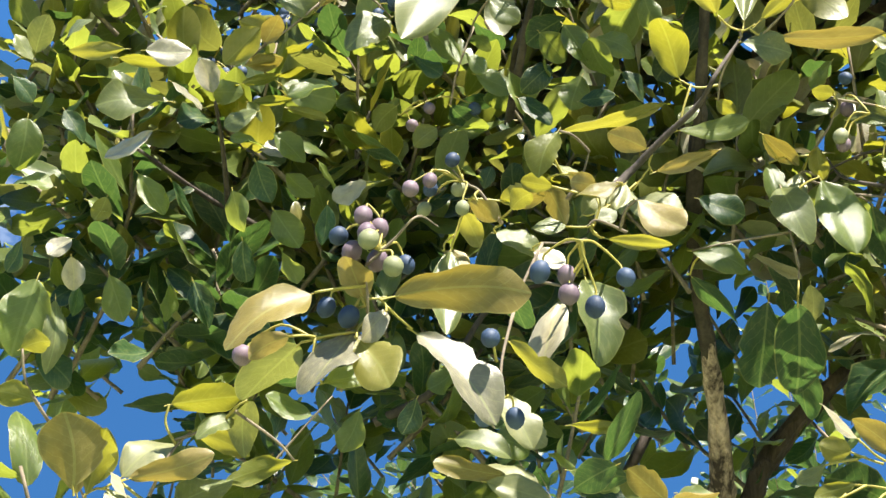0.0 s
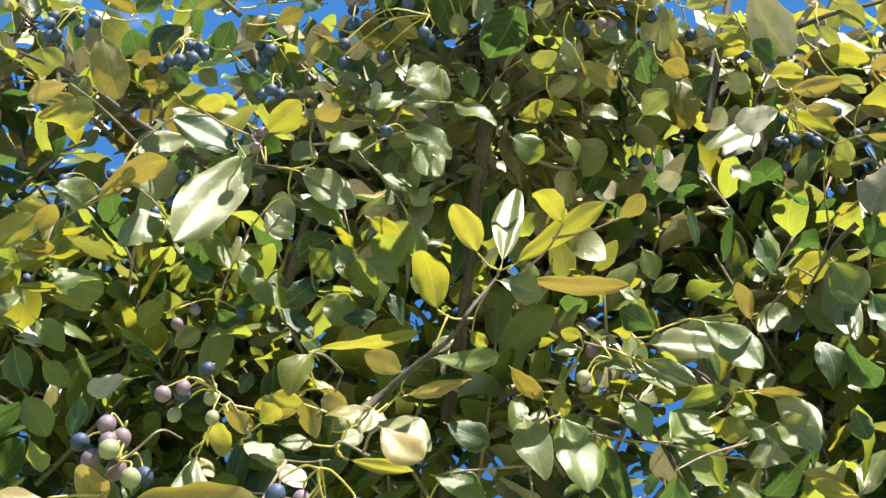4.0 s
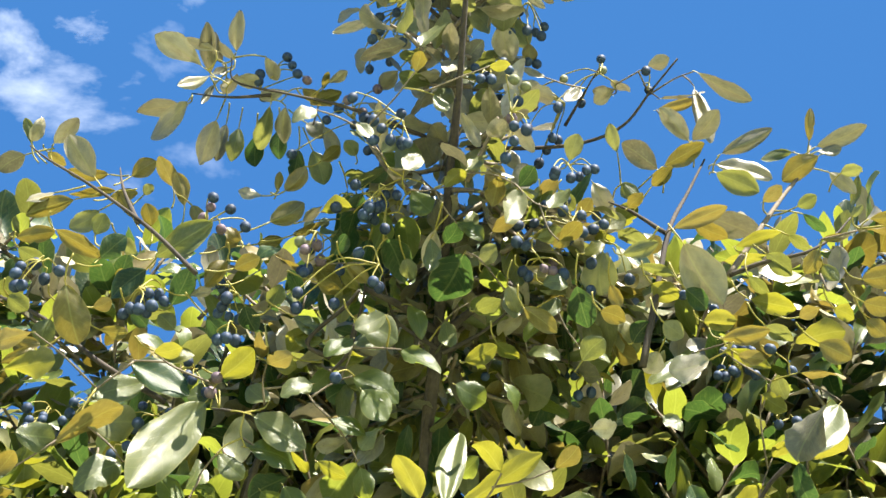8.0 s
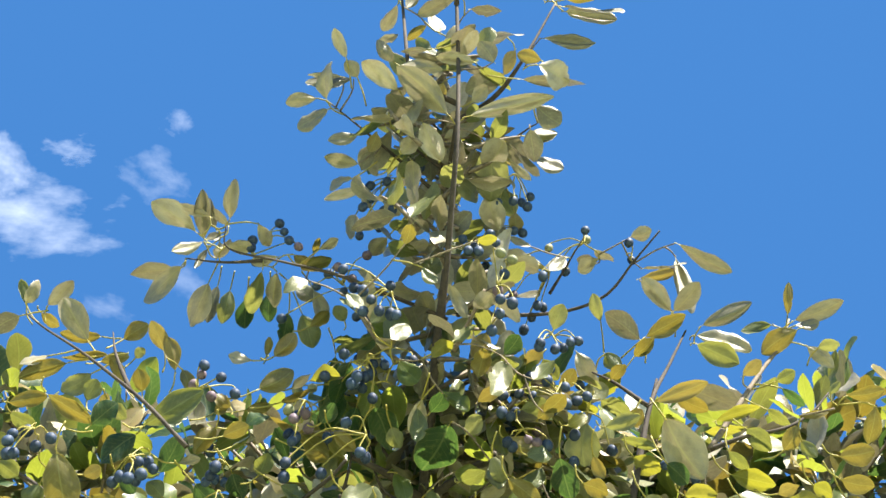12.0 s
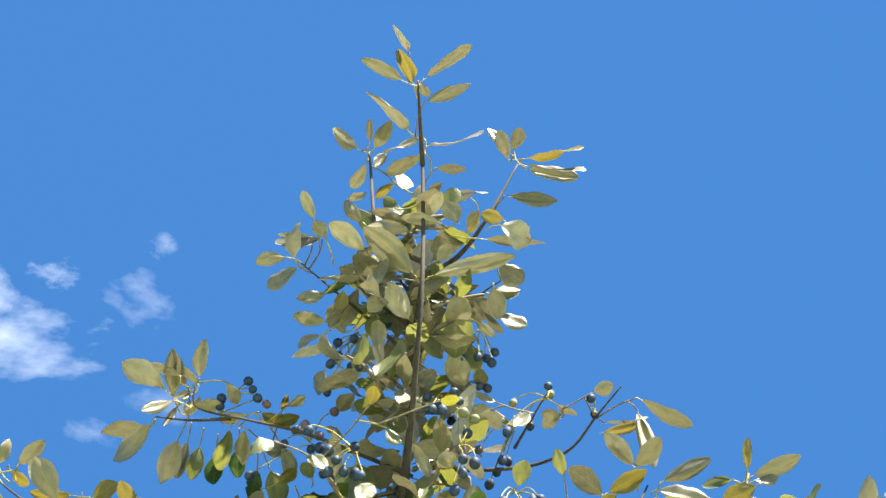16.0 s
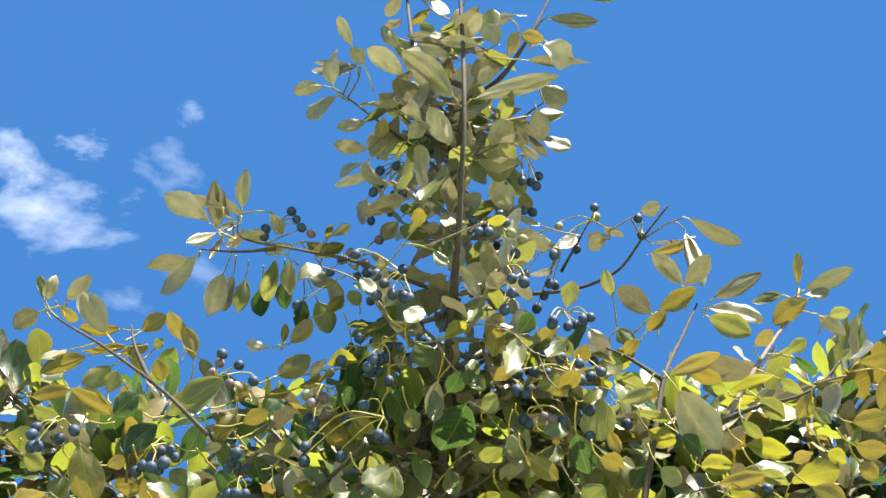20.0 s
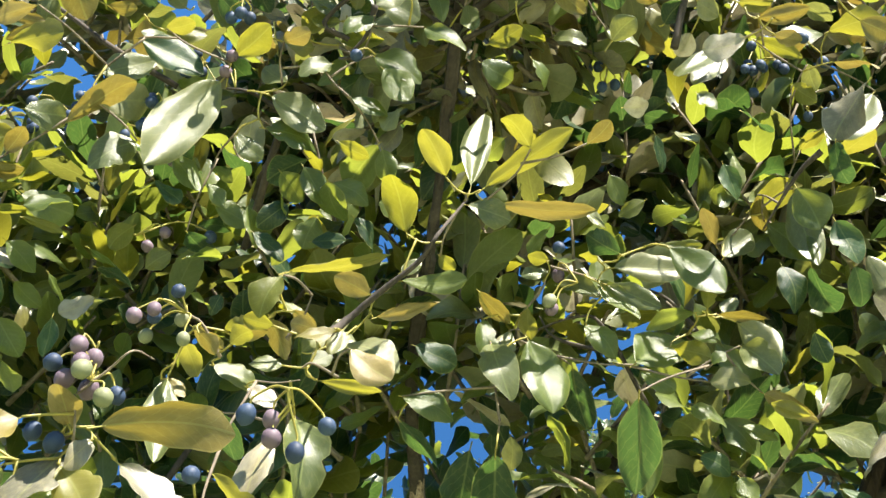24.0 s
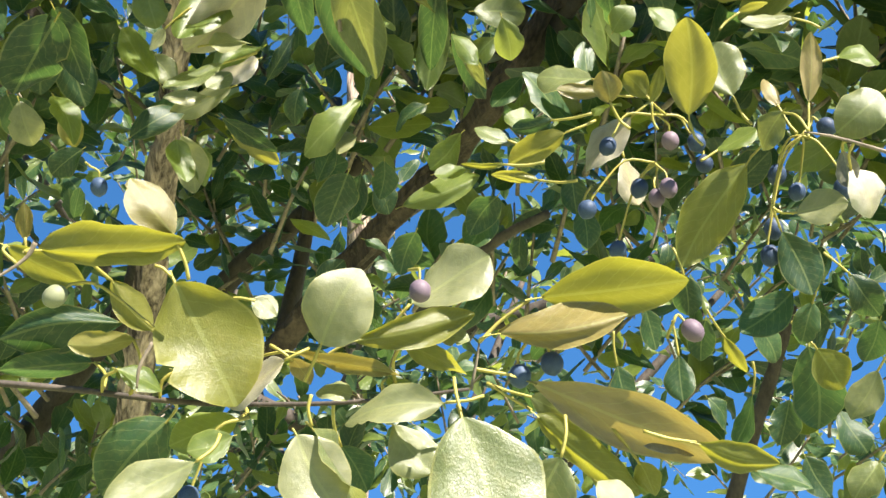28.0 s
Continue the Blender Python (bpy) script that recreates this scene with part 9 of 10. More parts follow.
leaf(spray, (0.009, 1.160, 2.145), (0.005, 1.259, 2.120), (0.18, 0.25, 0.95), 0.0375, "deep", 0, (0.011, 1.164, 2.159))
leaf(spray, (0.006, 1.159, 2.239), (0.019, 1.143, 2.180), (-0.18, -0.96, 0.24), 0.0292, "olive", 7, (0.012, 1.159, 2.166))
leaf(spray, (0.034, 1.157, 2.243), (0.054, 1.157, 2.175), (0.31, -0.95, 0.09), 0.0404, "green", 6, (0.008, 1.159, 2.221))
leaf(spray, (0.070, 1.182, 2.234), (0.085, 1.234, 2.206), (0.17, 0.43, 0.89), 0.0284, "deep", 2, (0.027, 1.158, 2.238))
leaf(spray, (0.114, 1.168, 2.221), (0.161, 1.198, 2.268), (0.32, -0.91, 0.26), 0.0395, "green", 2, (0.059, 1.176, 2.235))
leaf(spray, (0.119, 1.176, 2.226), (0.151, 1.183, 2.211), (0.32, -0.91, 0.27), 0.0218, "green", 4, (0.100, 1.170, 2.225))
leaf(spray, (0.173, 1.181, 2.215), (0.203, 1.165, 2.206), (-0.43, -0.90, 0.10), 0.0215, "olive", 7, (0.114, 1.174, 2.225))
leaf(spray, (0.197, 1.162, 2.237), (0.220, 1.144, 2.198), (-0.55, -0.83, 0.06), 0.0252, "olive", 8, (0.158, 1.179, 2.218))
leaf(spray, (0.215, 1.190, 2.212), (0.262, 1.210, 2.198), (-0.01, 0.60, 0.80), 0.0159, "gold", 1, (0.187, 1.166, 2.232))
leaf(spray, (0.166, 1.124, 2.192), (0.176, 1.120, 2.202), (-0.46, -0.88, 0.15), 0.0119, "green", 7, (0.171, 1.174, 2.224))
leaf(spray, (-0.063, 1.156, 2.187), (-0.021, 1.166, 2.173), (0.23, -0.97, 0.05), 0.0244, "green", 1, (0.010, 1.159, 2.196))
leaf(spray, (-0.065, 1.163, 2.173), (-0.032, 1.195, 2.147), (0.13, 0.54, 0.83), 0.0219, "deep", 4, (-0.045, 1.157, 2.189))
leaf(spray, (0.106, 1.088, 2.149), (0.108, 1.163, 2.108), (-0.10, 0.48, 0.87), 0.0323, "deep", 0, (0.167, 1.136, 2.200))
leaf(spray, (-0.134, 1.206, 2.045), (-0.104, 1.146, 2.072), (0.22, 0.49, 0.84), 0.0173, "deep", 4)
leaf(spray, (-0.116, 1.133, 2.014), (-0.148, 1.149, 2.005), (0.08, 0.65, 0.76), 0.0220, "deep", 0)
leaf(spray, (-0.084, 1.143, 1.996), (-0.049, 1.152, 1.990), (0.29, -0.86, 0.41), 0.0219, "green", 5)
leaf(spray, (-0.087, 1.141, 1.987), (-0.111, 1.119, 2.004), (-0.06, 0.64, 0.77), 0.0200, "gold", 1)
leaf(spray, (-0.089, 1.139, 1.981), (-0.056, 1.117, 1.984), (0.25, 0.50, 0.83), 0.0235, "gold", 4)
leaf(spray, (-0.199, 1.219, 2.049), (-0.253, 1.199, 2.058), (-0.05, 0.52, 0.85), 0.0139, "gold", 4)
leaf(spray, (-0.240, 1.186, 2.067), (-0.196, 1.191, 2.054), (0.21, -0.94, 0.28), 0.0242, "olive", 8)
leaf(spray, (-0.219, 1.201, 2.040), (-0.170, 1.200, 2.020), (0.10, -0.96, 0.26), 0.0221, "olive", 0)
leaf(spray, (-0.208, 0.975, 1.926), (-0.170, 0.968, 1.889), (0.26, -0.86, 0.44), 0.0213, "olive", 7)
leaf(spray, (-0.221, 0.979, 1.908), (-0.214, 0.982, 1.913), (0.07, -0.89, 0.46), 0.0074, "green", 4)

# right deep spray
# deep-tinted blades among these carry the inner crown's shade in their colour
spray = limb("branch", [(0.375, 1.085, 1.980), (0.347, 1.096, 1.984), (0.333, 1.111, 1.967)], 0.0013, 0.0005, TWIG_BARK, seed=41)
cluster(spray, (-0.092, 1.223, 1.850), [((-0.084, 1.233, 1.838), "blue")])
leaf(spray, (0.349, 1.100, 1.989), (0.239, 1.069, 1.928), (0.10, -0.95, 0.30), 0.0354, "green", 2, (0.347, 1.096, 1.984))
leaf(spray, (0.348, 1.093, 1.971), (0.329, 1.134, 1.957), (0.30, 0.44, 0.85), 0.0281, "deep", 0, (0.344, 1.100, 1.980))
leaf(spray, (0.348, 1.093, 1.967), (0.301, 1.099, 1.964), (-0.14, -0.95, 0.27), 0.0281, "olive", 6, (0.347, 1.095, 1.973))
leaf(spray, (0.346, 1.107, 1.954), (0.304, 1.140, 1.935), (-0.66, -0.73, 0.21), 0.0290, "olive", 0, (0.334, 1.110, 1.968))
leaf(spray, (0.339, 1.096, 2.006), (0.327, 1.109, 2.063), (-0.23, -0.96, 0.17), 0.0361, "green", 5, (0.349, 1.099, 1.988))
leaf(spray, (0.320, 1.133, 1.952), (0.293, 1.147, 1.953), (0.21, 0.34, 0.92), 0.0140, "lime", 1, (0.333, 1.111, 1.967))
leaf(spray, (0.356, 1.072, 2.024), (0.343, 1.095, 2.015), (-0.01, 0.37, 0.93), 0.0165, "lime", 8, (0.341, 1.097, 2.001))
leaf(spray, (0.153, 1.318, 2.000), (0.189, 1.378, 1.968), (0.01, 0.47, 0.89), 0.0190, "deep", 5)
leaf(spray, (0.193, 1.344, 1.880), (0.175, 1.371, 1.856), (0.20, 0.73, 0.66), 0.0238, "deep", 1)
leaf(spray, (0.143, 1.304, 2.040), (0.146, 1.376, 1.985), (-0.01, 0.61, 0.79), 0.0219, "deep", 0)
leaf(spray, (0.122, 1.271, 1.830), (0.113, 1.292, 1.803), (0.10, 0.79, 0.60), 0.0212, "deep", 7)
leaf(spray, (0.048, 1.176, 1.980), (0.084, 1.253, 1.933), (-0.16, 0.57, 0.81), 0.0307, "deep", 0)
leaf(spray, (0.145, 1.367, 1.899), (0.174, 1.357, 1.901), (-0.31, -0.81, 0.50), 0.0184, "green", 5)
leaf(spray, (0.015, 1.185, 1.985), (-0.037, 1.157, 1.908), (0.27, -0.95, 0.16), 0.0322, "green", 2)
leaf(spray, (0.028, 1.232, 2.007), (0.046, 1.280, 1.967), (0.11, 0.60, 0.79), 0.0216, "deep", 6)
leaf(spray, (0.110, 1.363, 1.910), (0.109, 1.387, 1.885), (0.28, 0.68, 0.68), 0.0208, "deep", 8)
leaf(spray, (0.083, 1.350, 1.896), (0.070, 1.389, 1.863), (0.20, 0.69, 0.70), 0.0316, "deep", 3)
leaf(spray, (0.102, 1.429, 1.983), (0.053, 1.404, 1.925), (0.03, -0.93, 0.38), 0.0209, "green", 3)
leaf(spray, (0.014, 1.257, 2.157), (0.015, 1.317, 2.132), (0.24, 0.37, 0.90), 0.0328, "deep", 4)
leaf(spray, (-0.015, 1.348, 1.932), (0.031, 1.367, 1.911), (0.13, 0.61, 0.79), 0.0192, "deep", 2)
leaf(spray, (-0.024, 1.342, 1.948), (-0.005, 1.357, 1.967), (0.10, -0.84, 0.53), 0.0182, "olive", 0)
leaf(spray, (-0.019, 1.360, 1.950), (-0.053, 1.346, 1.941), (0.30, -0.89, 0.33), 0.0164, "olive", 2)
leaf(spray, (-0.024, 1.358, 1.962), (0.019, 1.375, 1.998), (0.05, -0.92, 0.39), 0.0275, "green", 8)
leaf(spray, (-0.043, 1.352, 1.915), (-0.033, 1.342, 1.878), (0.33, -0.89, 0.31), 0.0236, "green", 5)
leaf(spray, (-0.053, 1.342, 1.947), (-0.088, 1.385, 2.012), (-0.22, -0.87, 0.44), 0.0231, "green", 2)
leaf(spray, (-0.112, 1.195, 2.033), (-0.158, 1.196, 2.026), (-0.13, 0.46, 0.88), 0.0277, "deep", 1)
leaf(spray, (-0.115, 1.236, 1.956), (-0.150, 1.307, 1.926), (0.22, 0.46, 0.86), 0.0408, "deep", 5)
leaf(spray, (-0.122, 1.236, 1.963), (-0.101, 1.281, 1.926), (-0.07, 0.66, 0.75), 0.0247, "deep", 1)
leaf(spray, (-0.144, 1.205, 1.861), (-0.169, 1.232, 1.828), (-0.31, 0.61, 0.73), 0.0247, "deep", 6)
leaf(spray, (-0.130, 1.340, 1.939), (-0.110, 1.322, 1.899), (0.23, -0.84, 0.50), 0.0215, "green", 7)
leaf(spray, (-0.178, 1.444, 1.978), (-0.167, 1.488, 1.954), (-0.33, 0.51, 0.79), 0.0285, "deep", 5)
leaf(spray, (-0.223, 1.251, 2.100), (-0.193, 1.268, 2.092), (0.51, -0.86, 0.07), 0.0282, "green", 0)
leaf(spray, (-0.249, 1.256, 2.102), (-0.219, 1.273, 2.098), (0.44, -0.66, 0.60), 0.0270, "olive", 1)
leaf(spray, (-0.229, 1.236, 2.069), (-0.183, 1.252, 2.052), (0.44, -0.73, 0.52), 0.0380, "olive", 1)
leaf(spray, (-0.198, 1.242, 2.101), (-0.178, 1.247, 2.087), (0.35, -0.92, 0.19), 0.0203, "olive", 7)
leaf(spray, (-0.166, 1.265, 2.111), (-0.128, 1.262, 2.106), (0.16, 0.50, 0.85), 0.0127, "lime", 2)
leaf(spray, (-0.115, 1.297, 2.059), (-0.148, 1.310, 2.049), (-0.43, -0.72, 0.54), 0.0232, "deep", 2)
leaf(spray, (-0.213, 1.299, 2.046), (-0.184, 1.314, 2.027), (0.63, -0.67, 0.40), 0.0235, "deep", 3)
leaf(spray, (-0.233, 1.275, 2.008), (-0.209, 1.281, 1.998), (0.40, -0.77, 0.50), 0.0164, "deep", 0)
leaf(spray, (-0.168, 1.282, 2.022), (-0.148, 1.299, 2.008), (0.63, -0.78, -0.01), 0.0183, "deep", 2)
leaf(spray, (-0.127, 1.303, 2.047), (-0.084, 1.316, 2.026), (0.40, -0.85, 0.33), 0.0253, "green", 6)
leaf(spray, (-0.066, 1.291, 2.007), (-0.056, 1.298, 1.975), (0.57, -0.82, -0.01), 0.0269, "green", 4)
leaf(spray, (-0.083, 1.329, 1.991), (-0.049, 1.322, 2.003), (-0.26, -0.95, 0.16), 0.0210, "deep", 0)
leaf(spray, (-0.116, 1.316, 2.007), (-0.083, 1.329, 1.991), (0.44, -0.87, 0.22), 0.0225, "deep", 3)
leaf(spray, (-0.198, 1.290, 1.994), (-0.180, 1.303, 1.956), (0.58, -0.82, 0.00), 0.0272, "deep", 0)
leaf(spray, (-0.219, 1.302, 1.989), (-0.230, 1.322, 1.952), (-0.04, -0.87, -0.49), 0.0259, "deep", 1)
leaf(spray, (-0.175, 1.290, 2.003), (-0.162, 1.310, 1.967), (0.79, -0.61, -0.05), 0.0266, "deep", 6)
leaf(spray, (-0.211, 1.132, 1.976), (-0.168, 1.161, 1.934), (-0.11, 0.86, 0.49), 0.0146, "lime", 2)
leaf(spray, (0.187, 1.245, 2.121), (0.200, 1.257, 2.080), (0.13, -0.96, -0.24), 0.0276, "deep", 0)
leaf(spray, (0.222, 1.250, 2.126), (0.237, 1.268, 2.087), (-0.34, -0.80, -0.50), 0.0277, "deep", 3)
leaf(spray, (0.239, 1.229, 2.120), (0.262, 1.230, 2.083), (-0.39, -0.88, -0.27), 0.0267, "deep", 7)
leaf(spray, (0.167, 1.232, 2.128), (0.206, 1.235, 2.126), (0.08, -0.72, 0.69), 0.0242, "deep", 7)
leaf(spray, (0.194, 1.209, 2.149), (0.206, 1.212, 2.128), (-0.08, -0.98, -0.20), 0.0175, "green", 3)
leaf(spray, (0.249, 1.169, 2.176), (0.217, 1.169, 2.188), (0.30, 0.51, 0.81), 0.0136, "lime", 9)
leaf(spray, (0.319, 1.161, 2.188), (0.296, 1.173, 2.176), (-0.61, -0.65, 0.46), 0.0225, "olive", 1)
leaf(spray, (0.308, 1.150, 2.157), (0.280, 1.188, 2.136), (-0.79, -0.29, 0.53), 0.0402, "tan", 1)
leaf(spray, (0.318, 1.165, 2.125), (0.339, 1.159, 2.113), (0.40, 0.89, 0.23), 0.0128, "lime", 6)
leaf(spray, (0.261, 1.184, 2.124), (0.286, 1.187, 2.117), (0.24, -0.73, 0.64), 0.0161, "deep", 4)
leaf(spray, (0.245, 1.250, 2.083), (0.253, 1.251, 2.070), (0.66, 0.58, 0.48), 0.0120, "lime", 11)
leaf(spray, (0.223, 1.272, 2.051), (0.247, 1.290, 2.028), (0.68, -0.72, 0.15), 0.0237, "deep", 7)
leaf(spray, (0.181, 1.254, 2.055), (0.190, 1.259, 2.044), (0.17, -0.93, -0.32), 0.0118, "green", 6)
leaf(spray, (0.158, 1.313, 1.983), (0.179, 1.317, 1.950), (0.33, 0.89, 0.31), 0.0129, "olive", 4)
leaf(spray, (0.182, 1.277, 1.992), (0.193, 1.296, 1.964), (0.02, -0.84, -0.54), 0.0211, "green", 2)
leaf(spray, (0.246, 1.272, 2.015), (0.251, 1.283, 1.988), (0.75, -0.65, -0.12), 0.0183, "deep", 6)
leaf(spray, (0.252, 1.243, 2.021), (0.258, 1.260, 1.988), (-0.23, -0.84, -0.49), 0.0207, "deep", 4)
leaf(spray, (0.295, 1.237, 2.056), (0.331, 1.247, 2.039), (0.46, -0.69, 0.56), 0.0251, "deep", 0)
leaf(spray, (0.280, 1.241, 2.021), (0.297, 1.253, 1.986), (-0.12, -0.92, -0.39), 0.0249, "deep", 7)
leaf(spray, (0.344, 1.229, 2.058), (0.345, 1.237, 2.044), (0.46, 0.75, 0.48), 0.0130, "lime", 2)
leaf(spray, (0.310, 1.189, 2.092), (0.322, 1.211, 2.067), (0.31, -0.78, -0.55), 0.0219, "deep", 3)
leaf(spray, (0.333, 1.165, 2.153), (0.356, 1.167, 2.128), (-0.07, -0.98, -0.17), 0.0213, "deep", 0)
leaf(spray, (0.352, 1.144, 2.160), (0.380, 1.158, 2.142), (0.40, -0.91, -0.09), 0.0222, "deep", 6)
leaf(spray, (0.199, 1.205, 2.191), (0.228, 1.204, 2.177), (0.19, -0.86, 0.47), 0.0251, "green", 2)
leaf(spray, (0.162, 1.208, 2.211), (0.191, 1.208, 2.192), (0.13, -0.97, 0.20), 0.0259, "green", 3)
leaf(spray, (0.168, 1.222, 2.175), (0.194, 1.229, 2.161), (0.15, -0.97, -0.19), 0.0191, "deep", 1)
leaf(spray, (0.024, 1.233, 2.200), (0.023, 1.251, 2.176), (-0.40, -0.74, -0.54), 0.0186, "olive", 0)
leaf(spray, (0.323, 1.114, 1.985), (0.266, 1.142, 1.956), (-0.58, -0.62, 0.53), 0.0547, "olive", 4)
leaf(spray, (0.342, 1.107, 1.983), (0.313, 1.123, 1.966), (-0.61, -0.72, 0.33), 0.0267, "tan", 2)
leaf(spray, (0.340, 1.128, 1.937), (0.308, 1.145, 1.927), (-0.52, -0.75, 0.42), 0.0294, "olive", 4)
leaf(spray, (0.106, 1.147, 2.176), (0.118, 1.173, 2.110), (0.05, 0.93, 0.38), 0.0303, "green", 9)
leaf(spray, (0.058, 1.279, 2.011), (0.039, 1.304, 1.985), (-0.87, -0.16, 0.47), 0.0254, "deep", 6)
leaf(spray, (0.045, 1.335, 1.952), (0.042, 1.343, 1.924), (-0.21, -0.94, -0.26), 0.0184, "deep", 7)

# right berry spray
spray = limb("branch", [(0.254, 1.177, 1.796), (0.258, 1.170, 1.816), (0.255, 1.162, 1.842), (0.252, 1.152, 1.875)], 0.0011, 0.0005, TWIG_BARK, seed=42)
limb("twig", [(0.320, 0.973, 1.790), (0.291, 0.983, 1.802), (0.276, 0.988, 1.806)], 0.0011, 0.0005, TWIG_BARK, parent=spray, seed=43)
cluster(spray, (0.230, 1.080, 1.846), [((0.202, 1.081, 1.827), "blue"), ((0.239, 1.085, 1.833), "mauve"), ((0.254, 1.085, 1.833), "blue"), ((0.259, 1.087, 1.821), "blue")])
cluster(spray, (0.232, 1.089, 1.821), [((0.226, 1.104, 1.811), "blue"), ((0.231, 1.089, 1.801), "mauve"), ((0.235, 1.080, 1.804), "mauve"), ((0.192, 1.092, 1.793), "blue"), ((0.217, 1.121, 1.779), "blue")])
cluster(spray, (0.305, 1.058, 1.830), [((0.299, 1.081, 1.815), "blue"), ((0.310, 1.081, 1.805), "blue"), ((0.294, 1.079, 1.783), "blue"), ((0.289, 1.074, 1.766), "blue"), ((0.319, 1.056, 1.835), "blue"), ((0.324, 1.052, 1.799), "blue")])
leaf(spray, (0.193, 1.067, 1.860), (0.163, 1.083, 1.868), (-0.20, -0.71, 0.67), 0.0268, "olive", 6, (0.207, 1.068, 1.858))
leaf(spray, (0.199, 1.063, 1.851), (0.170, 1.065, 1.852), (0.06, 0.76, 0.65), 0.0082, "gold", 11, (0.214, 1.069, 1.852))
leaf(spray, (0.191, 1.034, 1.832), (0.185, 1.028, 1.849), (0.11, 0.92, 0.38), 0.0150, "gold", 10, (0.201, 1.034, 1.820))
leaf(spray, (0.221, 1.062, 1.848), (0.207, 1.061, 1.862), (0.20, 0.94, 0.28), 0.0142, "lime", 6, (0.232, 1.070, 1.843))
leaf(spray, (0.215, 1.043, 1.836), (0.218, 1.030, 1.855), (-0.04, 0.84, 0.54), 0.0097, "lime", 2, (0.219, 1.044, 1.824))
leaf(spray, (0.234, 1.037, 1.825), (0.225, 1.007, 1.873), (0.22, 0.81, 0.54), 0.0273, "lime", 10, (0.241, 1.037, 1.814))
leaf(spray, (0.257, 1.030, 1.837), (0.248, 1.033, 1.872), (-0.17, -0.98, 0.03), 0.0288, "olive", 6, (0.263, 1.023, 1.822))
leaf(spray, (0.226, 1.106, 1.857), (0.198, 1.125, 1.827), (-0.73, -0.63, 0.28), 0.0348, "tan", 4, (0.237, 1.108, 1.866))
leaf(spray, (0.220, 1.115, 1.835), (0.229, 1.119, 1.805), (0.57, -0.82, 0.09), 0.0254, "tan", 6, (0.221, 1.120, 1.848))
leaf(spray, (0.150, 1.091, 1.830), (0.130, 1.095, 1.839), (-0.01, -0.90, 0.43), 0.0173, "olive", 2, (0.166, 1.093, 1.828))
leaf(spray, (0.180, 1.078, 1.834), (0.148, 1.092, 1.817), (-0.07, 0.72, 0.70), 0.0197, "lime", 9, (0.195, 1.080, 1.841))
leaf(spray, (0.166, 1.052, 1.830), (0.144, 1.063, 1.827), (0.17, 0.62, 0.77), 0.0086, "deep", 11, (0.183, 1.043, 1.831))
leaf(spray, (0.141, 1.059, 1.806), (0.116, 1.061, 1.806), (0.03, 0.69, 0.72), 0.0054, "lime", 9, (0.160, 1.055, 1.807))
leaf(spray, (0.160, 1.062, 1.799), (0.135, 1.075, 1.805), (0.49, 0.80, 0.34), 0.0075, "lime", 10, (0.177, 1.053, 1.797))
leaf(spray, (0.266, 1.031, 1.809), (0.233, 1.060, 1.755), (0.04, 0.89, 0.46), 0.0305, "lime", 6, (0.274, 1.018, 1.817))
leaf(spray, (0.255, 1.062, 1.819), (0.277, 1.052, 1.830), (-0.54, -0.53, 0.65), 0.0210, "green", 6, (0.247, 1.058, 1.813))
leaf(spray, (0.272, 1.000, 1.823), (0.264, 1.017, 1.806), (-0.82, -0.56, -0.14), 0.0198, "olive", 4, (0.278, 0.987, 1.806))
leaf(spray, (0.274, 1.011, 1.826), (0.267, 1.013, 1.843), (0.52, 0.85, 0.13), 0.0075, "gold", 4, (0.279, 1.004, 1.811))
leaf(spray, (0.288, 1.008, 1.826), (0.289, 1.001, 1.865), (0.40, 0.91, 0.14), 0.0114, "gold", 0, (0.285, 1.004, 1.809))
leaf(spray, (0.285, 1.032, 1.777), (0.308, 1.013, 1.778), (-0.59, -0.69, 0.41), 0.0221, "olive", 0, (0.275, 1.032, 1.780))
leaf(spray, (0.303, 0.999, 1.794), (0.318, 1.005, 1.769), (0.31, -0.95, -0.05), 0.0240, "tan", 1, (0.298, 0.980, 1.799))
leaf(spray, (0.327, 1.000, 1.836), (0.302, 1.007, 1.815), (-0.40, -0.89, 0.22), 0.0261, "olive", 1, (0.332, 0.995, 1.836))
leaf(spray, (0.302, 1.003, 1.805), (0.303, 1.002, 1.783), (-0.71, -0.71, 0.00), 0.0126, "tan", 2, (0.295, 0.982, 1.800))
leaf(spray, (0.283, 1.002, 1.874), (0.255, 1.010, 1.873), (-0.26, -0.92, 0.29), 0.0119, "olive", 0, (0.293, 0.998, 1.867))
leaf(spray, (0.260, 1.030, 1.887), (0.277, 1.025, 1.892), (0.11, 0.85, 0.51), 0.0063, "lime", 11, (0.251, 1.030, 1.877))
leaf(spray, (0.305, 1.011, 1.857), (0.330, 1.008, 1.856), (-0.08, -0.77, 0.63), 0.0195, "green", 1, (0.292, 1.010, 1.851))
leaf(spray, (0.291, 1.064, 1.780), (0.309, 1.067, 1.743), (-0.06, -0.99, -0.11), 0.0252, "deep", 2, (0.285, 1.056, 1.792))
leaf(spray, (0.305, 1.078, 1.749), (0.275, 1.088, 1.725), (-0.38, -0.92, 0.09), 0.0246, "deep", 0, (0.312, 1.068, 1.760))
leaf(spray, (0.317, 1.085, 1.745), (0.313, 1.096, 1.721), (-0.24, -0.89, -0.38), 0.0161, "deep", 1, (0.318, 1.073, 1.758))
leaf(spray, (0.206, 1.158, 1.817), (0.209, 1.157, 1.789), (-0.06, -1.00, 0.02), 0.0176, "deep", 6, (0.213, 1.159, 1.829))
leaf(spray, (0.266, 1.152, 1.775), (0.272, 1.165, 1.751), (0.12, -0.89, -0.43), 0.0176, "deep", 4, (0.260, 1.153, 1.790))
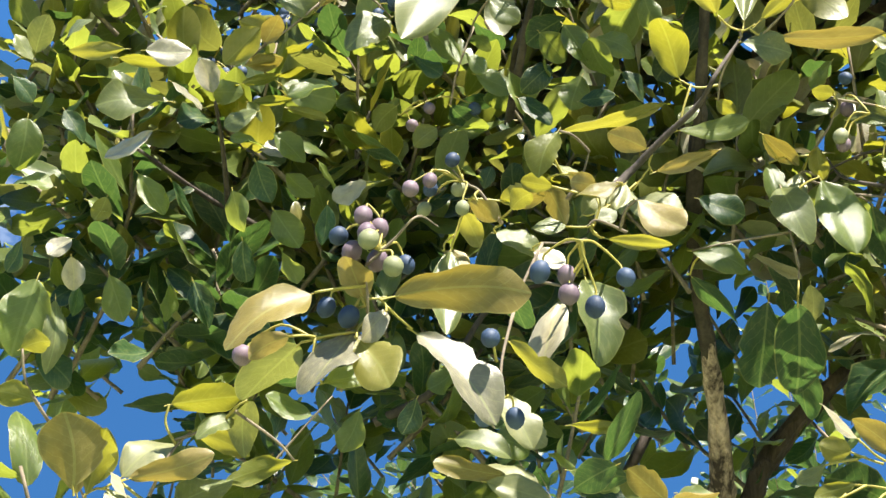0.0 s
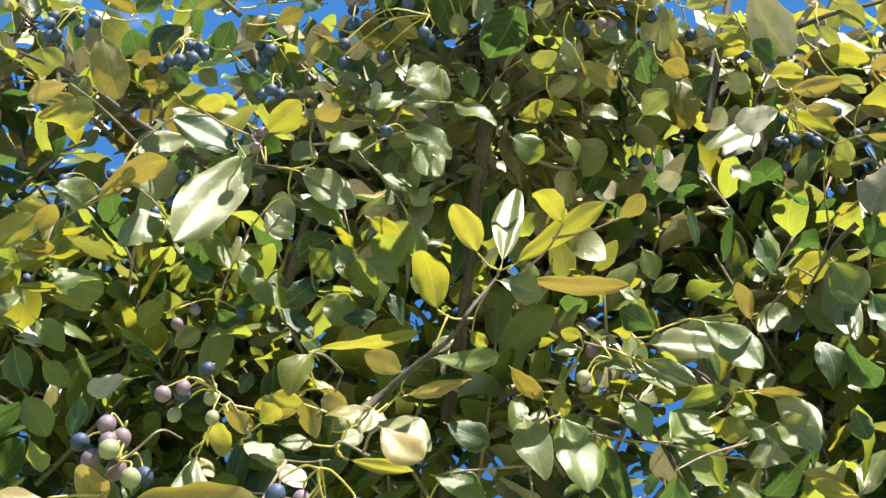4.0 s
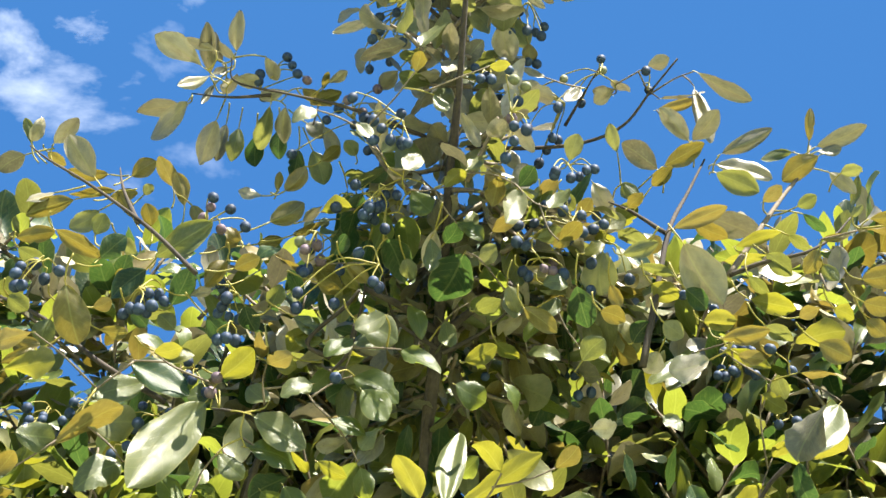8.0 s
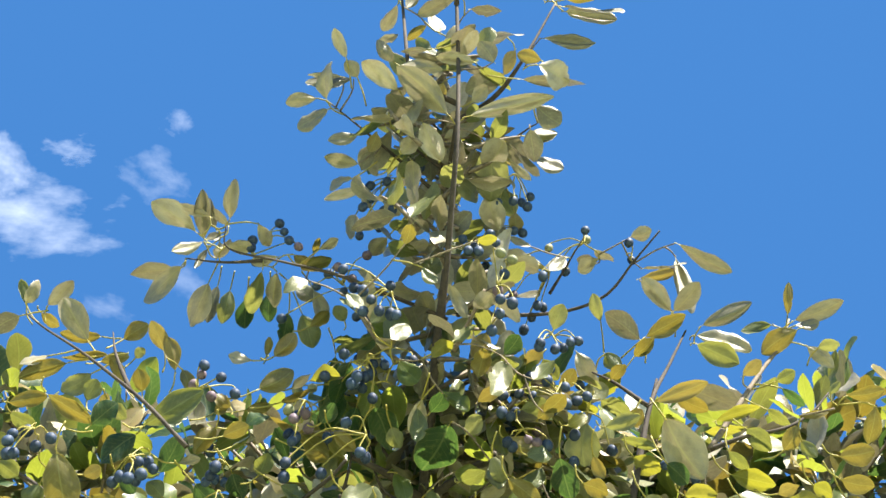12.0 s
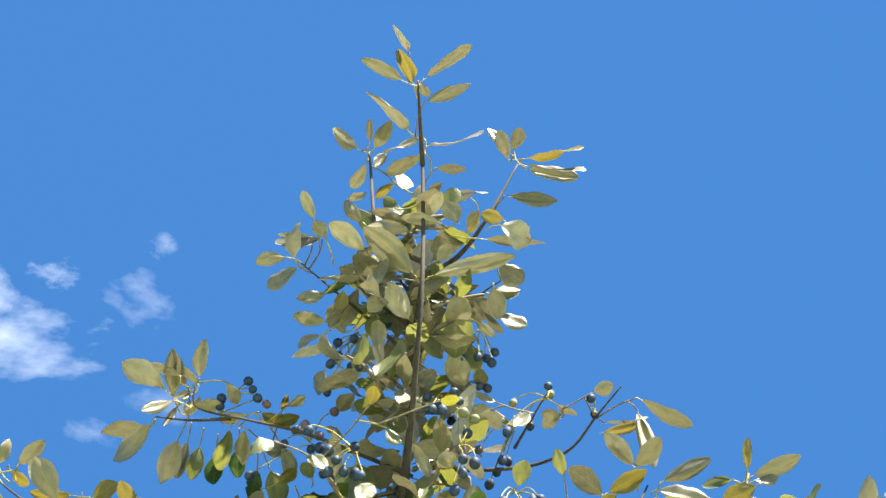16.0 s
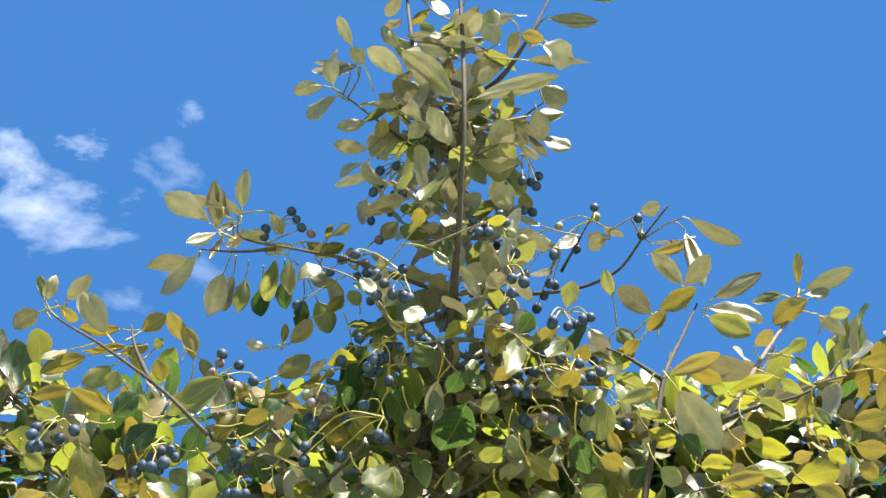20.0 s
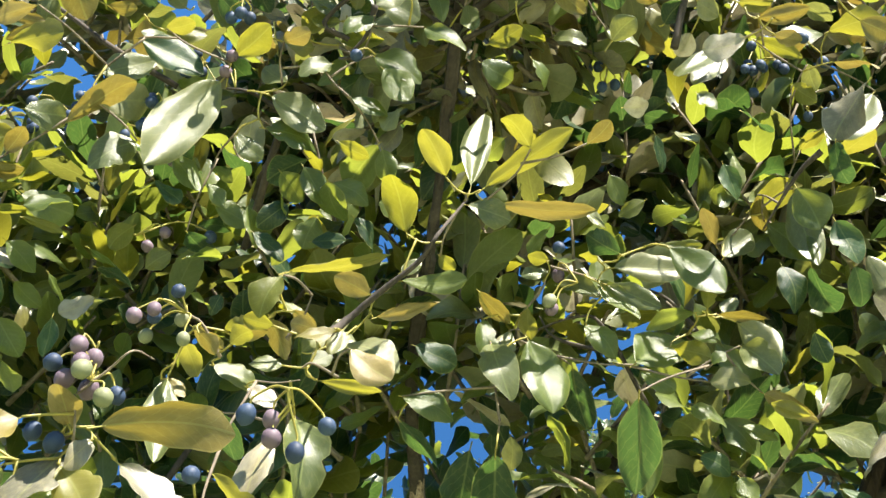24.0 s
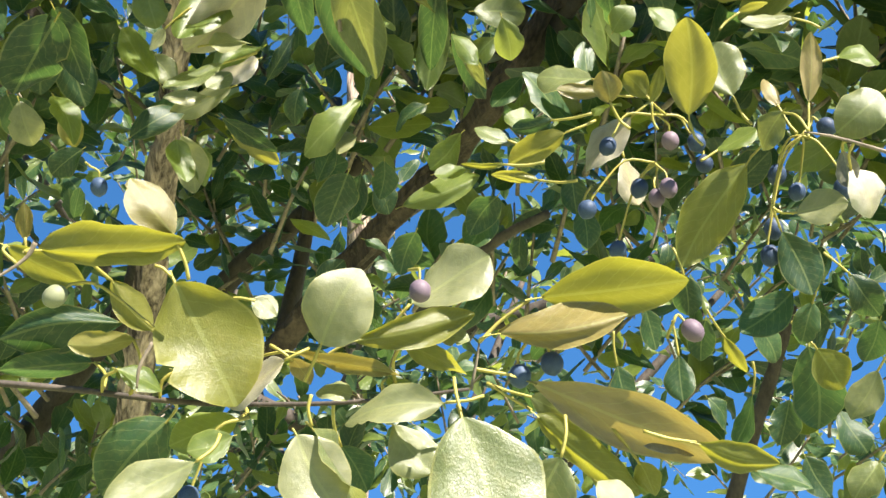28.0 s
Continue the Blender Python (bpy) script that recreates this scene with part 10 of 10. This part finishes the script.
leaf(spray, (0.270, 1.182, 1.733), (0.271, 1.180, 1.702), (-0.25, -0.97, 0.03), 0.0195, "deep", 2, (0.267, 1.182, 1.752))
leaf(spray, (0.325, 1.027, 1.697), (0.310, 1.037, 1.672), (-0.78, -0.56, 0.28), 0.0241, "olive", 0, (0.331, 1.020, 1.712))
leaf(spray, (0.331, 1.046, 1.653), (0.314, 1.047, 1.633), (-0.56, -0.72, 0.40), 0.0202, "olive", 7, (0.337, 1.042, 1.669))
leaf(spray, (0.286, 1.113, 1.654), (0.314, 1.096, 1.644), (-0.25, -0.76, 0.60), 0.0215, "deep", 6, (0.276, 1.122, 1.665))
leaf(spray, (0.337, 1.135, 1.730), (0.351, 1.131, 1.703), (0.52, 0.84, 0.14), 0.0237, "lime", 2, (0.326, 1.140, 1.744))
leaf(spray, (0.353, 1.181, 1.743), (0.363, 1.196, 1.689), (-0.67, -0.67, -0.32), 0.0352, "deep", 3, (0.344, 1.178, 1.757))
leaf(spray, (0.305, 1.199, 1.748), (0.322, 1.207, 1.725), (0.44, 0.71, 0.55), 0.0115, "lime", 11, (0.293, 1.193, 1.762))
leaf(spray, (0.320, 1.190, 1.712), (0.311, 1.206, 1.679), (-0.96, -0.24, 0.13), 0.0234, "deep", 2, (0.318, 1.184, 1.728))
leaf(spray, (0.374, 1.162, 1.782), (0.395, 1.165, 1.755), (-0.12, -0.98, -0.17), 0.0213, "deep", 7, (0.359, 1.162, 1.793))
leaf(spray, (0.234, 1.194, 1.728), (0.245, 1.200, 1.698), (0.41, -0.91, -0.04), 0.0203, "deep", 0, (0.232, 1.190, 1.746))
leaf(spray, (0.400, 1.252, 1.712), (0.418, 1.245, 1.682), (0.41, -0.80, 0.44), 0.0225, "deep", 4)
leaf(spray, (0.366, 1.245, 1.718), (0.360, 1.254, 1.686), (-0.56, -0.82, -0.11), 0.0212, "deep", 3)
leaf(spray, (0.316, 1.268, 1.721), (0.334, 1.277, 1.696), (0.49, -0.87, 0.05), 0.0195, "deep", 1)
leaf(spray, (0.427, 1.231, 1.770), (0.422, 1.251, 1.743), (-0.55, -0.72, -0.41), 0.0209, "deep", 3)
leaf(spray, (0.355, 1.277, 1.778), (0.376, 1.285, 1.748), (0.40, -0.92, 0.03), 0.0233, "deep", 0)
leaf(spray, (0.285, 1.298, 1.788), (0.296, 1.311, 1.759), (0.59, -0.80, -0.14), 0.0209, "deep", 0)
leaf(spray, (0.316, 1.260, 1.773), (0.316, 1.275, 1.745), (-0.38, -0.82, -0.43), 0.0197, "deep", 0)
leaf(spray, (0.376, 1.255, 1.682), (0.394, 1.257, 1.653), (-0.02, -1.00, -0.08), 0.0213, "deep", 0)
leaf(spray, (0.288, 1.205, 1.952), (0.269, 1.205, 1.971), (0.15, -0.98, 0.11), 0.0208, "green", 4)
leaf(spray, (0.255, 1.253, 1.970), (0.268, 1.241, 1.987), (-0.50, -0.84, -0.18), 0.0192, "green", 1)
leaf(spray, (0.164, 1.259, 1.942), (0.143, 1.251, 1.963), (0.15, -0.97, -0.20), 0.0188, "green", 4)
leaf(spray, (0.211, 1.282, 1.899), (0.185, 1.271, 1.915), (0.53, -0.77, 0.35), 0.0251, "green", 7)

# near spray
spray = limb("branch", [(-0.112, 0.988, 1.673), (-0.068, 0.994, 1.671), (-0.019, 0.998, 1.667), (0.029, 0.997, 1.667), (0.064, 0.994, 1.669), (0.107, 0.988, 1.674)], 0.0016, 0.0008, BRANCH_BARK, seed=44)
limb("twig", [(-0.033, 0.954, 1.685), (-0.038, 0.955, 1.675), (-0.039, 0.957, 1.666)], 0.0011, 0.0005, TWIG_BARK, parent=spray, seed=45)
limb("twig", [(-0.082, 0.941, 1.723), (-0.086, 0.942, 1.716), (-0.099, 0.942, 1.706)], 0.0012, 0.0005, TWIG_BARK, parent=spray, seed=46)
limb("twig", [(0.101, 0.949, 1.667), (0.103, 0.946, 1.679), (0.104, 0.944, 1.688)], 0.0008, 0.0004, TWIG_BARK, parent=spray, seed=47)
cluster(spray, (0.073, 0.942, 1.717), [((0.077, 0.934, 1.706), "mauve")])
cluster(spray, (-0.033, 0.953, 1.691), [((-0.073, 0.946, 1.702), "pale")])
cluster(spray, (0.008, 0.959, 1.655), [((-0.016, 0.962, 1.622), "blue")])
cluster(spray, (0.124, 0.940, 1.691), [((0.156, 0.933, 1.695), "mauve"), ((0.123, 0.952, 1.674), "blue"), ((0.135, 0.942, 1.678), "blue")])
cluster(spray, (0.181, 0.925, 1.687), [((0.189, 0.916, 1.689), "mauve")])
leaf(spray, (-0.024, 0.937, 1.725), (-0.045, 0.937, 1.751), (0.19, 0.97, 0.16), 0.0180, "gold", 11, (-0.019, 0.940, 1.709))
leaf(spray, (-0.087, 0.945, 1.721), (-0.021, 0.935, 1.723), (0.06, 0.53, 0.84), 0.0279, "lime", 9, (-0.084, 0.942, 1.719))
leaf(spray, (-0.097, 0.946, 1.724), (-0.063, 0.961, 1.712), (-0.13, 0.78, 0.61), 0.0157, "lime", 0, (-0.089, 0.942, 1.714))
leaf(spray, (-0.090, 0.970, 1.730), (-0.090, 0.959, 1.745), (-0.21, 0.80, 0.56), 0.0076, "gold", 9, (-0.088, 0.968, 1.719))
leaf(spray, (-0.054, 0.966, 1.716), (-0.035, 0.982, 1.696), (-0.05, 0.80, 0.60), 0.0130, "lime", 10, (-0.067, 0.955, 1.724))
leaf(spray, (-0.028, 0.953, 1.716), (0.002, 0.952, 1.659), (-0.18, -0.98, -0.09), 0.0454, "lime", 3, (-0.034, 0.953, 1.718))
leaf(spray, (0.024, 0.950, 1.680), (-0.002, 0.965, 1.661), (-0.69, -0.54, 0.49), 0.0275, "tan", 0, (0.032, 0.953, 1.684))
leaf(spray, (0.007, 0.985, 1.713), (0.019, 0.983, 1.704), (0.11, -0.93, 0.34), 0.0123, "olive", 0, (-0.003, 0.988, 1.712))
leaf(spray, (-0.044, 1.006, 1.705), (-0.104, 1.012, 1.696), (0.14, 0.96, -0.24), 0.0163, "deep", 10, (-0.033, 1.003, 1.698))
leaf(spray, (-0.059, 1.018, 1.688), (-0.105, 1.025, 1.684), (0.11, 0.92, 0.38), 0.0163, "deep", 10, (-0.056, 0.995, 1.670))
leaf(spray, (-0.040, 0.987, 1.693), (-0.071, 0.985, 1.689), (-0.12, 0.78, 0.61), 0.0114, "lime", 11, (-0.044, 0.996, 1.669))
leaf(spray, (-0.051, 0.980, 1.679), (-0.029, 0.981, 1.670), (0.29, -0.76, 0.58), 0.0186, "green", 6, (-0.056, 0.995, 1.670))
leaf(spray, (-0.027, 0.991, 1.681), (0.003, 0.999, 1.673), (0.33, -0.89, 0.33), 0.0183, "olive", 1, (-0.031, 0.997, 1.668))
leaf(spray, (0.006, 0.971, 1.657), (-0.025, 0.970, 1.644), (-0.15, -0.88, 0.45), 0.0211, "green", 0, (0.005, 0.998, 1.667))
leaf(spray, (0.034, 0.929, 1.678), (0.050, 0.916, 1.710), (-0.20, -0.93, -0.30), 0.0298, "olive", 1, (0.030, 0.941, 1.668))
leaf(spray, (0.075, 0.971, 1.707), (0.111, 0.959, 1.730), (-0.56, -0.56, 0.61), 0.0348, "olive", 4, (0.067, 0.978, 1.694))
leaf(spray, (0.046, 0.957, 1.687), (0.104, 0.964, 1.704), (-0.19, 0.94, 0.28), 0.0160, "lime", 6, (0.037, 0.963, 1.680))
leaf(spray, (0.021, 0.962, 1.685), (0.072, 0.951, 1.675), (0.28, 0.71, 0.65), 0.0121, "gold", 0, (0.011, 0.972, 1.683))
leaf(spray, (0.024, 0.959, 1.682), (0.034, 0.964, 1.671), (0.36, 0.67, 0.65), 0.0119, "gold", 4, (0.016, 0.963, 1.687))
leaf(spray, (0.072, 0.974, 1.693), (0.104, 0.974, 1.679), (0.23, 0.84, 0.49), 0.0160, "lime", 4, (0.075, 0.992, 1.670))
leaf(spray, (0.089, 0.971, 1.696), (0.104, 0.968, 1.693), (-0.19, -0.97, 0.13), 0.0119, "olive", 3, (0.080, 0.978, 1.692))
leaf(spray, (0.105, 0.939, 1.689), (0.162, 0.917, 1.695), (0.25, 0.82, 0.52), 0.0147, "gold", 10, (0.104, 0.944, 1.687))
leaf(spray, (0.124, 0.942, 1.706), (0.188, 0.914, 1.710), (0.30, 0.77, 0.56), 0.0292, "lime", 2, (0.104, 0.944, 1.687))
leaf(spray, (0.088, 0.917, 1.657), (0.045, 0.935, 1.651), (-0.40, -0.87, 0.29), 0.0219, "olive", 7, (0.101, 0.920, 1.660))
leaf(spray, (0.030, 0.915, 1.648), (0.053, 0.929, 1.614), (0.82, -0.42, 0.38), 0.0338, "olive", 3, (0.031, 0.914, 1.658))
leaf(spray, (0.087, 0.897, 1.653), (0.099, 0.879, 1.593), (0.10, -0.95, 0.30), 0.0460, "olive", 0, (0.087, 0.908, 1.665))
leaf(spray, (0.118, 0.950, 1.675), (0.216, 0.950, 1.639), (0.17, 0.86, 0.48), 0.0285, "gold", 2, (0.102, 0.947, 1.676))
leaf(spray, (0.128, 0.963, 1.663), (0.177, 0.962, 1.624), (0.46, 0.68, 0.57), 0.0207, "lime", 9, (0.112, 0.959, 1.671))
leaf(spray, (0.127, 0.891, 1.635), (0.114, 0.897, 1.602), (-0.29, -0.96, -0.04), 0.0265, "olive", 0, (0.129, 0.896, 1.649))
leaf(spray, (0.129, 0.969, 1.669), (0.150, 0.961, 1.658), (-0.30, -0.95, 0.09), 0.0128, "olive", 4, (0.113, 0.977, 1.675))
leaf(spray, (0.158, 0.974, 1.662), (0.177, 0.969, 1.652), (0.06, -0.86, 0.51), 0.0174, "tan", 1, (0.141, 0.978, 1.669))
leaf(spray, (0.172, 0.961, 1.653), (0.200, 0.952, 1.643), (-0.09, -0.87, 0.48), 0.0175, "tan", 7, (0.155, 0.962, 1.659))
leaf(spray, (0.189, 0.926, 1.644), (0.228, 0.927, 1.635), (0.13, 0.73, 0.67), 0.0141, "lime", 9, (0.170, 0.928, 1.648))
leaf(spray, (0.175, 0.955, 1.640), (0.183, 0.958, 1.624), (0.53, 0.74, 0.42), 0.0146, "lime", 11, (0.163, 0.952, 1.653))
leaf(spray, (-0.010, 0.917, 1.633), (-0.047, 0.912, 1.613), (0.02, -0.97, 0.25), 0.0213, "olive", 2, (-0.004, 0.924, 1.643))
leaf(spray, (-0.025, 1.024, 1.666), (-0.057, 1.042, 1.629), (0.17, 0.93, 0.31), 0.0321, "deep", 10, (-0.025, 0.998, 1.667))
leaf(spray, (0.068, 0.987, 1.680), (0.083, 0.984, 1.667), (0.38, -0.70, 0.61), 0.0157, "green", 4, (0.069, 0.993, 1.670))
leaf(spray, (0.050, 1.014, 1.653), (0.064, 1.014, 1.630), (0.12, 0.99, 0.09), 0.0165, "deep", 4, (0.046, 0.996, 1.668))
# blades further in; the dark-tinted ones have their shade painted on
leaf(spray, (-0.157, 1.384, 2.017), (-0.148, 1.410, 1.962), (-0.04, -0.90, -0.43), 0.0381, "deep", 0)
leaf(spray, (-0.140, 1.418, 2.030), (-0.117, 1.444, 1.967), (0.32, -0.91, -0.26), 0.0331, "deep", 6)
leaf(spray, (-0.165, 1.417, 1.963), (-0.153, 1.441, 1.931), (0.19, -0.82, -0.54), 0.0270, "olive", 7)
leaf(spray, (-0.135, 1.445, 1.966), (-0.123, 1.454, 1.937), (0.17, 0.92, 0.34), 0.0214, "lime", 2)
leaf(spray, (0.002, 1.407, 2.054), (-0.043, 1.426, 2.021), (-0.57, -0.74, 0.36), 0.0459, "tan", 6)
leaf(spray, (-0.071, 1.432, 2.012), (-0.049, 1.440, 1.988), (0.19, -0.97, -0.13), 0.0214, "olive", 6)
leaf(spray, (0.019, 1.428, 2.011), (-0.022, 1.436, 1.988), (-0.27, -0.95, 0.17), 0.0308, "tan", 1)
leaf(spray, (-0.000, 1.412, 1.980), (-0.051, 1.427, 1.957), (-0.23, -0.97, -0.13), 0.0187, "olive", 3)
leaf(spray, (-0.008, 1.435, 1.953), (0.035, 1.439, 1.926), (-0.03, 0.99, 0.10), 0.0162, "lime", 11)
leaf(spray, (-0.074, 1.451, 1.962), (-0.044, 1.434, 1.977), (-0.58, -0.68, 0.44), 0.0234, "deep", 6)
leaf(spray, (-0.084, 1.421, 1.933), (-0.039, 1.427, 1.965), (0.25, -0.95, -0.17), 0.0222, "deep", 1)
leaf(spray, (-0.043, 1.442, 1.951), (-0.030, 1.474, 1.910), (0.21, -0.80, -0.57), 0.0273, "olive", 3)
leaf(spray, (-0.029, 1.455, 1.947), (-0.022, 1.479, 1.917), (0.78, -0.58, -0.25), 0.0235, "green", 2)
leaf(spray, (0.080, 1.389, 2.046), (0.087, 1.402, 2.010), (0.16, 0.92, 0.35), 0.0248, "green", 4)
leaf(spray, (0.103, 1.386, 2.001), (0.097, 1.408, 1.965), (-0.99, 0.00, 0.17), 0.0266, "deep", 0)
leaf(spray, (0.159, 1.374, 2.045), (0.144, 1.384, 1.972), (-0.01, 0.99, 0.13), 0.0247, "green", 2)
leaf(spray, (0.059, 1.462, 1.940), (0.096, 1.447, 1.955), (-0.50, -0.45, 0.74), 0.0337, "olive", 2)
leaf(spray, (0.101, 1.454, 1.953), (0.066, 1.470, 1.947), (-0.43, -0.80, 0.41), 0.0243, "deep", 4)
leaf(spray, (0.100, 1.434, 1.923), (0.093, 1.457, 1.887), (-0.73, -0.63, -0.27), 0.0265, "deep", 2)
leaf(spray, (0.109, 1.437, 1.919), (0.124, 1.449, 1.891), (0.47, -0.87, -0.13), 0.0214, "deep", 2)
leaf(spray, (0.128, 1.447, 1.895), (0.194, 1.431, 1.921), (0.05, 0.91, 0.41), 0.0205, "green", 10)
leaf(spray, (0.209, 1.435, 1.904), (0.186, 1.438, 1.862), (-0.33, -0.94, 0.09), 0.0296, "deep", 2)
leaf(spray, (-0.089, 1.405, 2.042), (-0.058, 1.413, 2.019), (0.34, -0.93, 0.16), 0.0244, "deep", 6)
leaf(spray, (0.174, 1.362, 2.031), (0.216, 1.350, 2.028), (-0.24, -0.93, 0.29), 0.0292, "olive", 4)
leaf(spray, (0.262, 1.403, 1.920), (0.267, 1.409, 1.885), (-0.38, -0.90, -0.21), 0.0223, "deep", 3)
leaf(spray, (0.223, 1.416, 1.871), (0.225, 1.430, 1.843), (-0.74, -0.57, -0.35), 0.0197, "deep", 1)
leaf(spray, (0.064, 1.437, 1.908), (0.076, 1.421, 1.936), (-0.51, -0.81, -0.28), 0.0197, "deep", 6)
leaf(spray, (0.021, 1.404, 1.978), (0.042, 1.391, 2.016), (-0.08, -0.96, -0.28), 0.0133, "deep", 1)
leaf(spray, (-0.114, 1.434, 1.931), (-0.140, 1.446, 1.911), (-0.36, -0.92, -0.14), 0.0215, "deep", 3)
leaf(spray, (-0.095, 1.396, 2.010), (-0.103, 1.413, 1.984), (-0.94, 0.05, 0.33), 0.0199, "deep", 2)
leaf(spray, (0.179, 1.417, 1.954), (0.154, 1.436, 1.926), (-0.67, -0.73, 0.11), 0.0299, "green", 2)
leaf(spray, (0.128, 1.447, 1.914), (0.102, 1.456, 1.892), (-0.47, -0.86, 0.22), 0.0219, "deep", 0)
leaf(spray, (0.152, 1.423, 1.978), (0.125, 1.426, 1.954), (-0.45, -0.80, 0.40), 0.0224, "deep", 7)
leaf(spray, (0.198, 1.373, 2.018), (0.178, 1.389, 1.991), (-0.41, -0.89, -0.21), 0.0233, "green", 7)
leaf(spray, (0.104, 1.471, 1.877), (0.130, 1.462, 1.857), (0.27, -0.70, 0.67), 0.0214, "deep", 3)
leaf(spray, (0.229, 1.414, 2.004), (0.202, 1.419, 1.975), (-0.43, -0.87, 0.25), 0.0246, "deep", 2)
leaf(spray, (0.069, 1.487, 1.833), (0.091, 1.480, 1.860), (0.01, -0.97, -0.25), 0.0221, "deep", 0)
leaf(spray, (0.024, 0.915, 1.645), (0.042, 0.911, 1.613), (0.03, -0.99, 0.14), 0.0294, "olive", 0)
leaf(spray, (0.064, 0.931, 1.651), (0.081, 0.926, 1.629), (0.08, -0.96, 0.27), 0.0219, "olive", 2)
leaf(spray, (0.053, 0.961, 1.666), (0.036, 0.964, 1.668), (-0.07, -0.76, 0.65), 0.0135, "olive", 1)
leaf(spray, (0.003, 0.946, 1.646), (-0.017, 0.946, 1.639), (-0.07, -0.97, 0.22), 0.0168, "green", 2)
leaf(spray, (0.146, 0.919, 1.627), (0.159, 0.909, 1.615), (-0.05, -0.80, 0.59), 0.0158, "olive", 0)


# ---- clouds, far off ----
def cloud_material(name, seed, thresh, dense):
    m = bpy.data.materials.new(name)
    m.use_nodes = True
    N, L = m.node_tree.nodes, m.node_tree.links
    N.remove(N["Principled BSDF"])
    tex, mapping = N.new("ShaderNodeTexCoord"), N.new("ShaderNodeMapping")
    L.new(tex.outputs["Object"], mapping.inputs[0])
    mapping.inputs["Location"].default_value = (seed * 3.7, seed * 1.9, seed)
    wide = noisy(N, L, 1.7, 8, mapping.outputs[0], 0.54)
    span = N.new("ShaderNodeVectorMath")
    span.operation = "LENGTH"
    L.new(tex.outputs["Object"], span.inputs[0])
    edge = maths(N, L, "MULTIPLY", maths(N, L, "POWER", span.outputs["Value"], 1.6), 0.42)
    body = maths(N, L, "SUBTRACT", maths(N, L, "SUBTRACT", wide, thresh), edge)
    thick = maths(N, L, "MINIMUM", maths(N, L, "MAXIMUM", maths(N, L, "MULTIPLY", body, 1.15 * dense), 0.0), 0.52 * dense)
    glow, clear, mix = N.new("ShaderNodeEmission"), N.new("ShaderNodeBsdfTransparent"), N.new("ShaderNodeMixShader")
    glow.inputs["Color"].default_value, glow.inputs["Strength"].default_value = (0.84, 0.90, 1.0, 1), 0.55
    L.new(thick, mix.inputs[0]), L.new(clear.outputs[0], mix.inputs[1]), L.new(glow.outputs[0], mix.inputs[2])
    L.new(mix.outputs[0], N["Material Output"].inputs["Surface"])
    return m


def cloud(at, wide, tall, seed, thresh, tilt=0, dense=1.0):
    m = look(at, CAMERA_SPOT, tilt) @ Matrix.Diagonal((wide, tall, 1, 1))
    v = [(-1.2 + 0.3 * i, -1.2 + 0.3 * j, 0) for j in range(9) for i in range(9)]
    f = [(j * 9 + i, j * 9 + i + 1, j * 9 + i + 10, j * 9 + i + 9) for j in range(8) for i in range(8)]
    ob = tagged(new("backdrop", mesh_of("cloud", v, f, cloud_material("cloud", seed, thresh, dense))), "ragged white fair-weather cloud in a blue sky", "cloud", kind="structure")
    ob.matrix_world = m
    ob.visible_shadow = False


cloud((-232.1, 514.4, 702.8), 64.9, 33.3, 1, 0.29, -18, 1.00)
cloud((-259.2, 485.0, 714.2), 33.3, 28.1, 8, 0.30, 0, 0.90)
cloud((-221.6, 480.9, 729.5), 26.3, 14.7, 2, 0.34, -15, 0.70)
cloud((-160.0, 474.9, 749.3), 19.3, 15.8, 3, 0.36, -20, 0.45)
cloud((-169.9, 501.5, 729.5), 38.6, 26.3, 4, 0.34, 5, 0.50)
cloud((-155.7, 553.3, 694.3), 35.1, 24.6, 7, 0.36, 0, 0.40)
cloud((-203.1, 560.4, 676.0), 28.1, 15.8, 6, 0.36, 0, 0.35)
cloud((-410.4, 628.8, 498.1), 45.6, 28.1, 5, 0.26, 0, 1.00)
